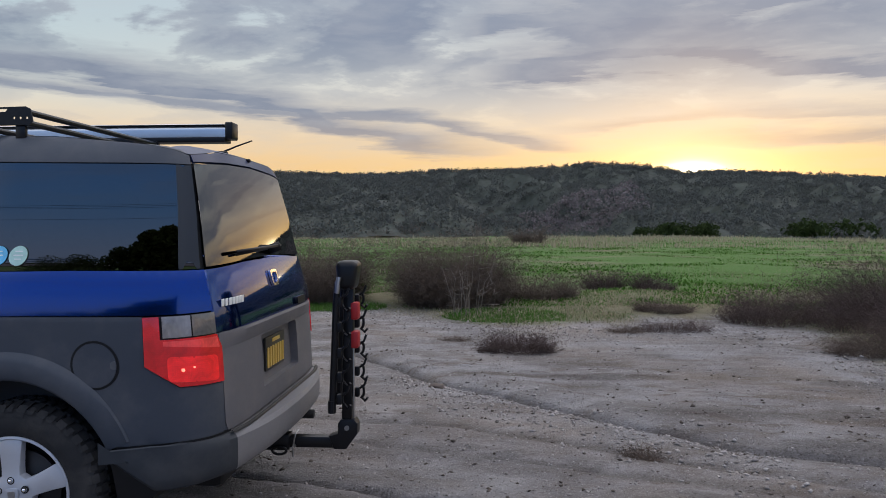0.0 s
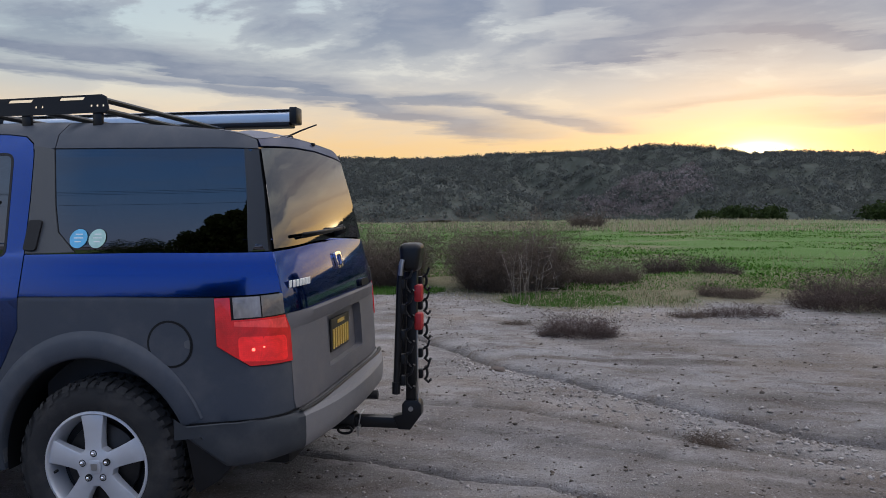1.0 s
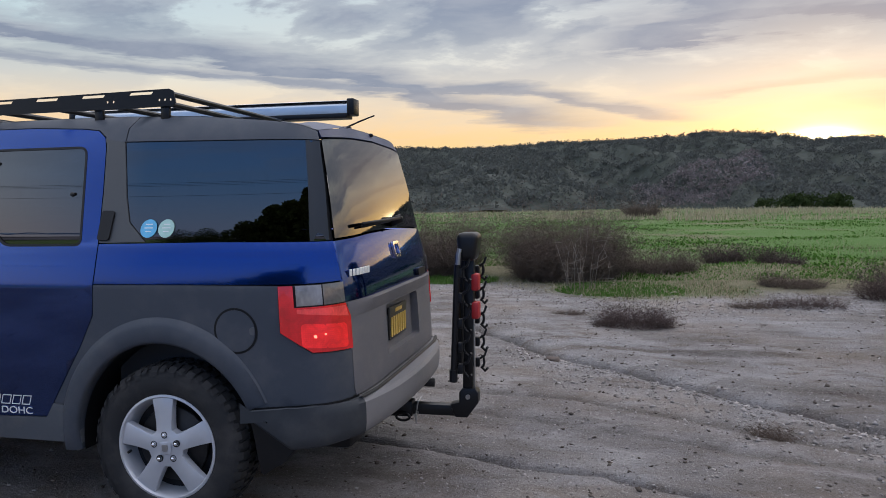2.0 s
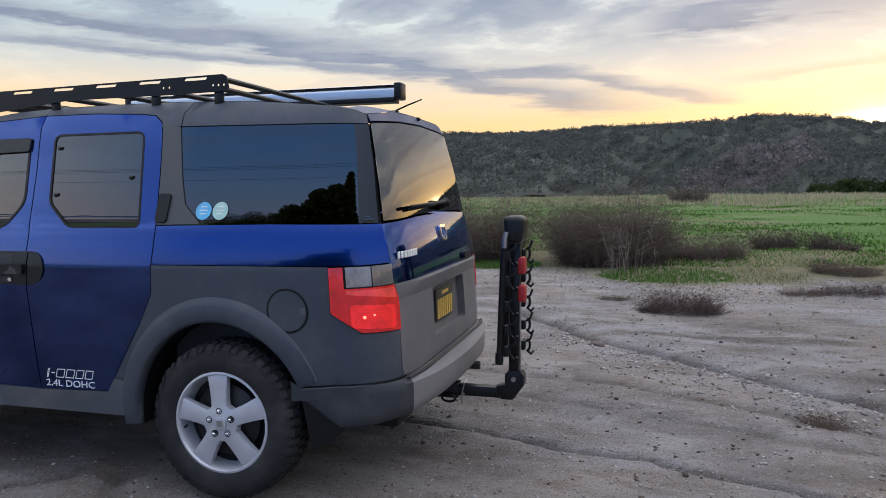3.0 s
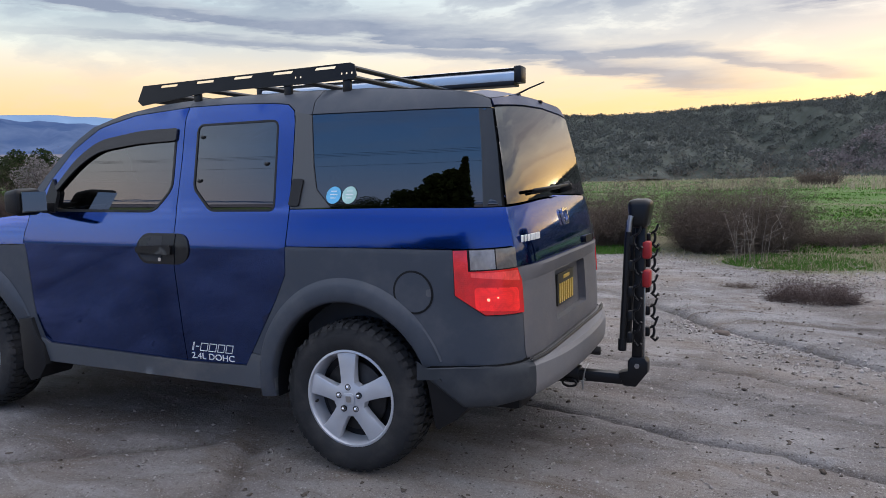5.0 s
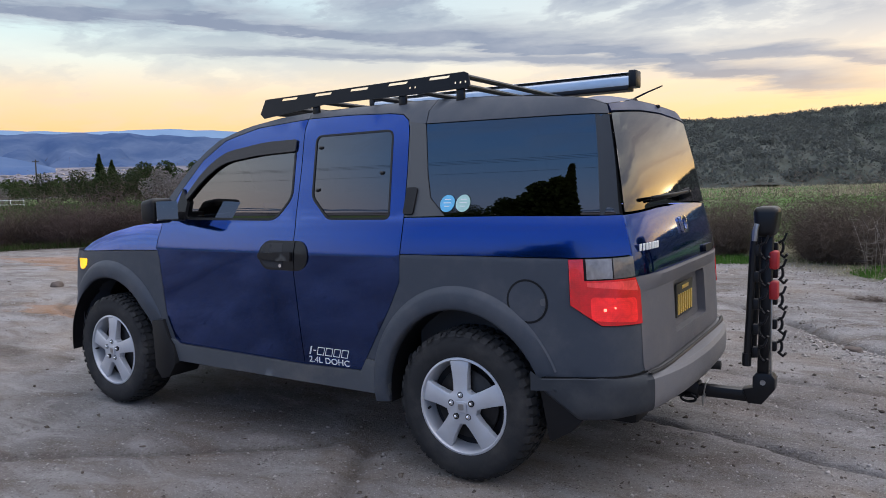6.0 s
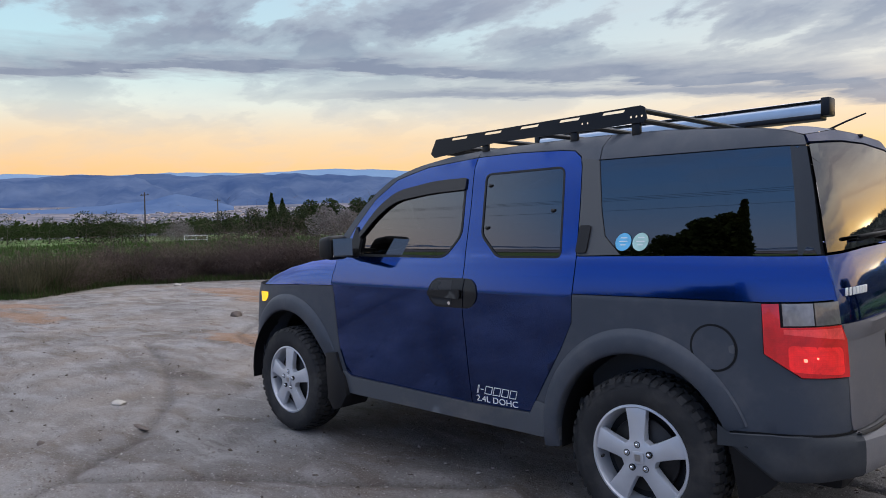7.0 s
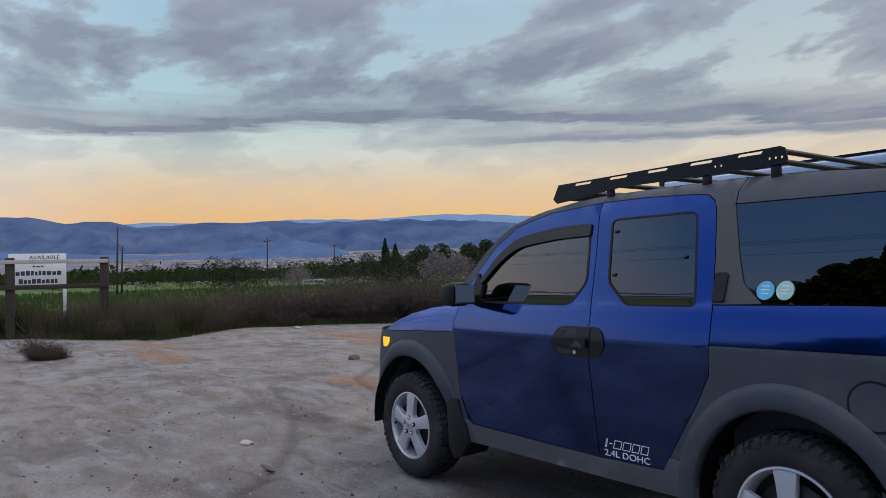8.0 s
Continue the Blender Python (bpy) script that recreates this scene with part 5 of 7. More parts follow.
def ground_z(x, y):
    x, y = np.asarray(x, float), np.asarray(y, float)
    near = np.clip(1.4 - np.hypot(x, y) / 60, 0, 1)
    z = near * (.05 * fractal(x * .23, y * .30, 1) + .010 * fractal(x * .8, y * 1.1, 5, 3, .5) + .009 * fractal(x * 2.0, y * 3.4, 17, 3, .6) + .008 * fractal(x * 9, y * 11, 11, 3, .7) * np.clip(.5 + 2.2 * fractal(x * .7, y * .9, 19, 2), .1, 1.3))
    d = dist_line(x, y + .10 * fractal(x * 1.7, y * 1.7, 21), RUT)
    z = z - .045 * np.exp(-(d / .035) ** 2) - .015 * np.exp(-(d / .16) ** 2) + .018 * np.exp(-((d - .30) / .16) ** 2)
    bank = y + .10 * fractal(x * 1.7, y * 1.7, 21) - np.interp(x, [q[0] for q in RUT], [q[1] for q in RUT])
    z = z + .014 * np.tanh(bank / .05) * np.exp(-(d / .7) ** 2)
    d = dist_line(x, y + .07 * fractal(x * 2.5, y * 2.5, 31), CRACK)
    z = z - .05 * np.exp(-(d / .022) ** 2) + .007 * np.exp(-((d - .12) / .09) ** 2)
    for k, line in enumerate(TRACKS):
        d = dist_line(x, y + .05 * fractal(x * 2, y * 2, 41 + k), line)
        z = z - .020 * np.exp(-(d / .05) ** 2) + .008 * np.exp(-((d - .16) / .06) ** 2)
    for k, line in enumerate(TYRES):
        z = z + tyre_track(x, y, k, line)
    for cx, cy in ((0, -.79), (-2.575, -.79), (0, .79), (-2.575, .79)):
        d = np.hypot((x - cx) / 1.6, y - cy)
        z = z * (1 - np.exp(-(d / .26) ** 4)) + .012 * np.exp(-(d / .26) ** 4)
    z = z + .10 * grassy(x, y) * np.clip(past_edge(x, y) / 3, 0, 1) * (1 + fractal(x * .4, y * .4, 51))
    far = np.clip((np.hypot(x, y) - 25) / 60, 0, 1)
    return z + far * (.35 * fractal(x * .035, y * .035, 61) - .15)


def spaced(lo, hi, a, b, step, grow):
    inner = list(np.arange(a, b + 1e-6, step))
    d, p, right = step, b, []
    while p < hi:
        d *= grow
        p += d
        right.append(p)
    d, p, left = step, a, []
    while p > lo:
        d *= grow
        p -= d
        left.append(p)
    return np.array(left[::-1] + inner + right)


def ground_material():
    m, n = material("dirt_and_weeds")
    where = n.add("ShaderNodeTexCoord").outputs["Object"]
    blot = n.noise(where, 0.9, 6.0, 0.6, 0.5)
    stain = n.noise(n.add("ShaderNodeMapping", {"Vector": where, "Scale": (1.0, 2.4, 1.0)}).outputs[0], 1.6, 7.0, 0.62, 0.7)
    grain = n.noise(where, 42.0, 6.0, 0.75)
    grit = n.noise(where, 160.0, 3.0, 0.7)
    dirt = n.ramp(blot, [(0.34, (.156, .140, .132)), (0.5, (.228, .214, .208)), (0.66, (.300, .288, .286))])
    broad = n.noise(where, 0.28, 3.0, 0.5)
    dirt = n.mix(n.math("MULTIPLY", n.ramp(stain, [(0.50, 0.0), (0.62, 0.80)]), n.ramp(broad, [(0.36, 0.45), (0.54, 1.0)])), dirt, (.120, .092, .074))
    dirt = n.mix(n.math("MULTIPLY", n.ramp(n.noise(where, 0.5, 4.0, 0.6), [(0.45, 0.0), (0.65, 1.0)]), 0.45), dirt, (.34, .275, .220))
    dirt = n.mix(n.ramp(stain, [(0.36, 0.60), (0.46, 0.0)]), dirt, (.36, .338, .328))
    dirt = n.mix(n.math("MULTIPLY", n.ramp(grain, [(0.34, 1.0), (0.48, 0.0)]), 0.50), dirt, (.105, .088, .074))
    dirt = n.mix(n.math("MULTIPLY", n.ramp(grit, [(0.55, 0.0), (0.68, 1.0)]), 0.55), dirt, (.58, .54, .50))
    crumb = n.add("ShaderNodeTexVoronoi", {"Vector": where, "Scale": 55.0, "Randomness": 1.0})
    shade = n.add("ShaderNodeSeparateColor", {0: crumb.outputs["Color"]})
    dot = n.math("MULTIPLY", n.ramp(crumb.outputs["Distance"], [(0.20, 1.0), (0.34, 0.0)]), n.ramp(shade.outputs[1], [(0.45, 0.0), (0.55, 0.8)]))
    dirt = n.mix(dot, dirt, n.ramp(shade.outputs[0], [(0.0, (.060, .050, .043)), (0.55, (.20, .17, .15)), (0.75, (.40, .375, .35)), (1.0, (.50, .475, .45))]))
    clay = n.add("ShaderNodeAttribute").outputs["Fac"]
    n.tree.nodes[-1].attribute_name = "clay"
    dirt = n.mix(n.math("MULTIPLY", clay, n.ramp(grain, [(0.3, 0.5), (0.6, 1.0)])), dirt, (.33, .160, .068))
    # dark earth: damp patches, and shade painted along rut, crack and tracks
    damp_and_shade = n.add("ShaderNodeAttribute").outputs["Fac"]
    n.tree.nodes[-1].attribute_name = "damp_and_shade"
    dirt = n.mix(n.math("MULTIPLY", damp_and_shade, n.ramp(grain, [(0.25, 1.0), (0.65, 0.45)])), dirt, (.050, .038, .031))
    rich = n.add("ShaderNodeAttribute").outputs["Fac"]
    n.tree.nodes[-1].attribute_name = "rich"
    weeds = n.mix(n.ramp(n.noise(where, 1.1, 5.0, 0.6), [(0.35, 0.0), (0.65, 1.0)]), (.105, .098, .052), (.23, .19, .13))
    lush = n.noise(where, 0.16, 4.0, 0.6)
    weeds = n.mix(n.math("MULTIPLY", n.ramp(lush, [(0.36, 0.15), (0.52, 0.95)]), rich), weeds, n.mix(n.noise(where, 2.3, 5.0, 0.7), (.052, .118, .025), (.108, .202, .044)))
    green = n.add("ShaderNodeAttribute").outputs["Fac"]
    n.tree.nodes[-1].attribute_name = "green"
    col = n.mix(green, dirt, weeds)
    h = n.math("ADD", n.math("MULTIPLY", grain, 1.0), n.math("MULTIPLY", grit, 0.35))
    b = n.add("ShaderNodeBump", {"Height": h, "Strength": 1.0, "Distance": 0.025})
    p = n.add("ShaderNodeBsdfPrincipled", {"Base Color": col, "Roughness": 0.92, "Specular IOR Level": 0.2, "Normal": b.outputs[0]})
    n.add("ShaderNodeOutputMaterial", {0: p.outputs[0]})
    return m


def grid_object(name, xs, ys, zf, mat, masks=()):
    X, Yg = np.meshgrid(xs, ys)
    Z = zf(X, Yg)
    verts = np.stack([X.ravel(), Yg.ravel(), Z.ravel()], 1)
    nx, ny = len(xs), len(ys)
    i = (np.arange(ny - 1)[:, None] * nx + np.arange(nx - 1)[None, :]).ravel()
    faces = np.stack([i, i + 1, i + nx + 1, i + nx], 1)
    me = fast_mesh(name, verts, faces, mat)
    me.polygons.foreach_set("use_smooth", np.ones(len(faces), bool))
    for key, fn in masks:
        at = me.attributes.new(key, "FLOAT", "POINT")
        at.data.foreach_set("value", fn(X, Yg).ravel().astype(np.float32))
    return new(name, me)


def fast_mesh(name, verts, faces, mat):
    me = bpy.data.meshes.new(name)
    verts, faces = np.asarray(verts, np.float32), np.asarray(faces, np.int32)
    k = faces.shape[1]
    me.vertices.add(len(verts))
    me.vertices.foreach_set("co", verts.ravel())
    me.loops.add(faces.size)
    me.loops.foreach_set("vertex_index", faces.ravel())
    me.polygons.add(len(faces))
    me.polygons.foreach_set("loop_start", np.arange(0, faces.size, k, dtype=np.int32))
    me.update(calc_edges=True)
    me.materials.append(mat)
    return me


def richness(x, y):
    """Where the grass grows thick: out in the field and in a few spots by the lot."""
    out = np.clip((past_edge(x, y) - 2.0) / 4, .12, 1)
    for cx, cy, r in ((2.15, 7.7, 1.0), (-.9, 8.6, 1.0)):
        out = np.maximum(out, np.clip(1.4 - np.hypot(x - cx, y - cy) / r, 0, 1))
    return out


def clay_mask(x, y):
    out = 0
    for cx, cy, rx, ry in ((-6.75, 1.25, .70, .26), (-12.0, .3, 1.2, .3), (-9.5, 4.2, 2.5, .35), (-12.5, 4.8, 2.6, .4), (-5.2, 1.6, .5, .3), (-14.5, .8, 1.0, .4)):
        d = np.hypot((x - cx) / rx, (y - cy) / ry) + 1.1 * fractal(x * 2.6, y * 5, 71, 5, .65)
        out = np.maximum(out, np.clip((1.3 - d) * 2.2, 0, 1))
    return np.clip(out, 0, 1) * .62


def damp_and_shade_mask(x, y):
    # rut, crack and tracks: the shade in their hollows is put into the colour
    a = np.exp(-(dist_line(x, y + .1 * fractal(x * 1.7, y * 1.7, 21), RUT) / .024) ** 2) * .9
    b = np.exp(-(dist_line(x, y + .07 * fractal(x * 2.5, y * 2.5, 31), CRACK) / .019) ** 2) * 1.0
    out = np.maximum(a, b)
    for k, line in enumerate(TRACKS):
        out = np.maximum(out, .6 * np.exp(-(dist_line(x, y + .05 * fractal(x * 2, y * 2, 41 + k), line) / .06) ** 2))
    for cx, cy, rx, ry in ((4.6, .85, 1.0, .16), (3.75, 1.02, .75, .15), (4.1, 1.9, .8, .22), (4.9, 3.0, 1.0, .25), (.75, -.1, .45, .22), (2.72, .85, .18, .10), (3.4, 1.9, .9, .25), (1.3, .9, .7, .12), (2.7, 3.2, 1.2, .18), (-5.0, -.3, 1.0, .25), (3.6, .1, 1.1, .2)):
        d = np.hypot((x - cx) / rx, (y - cy) / ry) + .9 * fractal(x * 2.4, y * 4, 81)
        out = np.maximum(out, np.clip(1.25 - d, 0, 1) * .75)
    # mottled and darker towards the weeds
    out = np.maximum(out, .42 * np.clip((x - 2.2) / 2.2, 0, 1) * np.clip((8 - np.hypot(x, y)) / 2, 0, 1) * np.clip(.45 + 1.6 * fractal(x * .8, y * 1.8, 87), 0, 1))
    return np.clip(out, 0, 1)


GX, GY = spaced(-4600, 4600, -7.0, 5.2, .021, 1.07), spaced(-4600, 4600, -2.6, 5.0, .021, 1.07)
GZ = ground_z(*np.meshgrid(GX, GY))


def on_ground(x, y):
    """Height of the ground sheet itself at x, y."""
    x, y = np.asarray(x, float), np.asarray(y, float)
    i, j = np.clip(np.searchsorted(GX, x) - 1, 0, len(GX) - 2), np.clip(np.searchsorted(GY, y) - 1, 0, len(GY) - 2)
    u, v = (x - GX[i]) / (GX[i + 1] - GX[i]), (y - GY[j]) / (GY[j + 1] - GY[j])
    return (GZ[j, i] * (1 - u) + GZ[j, i + 1] * u) * (1 - v) + (GZ[j + 1, i] * (1 - u) + GZ[j + 1, i + 1] * u) * v


ground = grid_object("ground", GX, GY, lambda x, y: GZ, ground_material(), (("green", grassy), ("rich", richness), ("clay", clay_mask), ("damp_and_shade", damp_and_shade_mask)))
tagged(ground, "pale trampled dirt lot running into weeds and field", "ground", kind="structure")
rng = np.random.default_rng(7)


def blades(n, place, height, width, mat, name, label, category, lean=.35, seg=2):
    """Many thin blades or twigs as one mesh: place(k) gives their feet."""
    x, y = place(n)
    n = len(x)
    z = on_ground(x, y) - .006
    h = height(x, y, n)
    a = rng.uniform(0, 2 * np.pi, n)
    face = rng.uniform(0, 2 * np.pi, n)
    l = np.abs(rng.normal(0, lean, n))
    w = width(h) if callable(width) else np.full(n, width)
    vs, fs = [], []
    base = np.arange(n) * 5
    wx, wy = np.cos(face) * w / 2, np.sin(face) * w / 2
    tipx, tipy = x + np.cos(a) * l * h, y + np.sin(a) * l * h
    mx, my = x + np.cos(a) * l * h * .35, y + np.sin(a) * l * h * .35
    V = np.empty((n, 5, 3))
    V[:, 0] = np.stack([x - wx, y - wy, z], 1)
    V[:, 1] = np.stack([x + wx, y + wy, z], 1)
    V[:, 2] = np.stack([mx + wx * .8, my + wy * .8, z + h * .55], 1)
    V[:, 3] = np.stack([mx - wx * .8, my - wy * .8, z + h * .55], 1)
    V[:, 4] = np.stack([tipx, tipy, z + h * np.clip(1 - l * .5, .4, 1)], 1)
    T = np.concatenate([np.stack([base, base + 1, base + 2], 1), np.stack([base, base + 2, base + 3], 1), np.stack([base + 3, base + 2, base + 4], 1)])
    return tagged(new(name, fast_mesh(name, V.reshape(-1, 3), T, mat)), label, category, kind="stuff")


GRASS = plants("green_grass", (.037, .090, .018), (.115, .228, .046), 0.5, 0.25)
GRASS_DEEP = plants("deep_green_grass", (.026, .050, .016), (.075, .120, .036), 0.7, 0.35)
WEED_DARK = plants("dark_olive_weeds", (.040, .040, .024), (.115, .105, .062), 0.9, 0.3)
WEED = plants("olive_weeds", (.085, .082, .045), (.19, .19, .10), 0.8, 0.35)
STRAW = plants("dry_straw", (.24, .20, .135), (.48, .42, .30), 1.0, 0.35)
TWIG = plants("dry_twigs", (.062, .049, .041), (.195, .152, .124), 1.2, 0.25)
TWIG_DARK = plants("dark_dry_twigs", (.050, .038, .036), (.14, .105, .095), 1.5, 0.2)
TWIG_PALE = plants("pale_stalks", (.17, .14, .115), (.28, .24, .20), 1.5, 0.1)
LEAF = plants("dark_leaves", (.018, .030, .012), (.055, .075, .028), 0.6)
CHAPARRAL = plants("grey_green_scrub", (.076, .083, .078), (.138, .146, .135), 0.03, 0.35)
CHAPARRAL_GREY = plants("bare_grey_scrub", (.14, .122, .125), (.27, .24, .24), 0.05, 0.3)


def scatter_field(d0, d1, a0, a1, power=1.6):
    """Feet spread from d0 to d1 metres past the lot's edge, between two azimuths."""
    def place(n):
        a = rng.uniform(a0, a1, n * 3)
        x, y = out_at(a, lot_edge(a) + d0 + (d1 - d0) * rng.random(n * 3) ** power)
        keep = (rng.random(n * 3) < grassy(x, y) ** 2) & (fractal(x * .5, y * .5, 13) > -.25)
        return x[keep][:n], y[keep][:n]
    return place


blades(30000, scatter_field(.4, 7, -14, 38), lambda x, y, n: rng.uniform(.010, .04, n), .006, GRASS, "near_grass", "short bright green grass at the edge of the dirt", "grass", 1.5)
blades(80000, scatter_field(2, 75, -22, 42), lambda x, y, n: rng.uniform(.015, .05, n) * (1 + np.abs(y) / 60) * (1 + 1.8 * np.clip(fractal(x * .5, y * .5, 91), -.5, .9)), lambda h: h * .5, GRASS, "field_grass", "bright green winter grass across the field", "grass", 1.6)
blades(22000, scatter_field(-.2, 12, -20, 42, 1.3), lambda x, y, n: rng.uniform(.015, .06, n) * (1 + 1.2 * np.clip(fractal(x * .9, y * .9, 97), -.5, .8)), lambda h: h * .16, WEED, "low_weeds", "olive and brown low weeds between dirt and grass", "weeds", 1.6)
blades(6000, scatter_field(-.4, 25, -14, 40), lambda x, y, n: rng.uniform(.04, .14, n), lambda h: h * .05, STRAW, "dry_grass", "thin dry stalks among the grass", "dry grass", .6)
blades(16000, scatter_field(-.9, 4, -16, 42), lambda x, y, n: rng.uniform(.02, .09, n), lambda h: h * .10, STRAW, "dry_litter", "dry stalks and litter along the edge of the dirt", "dry grass", 1.2)
blades(24000, scatter_field(42, 100, -24, 40, .9), lambda x, y, n: rng.uniform(.08, .42, n) * (1 + 1.6 * np.clip(fractal(x * .12, y * .12, 93), -.6, .8)), lambda h: h * .14, STRAW, "straw_belt", "belt of pale dry grass at the far side of the field", "dry grass", .5)


def patch(cx, cy, rx, ry):
    def place(n):
        a, r = rng.uniform(0, 6.283, n), np.sqrt(rng.random(n))
        return cx + rx * r * np.cos(a), cy + ry * r * np.sin(a)
    return place


blades(14000, patch(2.05, 7.6, .95, .75), lambda x, y, n: rng.uniform(.015, .06, n) * (1 + .9 * np.clip(fractal(x * 3, y * 3, 99), -.5, .8)), .006, GRASS, "grass_patch", "low bright green grass patch before the dry bush", "grass", 1.1)
blades(5000, patch(-.9, 8.6, 1.0, .5), lambda x, y, n: rng.uniform(.03, .11, n), .006, GRASS, "grass_patch", "low green grass at the foot of a dry bush", "grass", .5)
# weeds at the edge of the lot towards the valley
def left_weeds(n):
    a = rng.uniform(-95, -30, n)
    return out_at(a, lot_edge(a) + rng.exponential(2.0, n) - .3)


def fence_weeds(n):
    a = rng.uniform(-92, -66, n)
    return out_at(a, lot_edge(a) + .1 + rng.exponential(1.1, n))


blades(22000, left_weeds, lambda x, y, n: rng.uniform(.06, .28, n) * (1 + fractal(x * .8, y * .8, 94)), lambda h: h * .05, WEED_DARK, "roadside_weeds", "dry and greenish weeds at the edge of the lot", "weeds", .5)
blades(26000, left_weeds, lambda x, y, n: rng.uniform(.06, .24, n), lambda h: h * .07, GRASS_DEEP, "roadside_grass", "olive green grass among the weeds", "grass", .8)
blades(16000, fence_weeds, lambda x, y, n: rng.uniform(.25, 1.0, n) * (1 + .8 * fractal(x * .9, y * .9, 95)), lambda h: h * .022, WEED_DARK, "tall_weeds", "tall olive brown weeds in front of the fence", "weeds", .5)
blades(14000, fence_weeds, lambda x, y, n: rng.uniform(.12, .50, n) * (1 + .8 * fractal(x * .9, y * .9, 95)), lambda h: h * .03, GRASS_DEEP, "tall_grass", "tall green grass in front of the fence", "grass", .6)
blades(40000, scatter_field(4, 90, -92, -30), lambda x, y, n: rng.uniform(.10, .26, n) * (1 + np.hypot(x, y) / 60), lambda h: h * .20, GRASS_DEEP, "valley_field_grass", "green grass in the field towards the valley", "grass", .5)


def shrub(name, label, at, rx, ry, h, twigs, mat, width=.006, spread=.75, sub=5):
    """A dry bush: forked, wandering twigs that spread from the foot, uneven outside."""
    cx, cy = at
    n = twigs
    a = rng.uniform(0, 2 * np.pi, n)
    r0 = np.sqrt(rng.random(n)) * .72
    fx, fy = cx + rx * r0 * np.cos(a), cy + ry * r0 * np.sin(a)
    fz = on_ground(fx, fy) - .02
    bump = np.clip(1 + 1.1 * fractal(fx * 1.9, fy * 1.9, int(abs(cx) * 7) + 3, 3), .3, 1.7)
    full = 1.28 * h * bump * np.clip(1.12 - 1.15 * r0 ** 1.6, .25, 1.1) * rng.uniform(.45, 1.25, n)
    b = a + rng.normal(0, 1.0, n)
    out = np.abs(rng.normal(spread, spread * .55, n)) * full + .06
    V, T = [], []
    count = 0
    pts = []
    x, y, z = fx.copy(), fy.copy(), fz.copy()
    K = 5
    for k in range(K):
        pts.append(np.stack([x, y, z], 1))
        t = (k + 1) / (K - 1)
        bend = b + rng.normal(0, .9, n)
        x = x + np.cos(bend) * out / (K - 1)
        y = y + np.sin(bend) * out / (K - 1)
        z = z + full / (K - 1) * rng.uniform(.3, 1.35, n) * (1.30 - .75 * t)
    pts = np.stack(pts, 1)
    face = rng.uniform(0, 2 * np.pi, n)
    wv = np.stack([np.cos(face), np.sin(face), np.zeros(n)], 1)
    tap = np.linspace(1, .25, K)[None, :, None] * width / 2
    A, B = pts - wv[:, None] * tap, pts + wv[:, None] * tap
    P = np.stack([A, B], 2).reshape(n, K * 2, 3)
    base = np.arange(n)[:, None] * K * 2
    quads = [np.stack([base[:, 0] + 2 * k, base[:, 0] + 2 * k + 1, base[:, 0] + 2 * k + 3, base[:, 0] + 2 * k + 2], 1) for k in range(K - 1)]
    V.append(P.reshape(-1, 3))
    T.append(np.concatenate(quads))
    count += n * K * 2
    # side twigs
    m = n * sub
    src = rng.integers(0, n, m)
    kk = rng.integers(1, K, m)
    p0 = pts[src, kk]
    d = rng.normal(0, 1, (m, 3))
    d[:, 2] = d[:, 2] * .7 + .10
    d /= np.linalg.norm(d, axis=1)[:, None]
    ln = rng.uniform(.06, .22, m)[:, None] * (h ** .5)
    p1 = p0 + d * ln
    wv = np.cross(d, rng.normal(0, 1, (m, 3)))
    wv /= np.linalg.norm(wv, axis=1)[:, None] + 1e-9
    w = width * .35
    Q = np.stack([p0 - wv * w, p0 + wv * w, p1 + wv * w * .4, p1 - wv * w * .4], 1)
    V.append(Q.reshape(-1, 3))
    T.append(np.arange(m * 4).reshape(m, 4) + count)
    root = thing(name, label, "bush", (cx, cy, float(on_ground(cx, cy))))
    for word, v, f in (("stem", V[0], T[0]), ("twig", V[1], T[1] - count)):
        ob = new(word, fast_mesh(word, v - np.array(root.location), f, mat))
        ob.parent = root
        tagged(ob, kind="stuff")
    return root


shrub("dry_bush", "large brown leafless thorny bush at the edge of the dirt", (1.2, 9.0), 1.10, .85, 1.26, 3600, TWIG, .0055, .6, sub=11)
shrub("dry_bush", "brown leafless bush behind the car", (-1.25, 9.5), 1.0, .7, 1.18, 2200, TWIG, .0055, .6, sub=11)
shrub("dry_bush", "brown leafless bush spreading into the grass", (2.75, 9.7), .85, .5, .42, 900, TWIG, .005, sub=9)
shrub("dry_bush", "low dark twiggy bush on the bare dirt", (2.12, 4.55), .55, .28, .175, 850, TWIG_DARK, .0035, sub=8)
shrub("dry_bush", "sprawling brown bush at the edge of the field", (5.9, 7.3), .9, .8, .50, 800, TWIG_DARK, .0055, sub=8)
shrub("dry_bush", "sprawling brown bush at the edge of the field", (7.0, 6.2), 1.15, .9, .62, 1000, TWIG_DARK, .0055, sub=8)
shrub("dry_bush", "sprawling brown bush at the edge of the field", (7.6, 7.2), 1.2, .9, .80, 1100, TWIG_DARK, .0055, sub=8)
shrub("dry_bush", "low brown weeds beside the dirt", (5.95, 4.55), .60, .40, .30, 700, TWIG, .004, sub=8)
shrub("dry_bush", "sprawling brown bush at the edge of the field", (6.9, 4.9), .9, .7, .62, 900, TWIG_DARK, .005, sub=8)
shrub("dry_bush", "low dead weeds along the edge of the dirt", (4.2, 6.3), .75, .22, .13, 520, TWIG_DARK, .004, sub=6)
shrub("dry_bush", "dark low bush in the green field", (4.2, 11.9), .55, .4, .36, 500, TWIG_DARK, .009)
shrub("dry_bush", "dark low bush in the green field", (5.1, 11.2), .5, .4, .34, 450, TWIG_DARK, .009)
shrub("dry_bush", "small brown bush at the edge of the dirt", (4.6, 8.2), .6, .3, .22, 500, TWIG, .007)
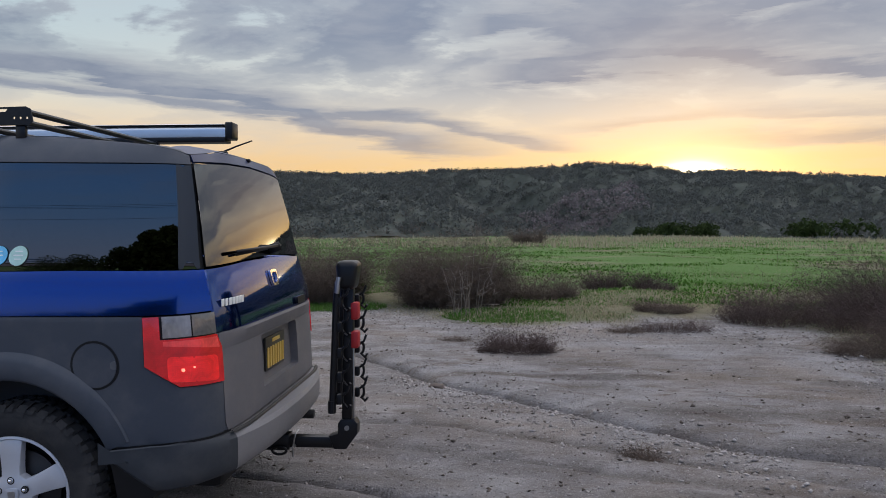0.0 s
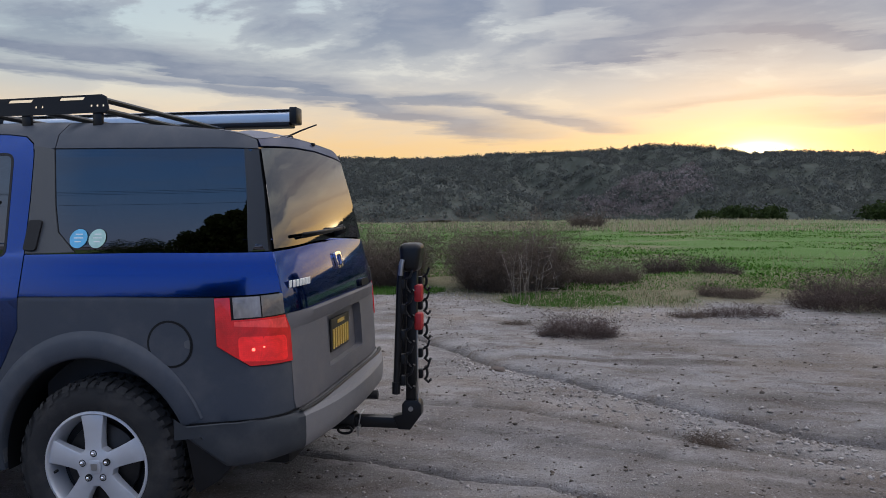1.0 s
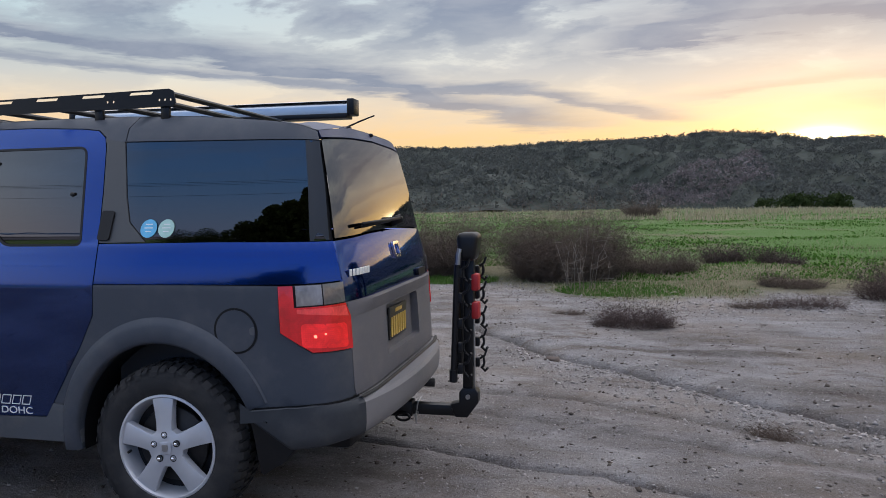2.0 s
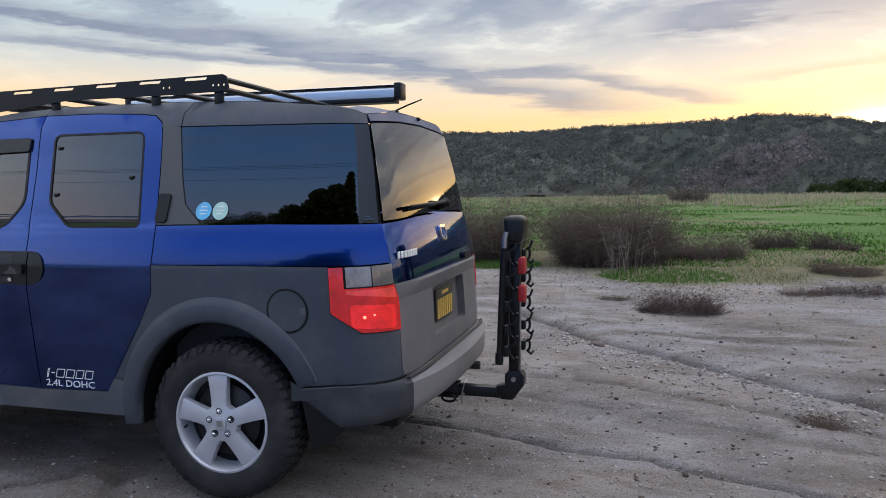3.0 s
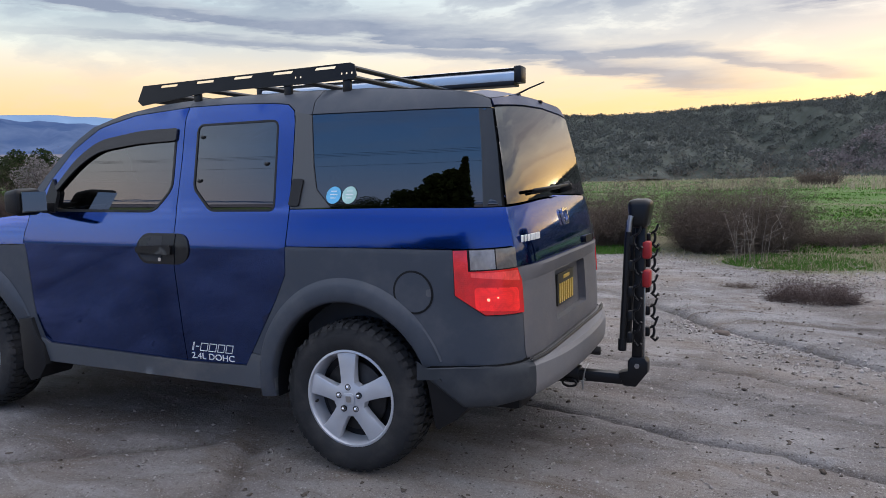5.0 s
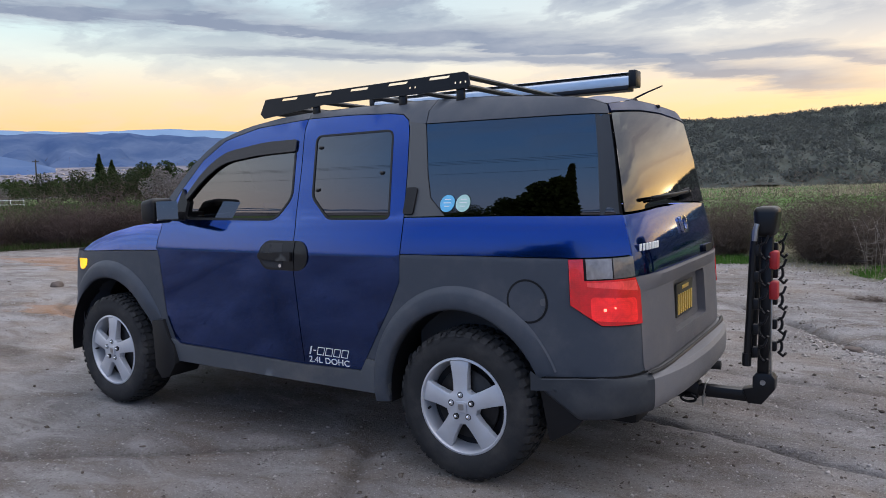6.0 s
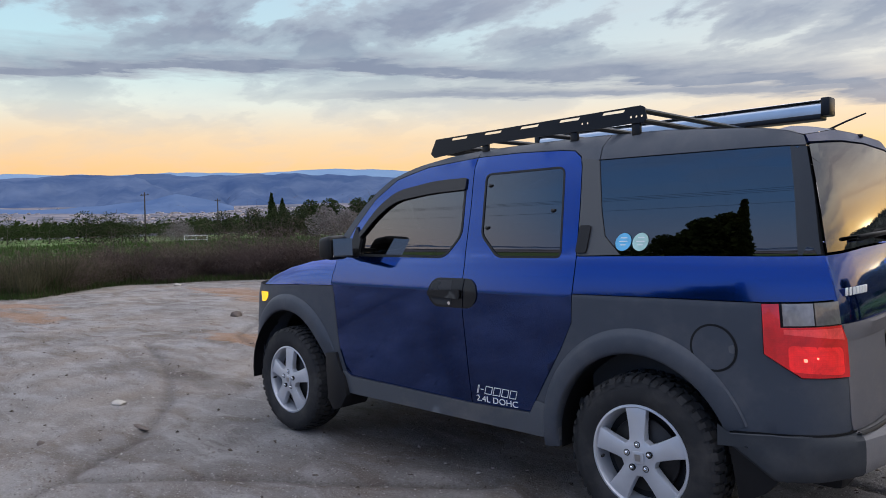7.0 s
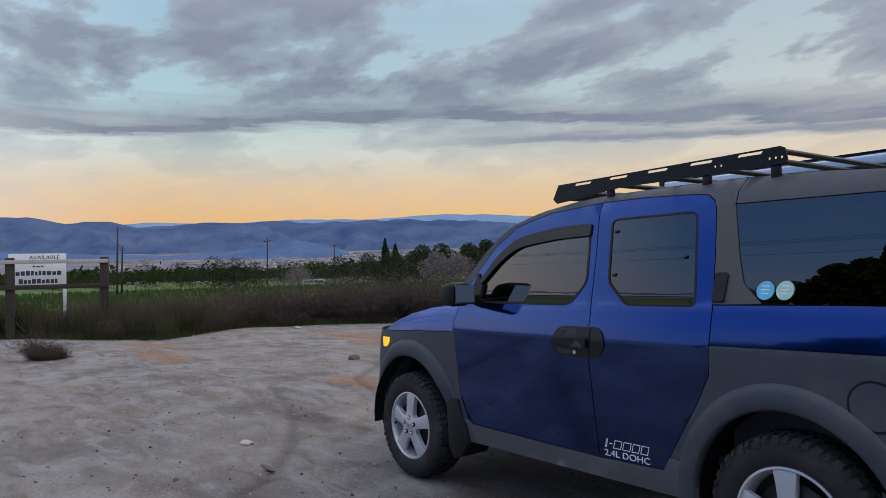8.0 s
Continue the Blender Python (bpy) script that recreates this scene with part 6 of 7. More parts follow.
shrub("dry_bush", "small tuft of dead weeds on the dirt", (2.72, .87), .10, .07, .06, 220, TWIG, .003)
shrub("dry_bush", "small tuft of dead weeds on the dirt", (1.40, 5.2), .22, .08, .06, 220, TWIG, .004)
shrub("dry_bush", "small tuft of dead weeds on the dirt", (3.6, 6.1), .30, .12, .09, 260, TWIG, .004)
shrub("dry_bush", "small dark weed bush at the edge of the lot", (-13.5, -1.35), .42, .36, .42, 800, TWIG_DARK, .008)
shrub("dry_bush", "small reddish bush far across the field", (5.6, 66), 2.0, 1.4, 1.3, 700, TWIG, .05)
shrub("stalks", "pale dead stalks standing before the dry bush", (1.55, 7.5), .50, .15, 1.75, 22, TWIG_PALE, .010, .12, sub=6)
for k, a in enumerate((-70.0, -67.5, -65.3, -63.0, -60.8, -58.5, -56.0, -53.5, -51.0, -48.0, -44.5, -41.0, -37.0, -32.5, -28.0, -24.0)):
    x, y = out_at(a, float(lot_edge(a)) + 1.2 + .5 * math.sin(k * 2.3))
    h = 1.06 + .26 * math.sin(k * 2.9) - (.35 if k == 0 else 0) - (.2 if k in (2, 3) else 0)
    shrub("dry_bush", "tall brown weed thicket beside the dirt lot", (float(x), float(y)), 1.05 + .2 * math.sin(k), .9, h, 1500, TWIG_DARK if k % 3 else TWIG, .012)
for a, d, h in ((-78.5, 2.4, .85), (-74.5, 2.8, 1.0), (-72.0, 1.2, .75), (-76.3, .9, .70), (-81.5, 1.0, .40)):
    x, y = out_at(a, float(lot_edge(a)) + d)
    shrub("dry_bush", "reddish brown weeds near the fence", (float(x), float(y)), 1.1, .7, h, 1100, TWIG, .009)

# ---- loose stones ----
STONE = surface("pale_stone", (.36, .33, .29), 0.85, 0.0, 0.3, 12.0, 0.25, 90.0, 0.0, 0.6)
STONE_DARK = surface("dark_clod", (.11, .085, .07), 0.9, 0.0, 0.35, 14.0, 0.3, 90.0, 0.0, 0.6)


def stone(name, label, x, y, sx, sy, sz, mat, seed):
    bm = bmesh.new()
    bmesh.ops.create_icosphere(bm, subdivisions=3, radius=1.0)
    for v in bm.verts:
        k = 1 + .35 * noise.noise(v.co * 1.3 + Vector((seed, 0, 0))) + .14 * noise.noise(v.co * 3.5 + Vector((0, seed, 0)))
        v.co = Vector((v.co.x * sx * k, v.co.y * sy * k, v.co.z * sz * k))
    ob = part(name, bm, mat)
    ob.location = (x, y, float(on_ground(x, y)) + sz * .35)
    return tagged(ob, label, "rock")


stone("rock", "small brown rock lying on the dirt", -8.88, 2.38, .105, .08, .062, STONE_DARK, 3)
stone("rock", "flat pale stone on the dirt", -4.50, -1.24, .085, .05, .022, STONE, 8)
stone("rock", "small dark clod on the dirt", -3.78, -2.04, .05, .025, .018, STONE_DARK, 12)
stone("rock", "dark lump of turf on the dirt", 1.37, 2.66, .07, .045, .028, STONE_DARK, 17)
stone("rock", "pale stone at the edge of the weeds", -16.3, 5.0, .17, .07, .05, STONE, 21)
stone("rock", "flat brown clod on the dirt", -3.6, -1.45, .13, .02, .012, STONE_DARK, 23)


def gravel(n, place, lo, hi, mat, name, label):
    x, y = place(n)
    n = len(x)
    r = lo + (hi - lo) * rng.random(n) ** 3
    oct_v = np.array([(1, 0, 0), (-1, 0, 0), (0, 1, 0), (0, -1, 0), (0, 0, 1), (0, 0, -1)], float)
    oct_f = np.array([(0, 2, 4), (2, 1, 4), (1, 3, 4), (3, 0, 4), (2, 0, 5), (1, 2, 5), (3, 1, 5), (0, 3, 5)])
    a = rng.uniform(0, 6.283, n)
    v = oct_v[None] * rng.uniform(.6, 1.3, (n, 6, 1)) * r[:, None, None] * np.array([1.2, .9, .6])
    v = v + rng.normal(0, .25, v.shape) * r[:, None, None]
    c, s = np.cos(a)[:, None], np.sin(a)[:, None]
    v = np.stack([v[..., 0] * c - v[..., 1] * s, v[..., 0] * s + v[..., 1] * c, v[..., 2]], -1)
    v = v + np.stack([x, y, on_ground(x, y) + r * .2], 1)[:, None]
    f = oct_f[None] + (np.arange(n) * 6)[:, None, None]
    return tagged(new(name, fast_mesh(name, v.reshape(-1, 3), f.reshape(-1, 3), mat)), label, "gravel", kind="stuff")


def lot(n):
    a = rng.uniform(-90, 45, n)
    return out_at(a, 1.5 + (lot_edge(a) - 1.2) * rng.random(n) ** .7)


def wash(n):
    t = rng.random(n)
    x = .9 + 2.6 * t
    y = np.interp(x, [p[0] for p in RUT], [p[1] for p in RUT]) + rng.normal(-.36, .34, n)
    return x, y


GRIT = plants("mixed_gravel", (.13, .11, .095), (.50, .46, .43), 3.0, 0.0)
gravel(34000, lot, .002, .013, GRIT, "gravel", "loose gravel strewn over the dirt")
CLODS = plants("dark_clods", (.055, .045, .038), (.16, .135, .115), 3.0, 0.0)
gravel(9000, lot, .003, .017, CLODS, "dirt_clods", "dark crumbs of earth and twig litter on the dirt")
gravel(1900, wash, .003, .022, GRIT, "gravel", "stones washed together along the rut")
gravel(3000, lambda n: (lambda a: out_at(a, lot_edge(a) + rng.normal(-.5, .6, n)))(rng.uniform(-16, 40, n)), .004, .03, GRIT, "gravel", "pale stones along the edge of the grass")

# ---- the hill under the sunset ----
RIDGE_AZ = (-42, -34, -26, -20, -13.5, -10, -6.4, -2.9, 1.6, 5.9, 8.1, 11, 13.5, 15.3, 16.6, 18.3, 22, 25.5, 28, 36, 50, 70, 95, 120)
RIDGE_EL = (2.0, 3.2, 4.0, 4.35, 4.3, 4.2, 4.3, 4.55, 4.58, 4.8, 5.02, 4.92, 4.55, 4.08, 4.25, 4.1, 3.85, 3.6, 3.3, 3.0, 3.6, 4.2, 3.2, 2.0)
HILL_R = 330.0


def hill_z(az, r):
    top = HILL_R * np.tan(np.radians(np.interp(az, RIDGE_AZ, RIDGE_EL))) + 1.3
    foot = 118 + 14 * np.sin(az * .21)
    t = np.clip((r - foot) / (HILL_R - foot), 0, 1)
    x, y = r * np.sin(np.radians(az)), r * np.cos(np.radians(az))
    spur = fractal(az * .16 + r * .006, r * .012 + az * .03, 5, 4, .55)
    lift = (t ** 1.25 * .82 + .18 * t) * top
    lift = lift + np.minimum(spur, .26) * 21.0 * np.sin(np.pi * t) ** 1.0
    past = np.clip((r - HILL_R) / 160, 0, 1)
    return lift * (1 - past * .7) + .5 * fractal(x * .12, y * .12, 15) * np.minimum(1, t * 4) * np.minimum(1, np.abs(1 - t) * 8 + .15) - 1.2 * np.clip(1 - t * 10, 0, 1)


def hill_material():
    m, n = material("brushy_hillside")
    where = n.add("ShaderNodeTexCoord").outputs["Object"]
    a = n.noise(where, 0.045, 6.0, 0.6, 0.4)
    b = n.noise(where, 0.5, 4.0, 0.65)
    col = n.ramp(a, [(0.35, (.046, .055, .048)), (0.52, (.066, .076, .066)), (0.70, (.096, .100, .090))])
    col = n.mix(n.ramp(b, [(0.40, 0.75), (0.58, 0.0)]), col, (.042, .046, .036))
    p = n.add("ShaderNodeBsdfPrincipled", {"Base Color": col, "Roughness": 0.95, "Specular IOR Level": 0.1})
    n.add("ShaderNodeOutputMaterial", {0: p.outputs[0]})
    return m


AZ, RR = np.linspace(-42, 120, 330), np.concatenate([np.linspace(112, 330, 80), np.linspace(338, 520, 14)])
A2, R2 = np.meshgrid(AZ, RR)
V = np.stack([R2 * np.sin(np.radians(A2)), R2 * np.cos(np.radians(A2)), hill_z(A2, R2)], -1).reshape(-1, 3)
na = len(AZ)
I = (np.arange(len(RR) - 1)[:, None] * na + np.arange(na - 1)[None]).ravel()
hill = new("hill", fast_mesh("hill", V, np.stack([I, I + 1, I + na + 1, I + na], 1), hill_material()))
hill.data.polygons.foreach_set("use_smooth", np.ones(len(hill.data.polygons), bool))
tagged(hill, "dark brush-covered hill under the sunset", "hill", kind="structure")


def clumps(name, label, category, pos, size, mat, per=40, flat=.8, leaf=.22):
    """Bushes as clouds of small leaf tufts, all in one mesh."""
    n = len(pos)
    m = n * per
    own = np.repeat(np.arange(n), per)
    d = rng.normal(0, 1, (m, 3))
    d /= np.linalg.norm(d, axis=1)[:, None]
    d[:, 2] = np.abs(d[:, 2]) * flat * 1.3
    rad = rng.uniform(.45, 1.0, m) ** .5
    lump = 1 + .35 * np.sin(d[:, 0] * 5 + own) * np.cos(d[:, 1] * 4 + own * 2.1)
    c = pos[own] + d * (rad * lump * size[own])[:, None]
    s = (size[own] * leaf * rng.uniform(.5, 1.2, m))[:, None]
    u = rng.normal(0, 1, (m, 3))
    u /= np.linalg.norm(u, axis=1)[:, None]
    w = np.cross(u, rng.normal(0, 1, (m, 3)))
    w /= np.linalg.norm(w, axis=1)[:, None] + 1e-9
    q = np.stack([c - u * s, c + w * s * .8, c + u * s, c - w * s * .6], 1)
    ob = new(name, fast_mesh(name, q.reshape(-1, 3), np.arange(m * 4).reshape(m, 4), mat))
    return tagged(ob, label, category, kind="stuff")


def on_hill(n, a0, a1, r0, r1):
    az, r = rng.uniform(a0, a1, n), np.sqrt(rng.uniform(r0 ** 2, r1 ** 2, n))
    return np.stack([r * np.sin(np.radians(az)), r * np.cos(np.radians(az)), hill_z(az, r)], 1)


p = on_hill(9500, -26, 36, 113, 345)
keep = fractal(p[:, 0] * .03, p[:, 1] * .03, 33) > -.55
clumps("hill_brush", "dense grey-green brush over the hillside", "brush", p[keep], rng.uniform(.7, 1.9, keep.sum()), CHAPARRAL)
p = on_hill(700, -24, 32, 322, 336)
clumps("ridge_brush", "low trees and brush along the ridge", "brush", p, rng.uniform(.6, 1.9, len(p)), CHAPARRAL)
p = on_hill(900, 3, 13, 150, 230)
clumps("bare_brush", "grey leafless brush low on the hill", "brush", p, rng.uniform(.9, 1.8, len(p)), CHAPARRAL_GREY)
p = on_hill(900, 30, 110, 125, 340)
clumps("hill_brush", "dense brush over the far hillside", "brush", p, rng.uniform(1.2, 3.0, len(p)), CHAPARRAL)
for az, r, s in ((15.6, 116, 3.0), (17.6, 114, 2.4), (24.6, 112, 3.0), (27.0, 118, 2.6), (13.0, 122, 1.8), (-15, 128, 1.8), (-11.5, 126, 1.6)):
    q = np.array([[r * math.sin(radians(az)) + rng.normal(0, s * .5), r * math.cos(radians(az)) + rng.normal(0, 1), .3] for k in range(5)])
    b = clumps("scrub_bush", "rounded dark green bush at the foot of the hill", "bush", q, rng.uniform(.5, .8, 5) * s, LEAF, 160, .8, .16)
    b["kind"] = ""

# ---- valley, distant mountains ----
EYE_AT = Vector((1.5, -3.6, 0.0))


def polar(az, r, z=0.0):
    return Vector((EYE_AT.x + r * math.sin(radians(az)), EYE_AT.y + r * math.cos(radians(az)), z))


# air haze is put into the base colour, which also glows faintly
def hazed_material(name, low, high, glow, scale):
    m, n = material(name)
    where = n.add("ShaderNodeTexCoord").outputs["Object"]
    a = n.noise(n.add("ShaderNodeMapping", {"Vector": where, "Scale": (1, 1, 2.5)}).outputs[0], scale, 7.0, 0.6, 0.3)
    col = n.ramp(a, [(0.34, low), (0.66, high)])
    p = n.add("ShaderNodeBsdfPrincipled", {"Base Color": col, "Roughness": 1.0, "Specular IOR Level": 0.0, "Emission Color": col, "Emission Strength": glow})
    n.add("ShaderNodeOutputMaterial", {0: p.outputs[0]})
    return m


def range_of(name, label, az0, az1, r, els, seed, rugged, mat, depth, base_el=.4):
    """A mountain range: crest by azimuth and elevation, with spurs running down to its foot."""
    az = np.linspace(az0, az1, 260)
    crest = np.interp(az, [e[0] for e in els], [e[1] for e in els]) + rugged * fractal(az * .45, az * 0 + seed, seed, 5, .55)
    base_el = np.minimum(base_el, crest[None] - .1)
    t = np.linspace(0, 1, 26)
    A, T = np.meshgrid(az, t)
    R = r - depth * (1 - T)
    spur = fractal(A * .7 + T * .8, T * 2.5, seed + 4, 5, .62) * np.sin(np.pi * T) * .9
    E = base_el + (crest[None] - base_el) * (T ** 1.2) + spur * (crest[None] - base_el) * .5
    V = np.stack([EYE_AT.x + R * np.sin(np.radians(A)), EYE_AT.y + R * np.cos(np.radians(A)), 1.36 + R * np.tan(np.radians(E))], -1).reshape(-1, 3)
    n = len(az)
    I = (np.arange(len(t) - 1)[:, None] * n + np.arange(n - 1)[None]).ravel()
    ob = new(name, fast_mesh(name, V, np.stack([I, I + 1, I + n + 1, I + n], 1), mat))
    ob.data.polygons.foreach_set("use_smooth", np.ones(len(ob.data.polygons), bool))
    return tagged(ob, label, "mountains", kind="structure")


# blue and pale by painted haze, more so with distance
FAR_BLUE = hazed_material("far_blue_range", (.130, .210, .33), (.17, .25, .37), 0.28, .0015)
MID_BLUE = hazed_material("blue_range", (.042, .072, .150), (.088, .122, .205), 0.20, .004)
LOW_BLUE = hazed_material("low_blue_hills", (.06, .10, .20), (.095, .14, .24), 0.2, .004)
VALLEY = hazed_material("valley_floor", (.085, .095, .125), (.24, .22, .24), 0.12, .012)
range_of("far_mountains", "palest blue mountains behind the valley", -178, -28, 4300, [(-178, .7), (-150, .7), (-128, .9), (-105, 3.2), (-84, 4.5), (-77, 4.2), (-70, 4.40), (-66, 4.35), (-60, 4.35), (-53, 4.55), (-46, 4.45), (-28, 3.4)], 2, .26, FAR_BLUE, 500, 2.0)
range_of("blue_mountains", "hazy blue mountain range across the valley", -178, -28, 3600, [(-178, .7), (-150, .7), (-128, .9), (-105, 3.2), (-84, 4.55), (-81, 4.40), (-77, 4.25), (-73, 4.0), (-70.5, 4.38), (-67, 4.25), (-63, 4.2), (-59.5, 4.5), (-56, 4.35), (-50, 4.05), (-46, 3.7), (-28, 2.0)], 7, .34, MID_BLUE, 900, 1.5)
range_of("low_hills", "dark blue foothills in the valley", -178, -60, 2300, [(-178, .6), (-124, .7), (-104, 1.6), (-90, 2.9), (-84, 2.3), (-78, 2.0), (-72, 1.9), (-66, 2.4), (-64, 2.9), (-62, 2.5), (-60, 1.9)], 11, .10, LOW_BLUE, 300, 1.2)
az = np.linspace(-178, -28, 120)
rr = np.linspace(420, 2600, 30)
A, R = np.meshgrid(az, rr)
Zv = 1.36 + R * np.tan(np.radians(-.15 + np.interp(A, (-178, -126, -100), (.5, .5, 2.15)) * (R - 420) / 2180 + .12 * fractal(A * .4, R * .004, 3)))
V = np.stack([EYE_AT.x + R * np.sin(np.radians(A)), EYE_AT.y + R * np.cos(np.radians(A)), Zv], -1).reshape(-1, 3)
I = (np.arange(29)[:, None] * 120 + np.arange(119)[None]).ravel()
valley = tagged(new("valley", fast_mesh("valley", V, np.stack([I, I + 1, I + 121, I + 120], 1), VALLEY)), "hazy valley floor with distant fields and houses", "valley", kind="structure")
# far houses, each a few pixels
WALLS = plants("far_house_walls", (.20, .19, .20), (.50, .46, .45), .01, 0.0)
n = 520
az, r = rng.uniform(-88, -46, n), rng.uniform(1100, 2500, n)
az = np.where(rng.random(n) < .6, rng.normal(-60, 7, n), az)
z = 1.36 + r * np.tan(np.radians(-.15 + 2.15 * (r - 420) / 2180 + .12 * fractal(az * .4, r * .004, 3)))
c = np.stack([EYE_AT.x + r * np.sin(np.radians(az)), EYE_AT.y + r * np.cos(np.radians(az)), z + 1.5], 1)
cube_v = np.array([(x, y, zz) for x in (-1, 1) for y in (-1, 1) for zz in (-1, 1)], float)
cube_f = np.array([(0, 1, 3, 2), (4, 6, 7, 5), (0, 4, 5, 1), (2, 3, 7, 6), (1, 5, 7, 3), (0, 2, 6, 4)])
dim = np.stack([rng.uniform(2, 8, n), rng.uniform(2, 6, n), rng.uniform(.8, 2.0, n)], 1)
V = (c[:, None] + cube_v[None] * dim[:, None]).reshape(-1, 3)
F = (cube_f[None] + (np.arange(n) * 8)[:, None, None]).reshape(-1, 4)
tagged(new("far_houses", fast_mesh("far_houses", V, F, WALLS)), "pale houses scattered over the far valley", "houses", kind="stuff")

# ---- trees beyond the field ----
BARK = surface("grey_bark", (.10, .08, .065), 0.9, 0.0, 0.3, 3.0, 0.2, 30.0, 0.0, 0.5)


def tree(name, label, at, h, spread, mat, dense=900, low=.25, pointed=False, leaf=.10):
    root = thing(name, label, "tree", at)
    bm = bmesh.new()
    add_tube(bm, [(0, 0, -.3), (.04 * h, 0, h * .3), (0, .03 * h, h * .75)], h * .03, 8, True, h * .008)
    tips = []
    for k in range(9):
        a, z = 2.4 * k, h * (low + .05 + .065 * k)
        ln = spread * (.8 if not pointed else .8 * (1 - z / h))
        e = Vector((math.cos(a) * ln, math.sin(a) * ln, z + h * .10))
        add_tube(bm, [(0, 0, z), e * .5 + Vector((0, 0, z * .5)), e], h * .012, 5, True, h * .003)
        tips.append(e)
    part("trunk", bm, BARK, root)
    m = dense
    u = rng.random(m)
    a = rng.uniform(0, 6.283, m)
    if pointed:
        z = h * (low + (1 - low) * u)
        rad = spread * (1 - u) ** .8 * np.sqrt(rng.random(m)) * (1 + .3 * np.sin(a * 3 + z))
    else:
        ph = np.arccos(1 - 1.7 * rng.random(m))
        k = rng.integers(0, 9, m)
        t = np.array([tuple(v) for v in tips])[k]
        rr2 = rng.random(m) ** .4 * spread * .55
        ca = rng.normal(0, 1, (m, 3))
        ca /= np.linalg.norm(ca, axis=1)[:, None]
        pts = t * np.array([.8, .8, 1]) + ca * rr2[:, None] * np.array([1, 1, .75])
        top = rng.random(m) < .35
        pts[top] = np.array([0, 0, h * .78]) + ca[top] * (rr2[top] * 1.1)[:, None]
        x, y, z = pts.T
    if pointed:
        x, y = rad * np.cos(a), rad * np.sin(a)
    c = np.stack([x, y, z], 1)
    s = (leaf * h * rng.uniform(.4, 1.0, m))[:, None] * .5
    p1 = rng.normal(0, 1, (m, 3))
    p1 /= np.linalg.norm(p1, axis=1)[:, None]
    p2 = np.cross(p1, rng.normal(0, 1, (m, 3)))
    p2 /= np.linalg.norm(p2, axis=1)[:, None] + 1e-9
    q = np.stack([c - p1 * s, c + p2 * s * .7, c + p1 * s, c - p2 * s * .7], 1)
    crown = new("crown", fast_mesh("crown", q.reshape(-1, 3), np.arange(m * 4).reshape(m, 4), mat))
    crown.parent = root
    return root


LEAF_GREEN = plants("mid_green_leaves", (.022, .030, .016), (.060, .074, .034), 0.4)
for az, r, h, sp, mat, kind in (
    (-57.2, 150, 9.0, 1.7, LEAF, "conifer"), (-56.4, 152, 8.0, 1.6, LEAF, "conifer"), (-54.3, 145, 7.2, 3.2, LEAF, "tree"), (-52.8, 150, 7.4, 3.4, LEAF, "tree"),
    (-58.6, 120, 4.6, 3.0, LEAF_GREEN, "tree"), (-56.6, 118, 4.8, 3.2, LEAF_GREEN, "tree"), (-55.0, 120, 4.8, 3.0, LEAF_GREEN, "tree"), (-50.6, 145, 7.4, 3.2, LEAF, "tree"),
    (-49.2, 150, 8.4, 3.0, LEAF, "tree"), (-47.6, 145, 7.8, 3.4, LEAF, "tree"), (-45.5, 148, 7.4, 3.4, LEAF, "tree"), (-70.2, 120, 4.2, 3.4, LEAF_GREEN, "tree"), (-68.6, 122, 4.0, 3.4, LEAF_GREEN, "tree"),
    (-67.2, 126, 3.6, 3.0, LEAF_GREEN, "tree"), (-72.5, 170, 4.4, 4.2, LEAF, "tree"), (-75.0, 175, 4.4, 4.6, LEAF, "tree"), (-65.0, 170, 4.0, 4.0, LEAF, "tree"), (-62.6, 165, 4.2, 4.0, LEAF_GREEN, "tree"),
    (-60.8, 140, 4.6, 3.4, LEAF_GREEN, "tree"), (-78.0, 180, 3.8, 4.0, LEAF, "tree"), (-81.0, 185, 3.2, 4.0, LEAF, "tree"), (-43.0, 150, 7.0, 3.6, LEAF, "tree"), (-64.0, 140, 3.4, 2.8, CHAPARRAL_GREY, "tree"), (-53.2, 112, 4.4, 2.8, CHAPARRAL_GREY, "tree"), (-51.5, 114, 4.2, 2.6, CHAPARRAL_GREY, "tree")):
    pt = polar(az, r, -.2)
    tree("conifer" if kind == "conifer" else "tree", "tall dark conifer beyond the field" if kind == "conifer" else ("leafless grey tree beyond the field" if mat is CHAPARRAL_GREY else "dark leafy tree beyond the field"), pt, h, sp, mat, 3000, .02, kind == "conifer", .075)
n = 620
az, r = rng.uniform(-92, -42, n), rng.uniform(190, 420, n)
pos = np.stack([EYE_AT.x + r * np.sin(np.radians(az)), EYE_AT.y + r * np.cos(np.radians(az)), r * .006], 1)
clumps("far_trees", "low dark trees along the near edge of the valley", "trees", pos, rng.uniform(1.8, 4.6, n), LEAF, 70, .7, .19)

# trees that stand behind the camera and show in the glass
for x, y, h, sp, pointed in ((-24.1, -55.0, 6.8, 2.4, False), (-22.7, -56.5, 8.2, 2.0, False), (-27.3, -54.5, 3.9, 1.9, False), (-21.0, -56.0, 9.4, 1.3, True), (-25.7, -57.0, 5.4, 2.2, False), (-31.7, -56.0, 2.4, 2.2, False), (-35.7, -58.0, 2.0, 2.4, False)):
    tree("conifer" if pointed else "tree", "dark pointed conifer behind the lot" if pointed else "broad dark tree behind the lot", (x, y, -.1), h, sp, LEAF, 2600, .02, pointed, .11)

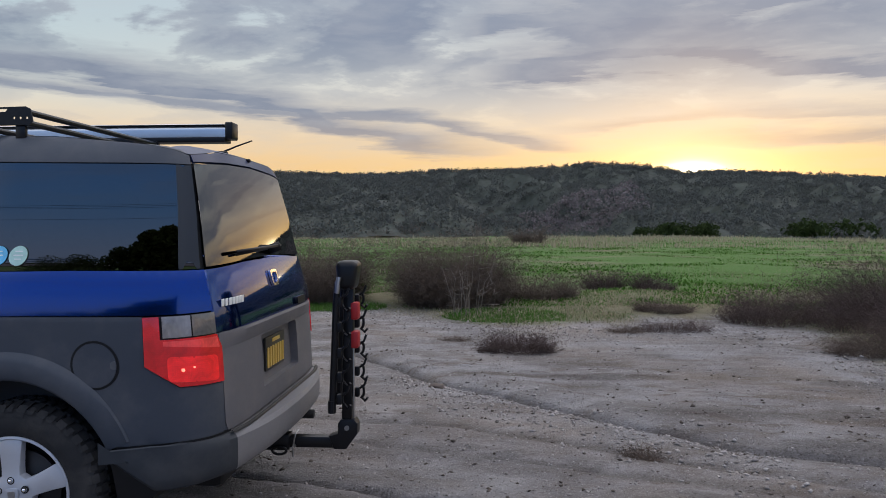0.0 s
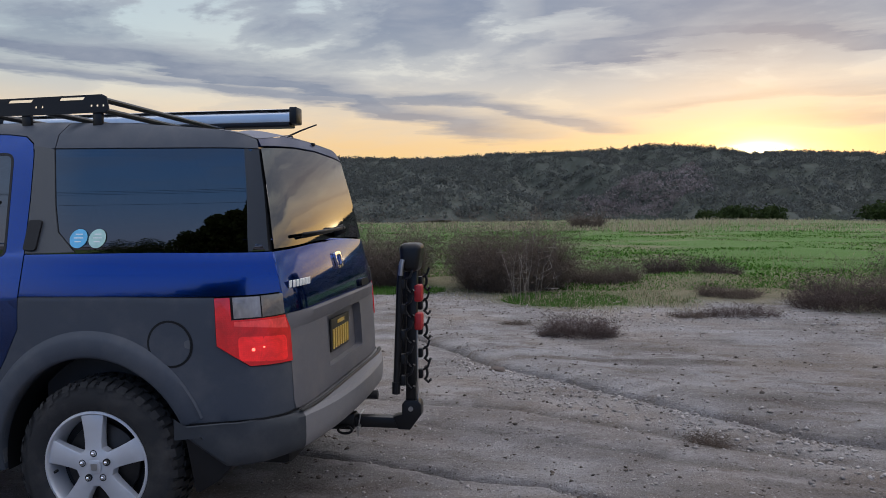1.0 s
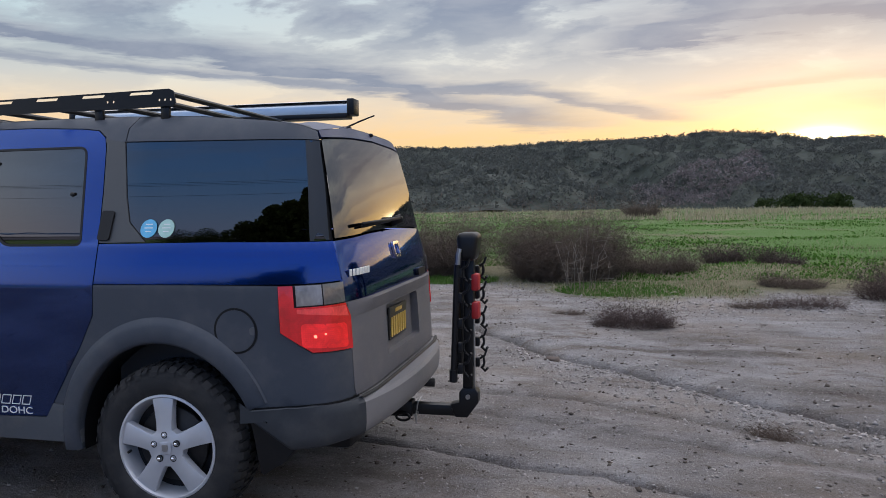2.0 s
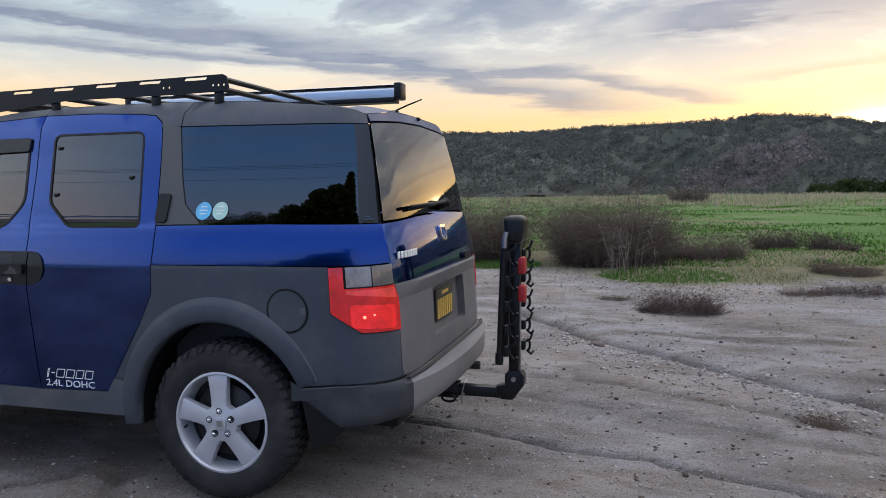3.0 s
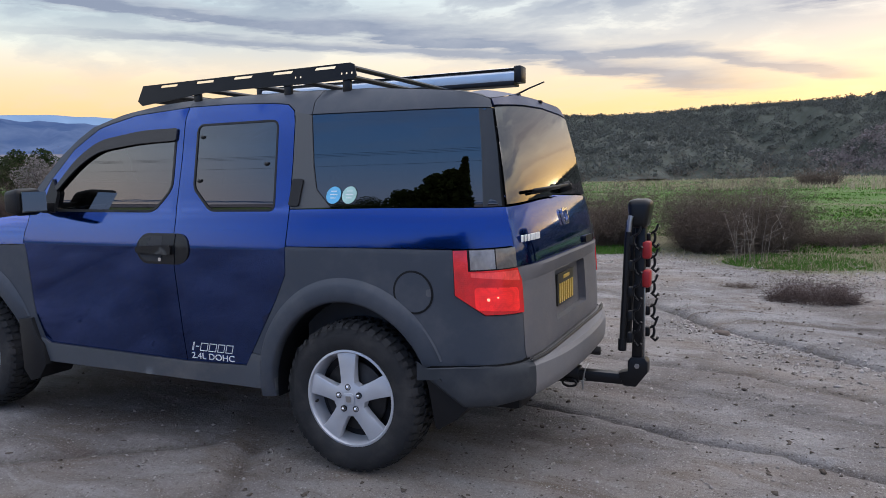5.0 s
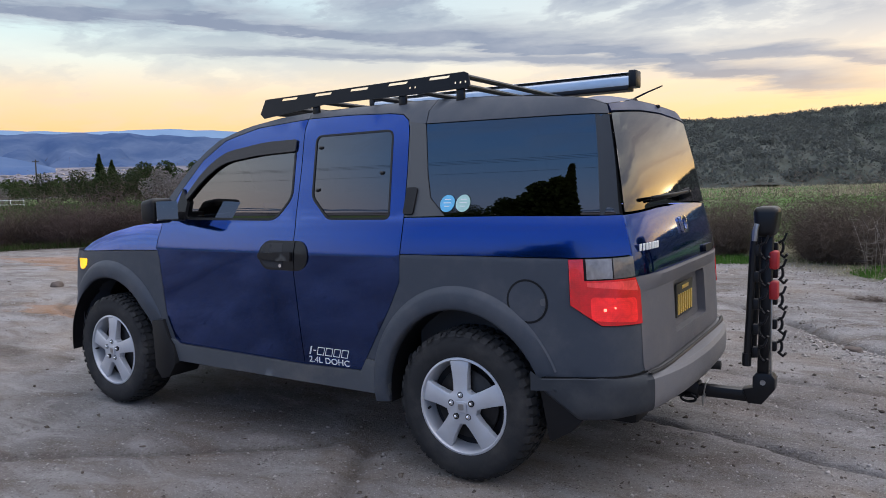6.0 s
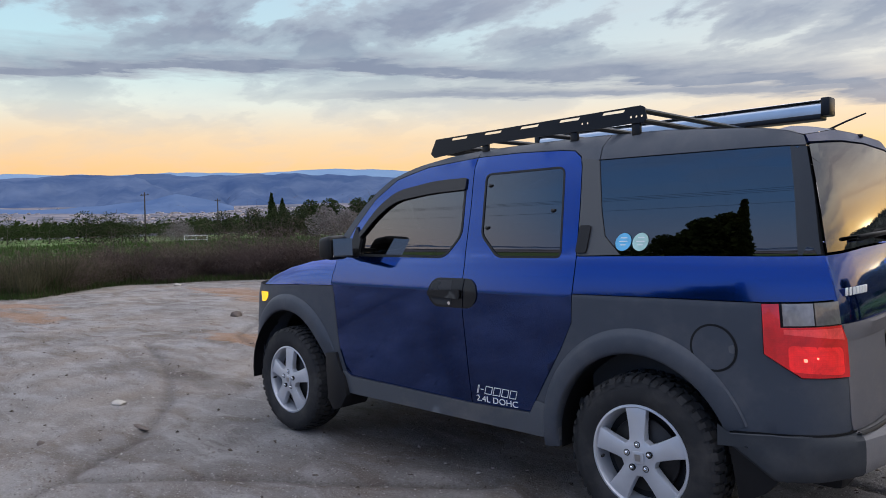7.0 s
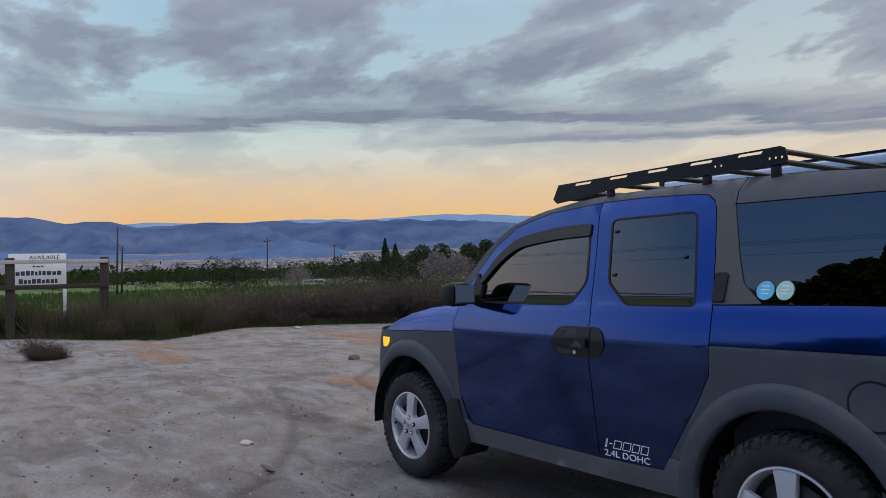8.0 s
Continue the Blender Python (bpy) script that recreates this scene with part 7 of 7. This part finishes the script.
# ---- power poles, fence and sign ----
WOOD_DARK = surface("weathered_dark_wood", (.034, .027, .022), 0.85, 0.0, 0.35, 6.0, 0.25, 60.0, 0.0, 0.5)
WOOD_PALE = surface("bleached_wood", (.42, .40, .37), 0.8, 0.0, 0.25, 6.0, 0.2, 60.0, 0.0, 0.4)
SIGN_WHITE = surface("white_sign_board", (.74, .75, .76), 0.5, 0.0, 0.08, 3.0, 0.05, 60.0)
INK = surface("dark_sign_ink", (.03, .035, .07), 0.6, 0.0, 0.1)
for az, r, h, arms in ((-76.9, 75, 6.8, False), (-76.6, 74, 4.9, False), (-66.3, 140, 9.0, True), (-61.2, 210, 10.8, True)):
    root = thing("power_pole", "dark wooden power pole with a crossarm beyond the field" if arms else "bare dark wooden pole beyond the field", "power pole", polar(az, r, -.2))
    part("pole", add_tube(bmesh.new(), [(0, 0, 0), (.06, .05, h * .5), (.12, .1, h)], .0008 * r + .05, 8, True, .0005 * r + .035), WOOD_DARK, root)
    if not arms:
        continue
    arm = part("crossarm", add_box(bmesh.new(), -.9, 1.1, .04, .16, h - .55, h - .42, .01, pose(0, 0, 0, 0, 0, 20)), WOOD_DARK, root)
    for k in (-.7, 0.9):
        part("insulator", add_tube(bmesh.new(), [(k, .1 + k * .3, h - .42), (k, .1 + k * .3, h - .25)], .05, 8), WOOD_DARK, arm)

# the line along the road behind the lot
line = thing("power_line", "power line on wooden poles along the road behind the lot", "power line", (-27, -33, 0))
for x in (-66, 12):
    part("pole", add_tube(bmesh.new(), [(x + 27, 0, -.3), (x + 27, 0, 8.6)], .15, 8, True, .11), WOOD_DARK, line)
    part("crossarm", add_box(bmesh.new(), x + 26.94, x + 27.06, -1.0, 1.0, 7.6, 7.75, .01), WOOD_DARK, line)
for y, z in ((-.9, 7.8), (0.0, 7.8), (.9, 7.8), (0.0, 6.6)):
    part("wire", add_tube(bmesh.new(), [(-39 + 78 * t, y, z - 4.4 * t * (1 - t)) for t in np.linspace(0, 1, 25)], .013, 5), TRIM, line)

FR = 21.5
fence = thing("fence", "low rail fence of dark posts at the edge of the weeds", "fence", polar(-80.5, FR, 0))
f0 = Vector(fence.location)
along = (polar(-77.8, FR) - polar(-83.6, FR)).normalized()
heading = math.degrees(math.atan2(along.y, along.x))
for a in (-77.8, -83.6, -89.6):
    q = polar(a, FR) - f0
    part("post", add_box(bmesh.new(), -.105, .105, -.10, .10, -.3, 2.06, .02, pose(q.x, q.y, 0, 0, 0, heading)), WOOD_DARK, fence, "thick dark wooden post")
off = Vector((-along.y, along.x, 0)) * -.15
if (f0 + off - EYE_AT).length > (f0 - EYE_AT).length:
    off = -off
part("top_rail", add_box(bmesh.new(), -3.7, 1.10, -.025, .025, 1.905, 2.005, .006, pose(off.x, off.y, 0, 0, 0, heading)), WOOD_PALE, fence, "bleached top rail")
part("lower_rail", add_box(bmesh.new(), -3.7, 1.10, -.025, .025, 1.245, 1.365, .006, pose(off.x, off.y, 0, 0, 0, heading)), WOOD_DARK, fence)

sign_at = polar(-81.95, 22.6)
sign = thing("sale_sign", "white real-estate sign on a post behind the fence", "sign", sign_at)
sign.rotation_euler = (0, 0, radians(heading))
part("board", add_box(bmesh.new(), -.69, .69, -.015, .015, 1.36, 2.21, .004), SIGN_WHITE, sign)
part("post", add_box(bmesh.new(), .60, .69, .02, .11, -.3, 2.15, .006), SIGN_WHITE, sign, "white sign post")
part("post", add_box(bmesh.new(), -.66, -.57, .02, .11, -.3, 2.15, .006), SIGN_WHITE, sign, "white sign post")
cu = bpy.data.curves.new("sign_words", "FONT")
cu.body, cu.size, cu.align_x, cu.extrude = "AVAILABLE", .150, "CENTER", .003
tmp = new("sign_words", cu)
me = bpy.data.meshes.new_from_object(tmp.evaluated_get(bpy.context.evaluated_depsgraph_get()))
bpy.data.objects.remove(tmp)
me.materials.append(INK)
words = new("sign_words", me)
words.parent = sign
words.matrix_local = pose(.165, -.018, 2.055, 90, 0, 0)
for z, h2, x0, x1 in ((1.84, .05, -.12, .17), (1.62, .13, -.52, .58), (1.40, .13, -.45, .47)):
    x = x0
    while x < x1:
        w = float(rng.uniform(.05, .11))
        part("sign_bar", add_box(bmesh.new(), x, min(x + w, x1), -.021, -.015, z, z + h2 * float(rng.uniform(.75, 1.0)), .002, seg=1), INK, sign)
        x += w + .025
# white pipe gate and marker far across the field
gate_far = thing("field_gate", "small white pipe gate across the field", "gate", polar(-62.8, 105, 0))
for z in (.4, .95):
    part("rail", add_tube(bmesh.new(), [(-1.3, -1.05, z), (1.2, 1.05, z)], .035, 6), SIGN_WHITE, gate_far)
for k in (-1, 0, .95):
    part("upright", add_tube(bmesh.new(), [(1.25 * k, 1.05 * k, -.2), (1.25 * k, 1.05 * k, 1.0)], .035, 6), SIGN_WHITE, gate_far)
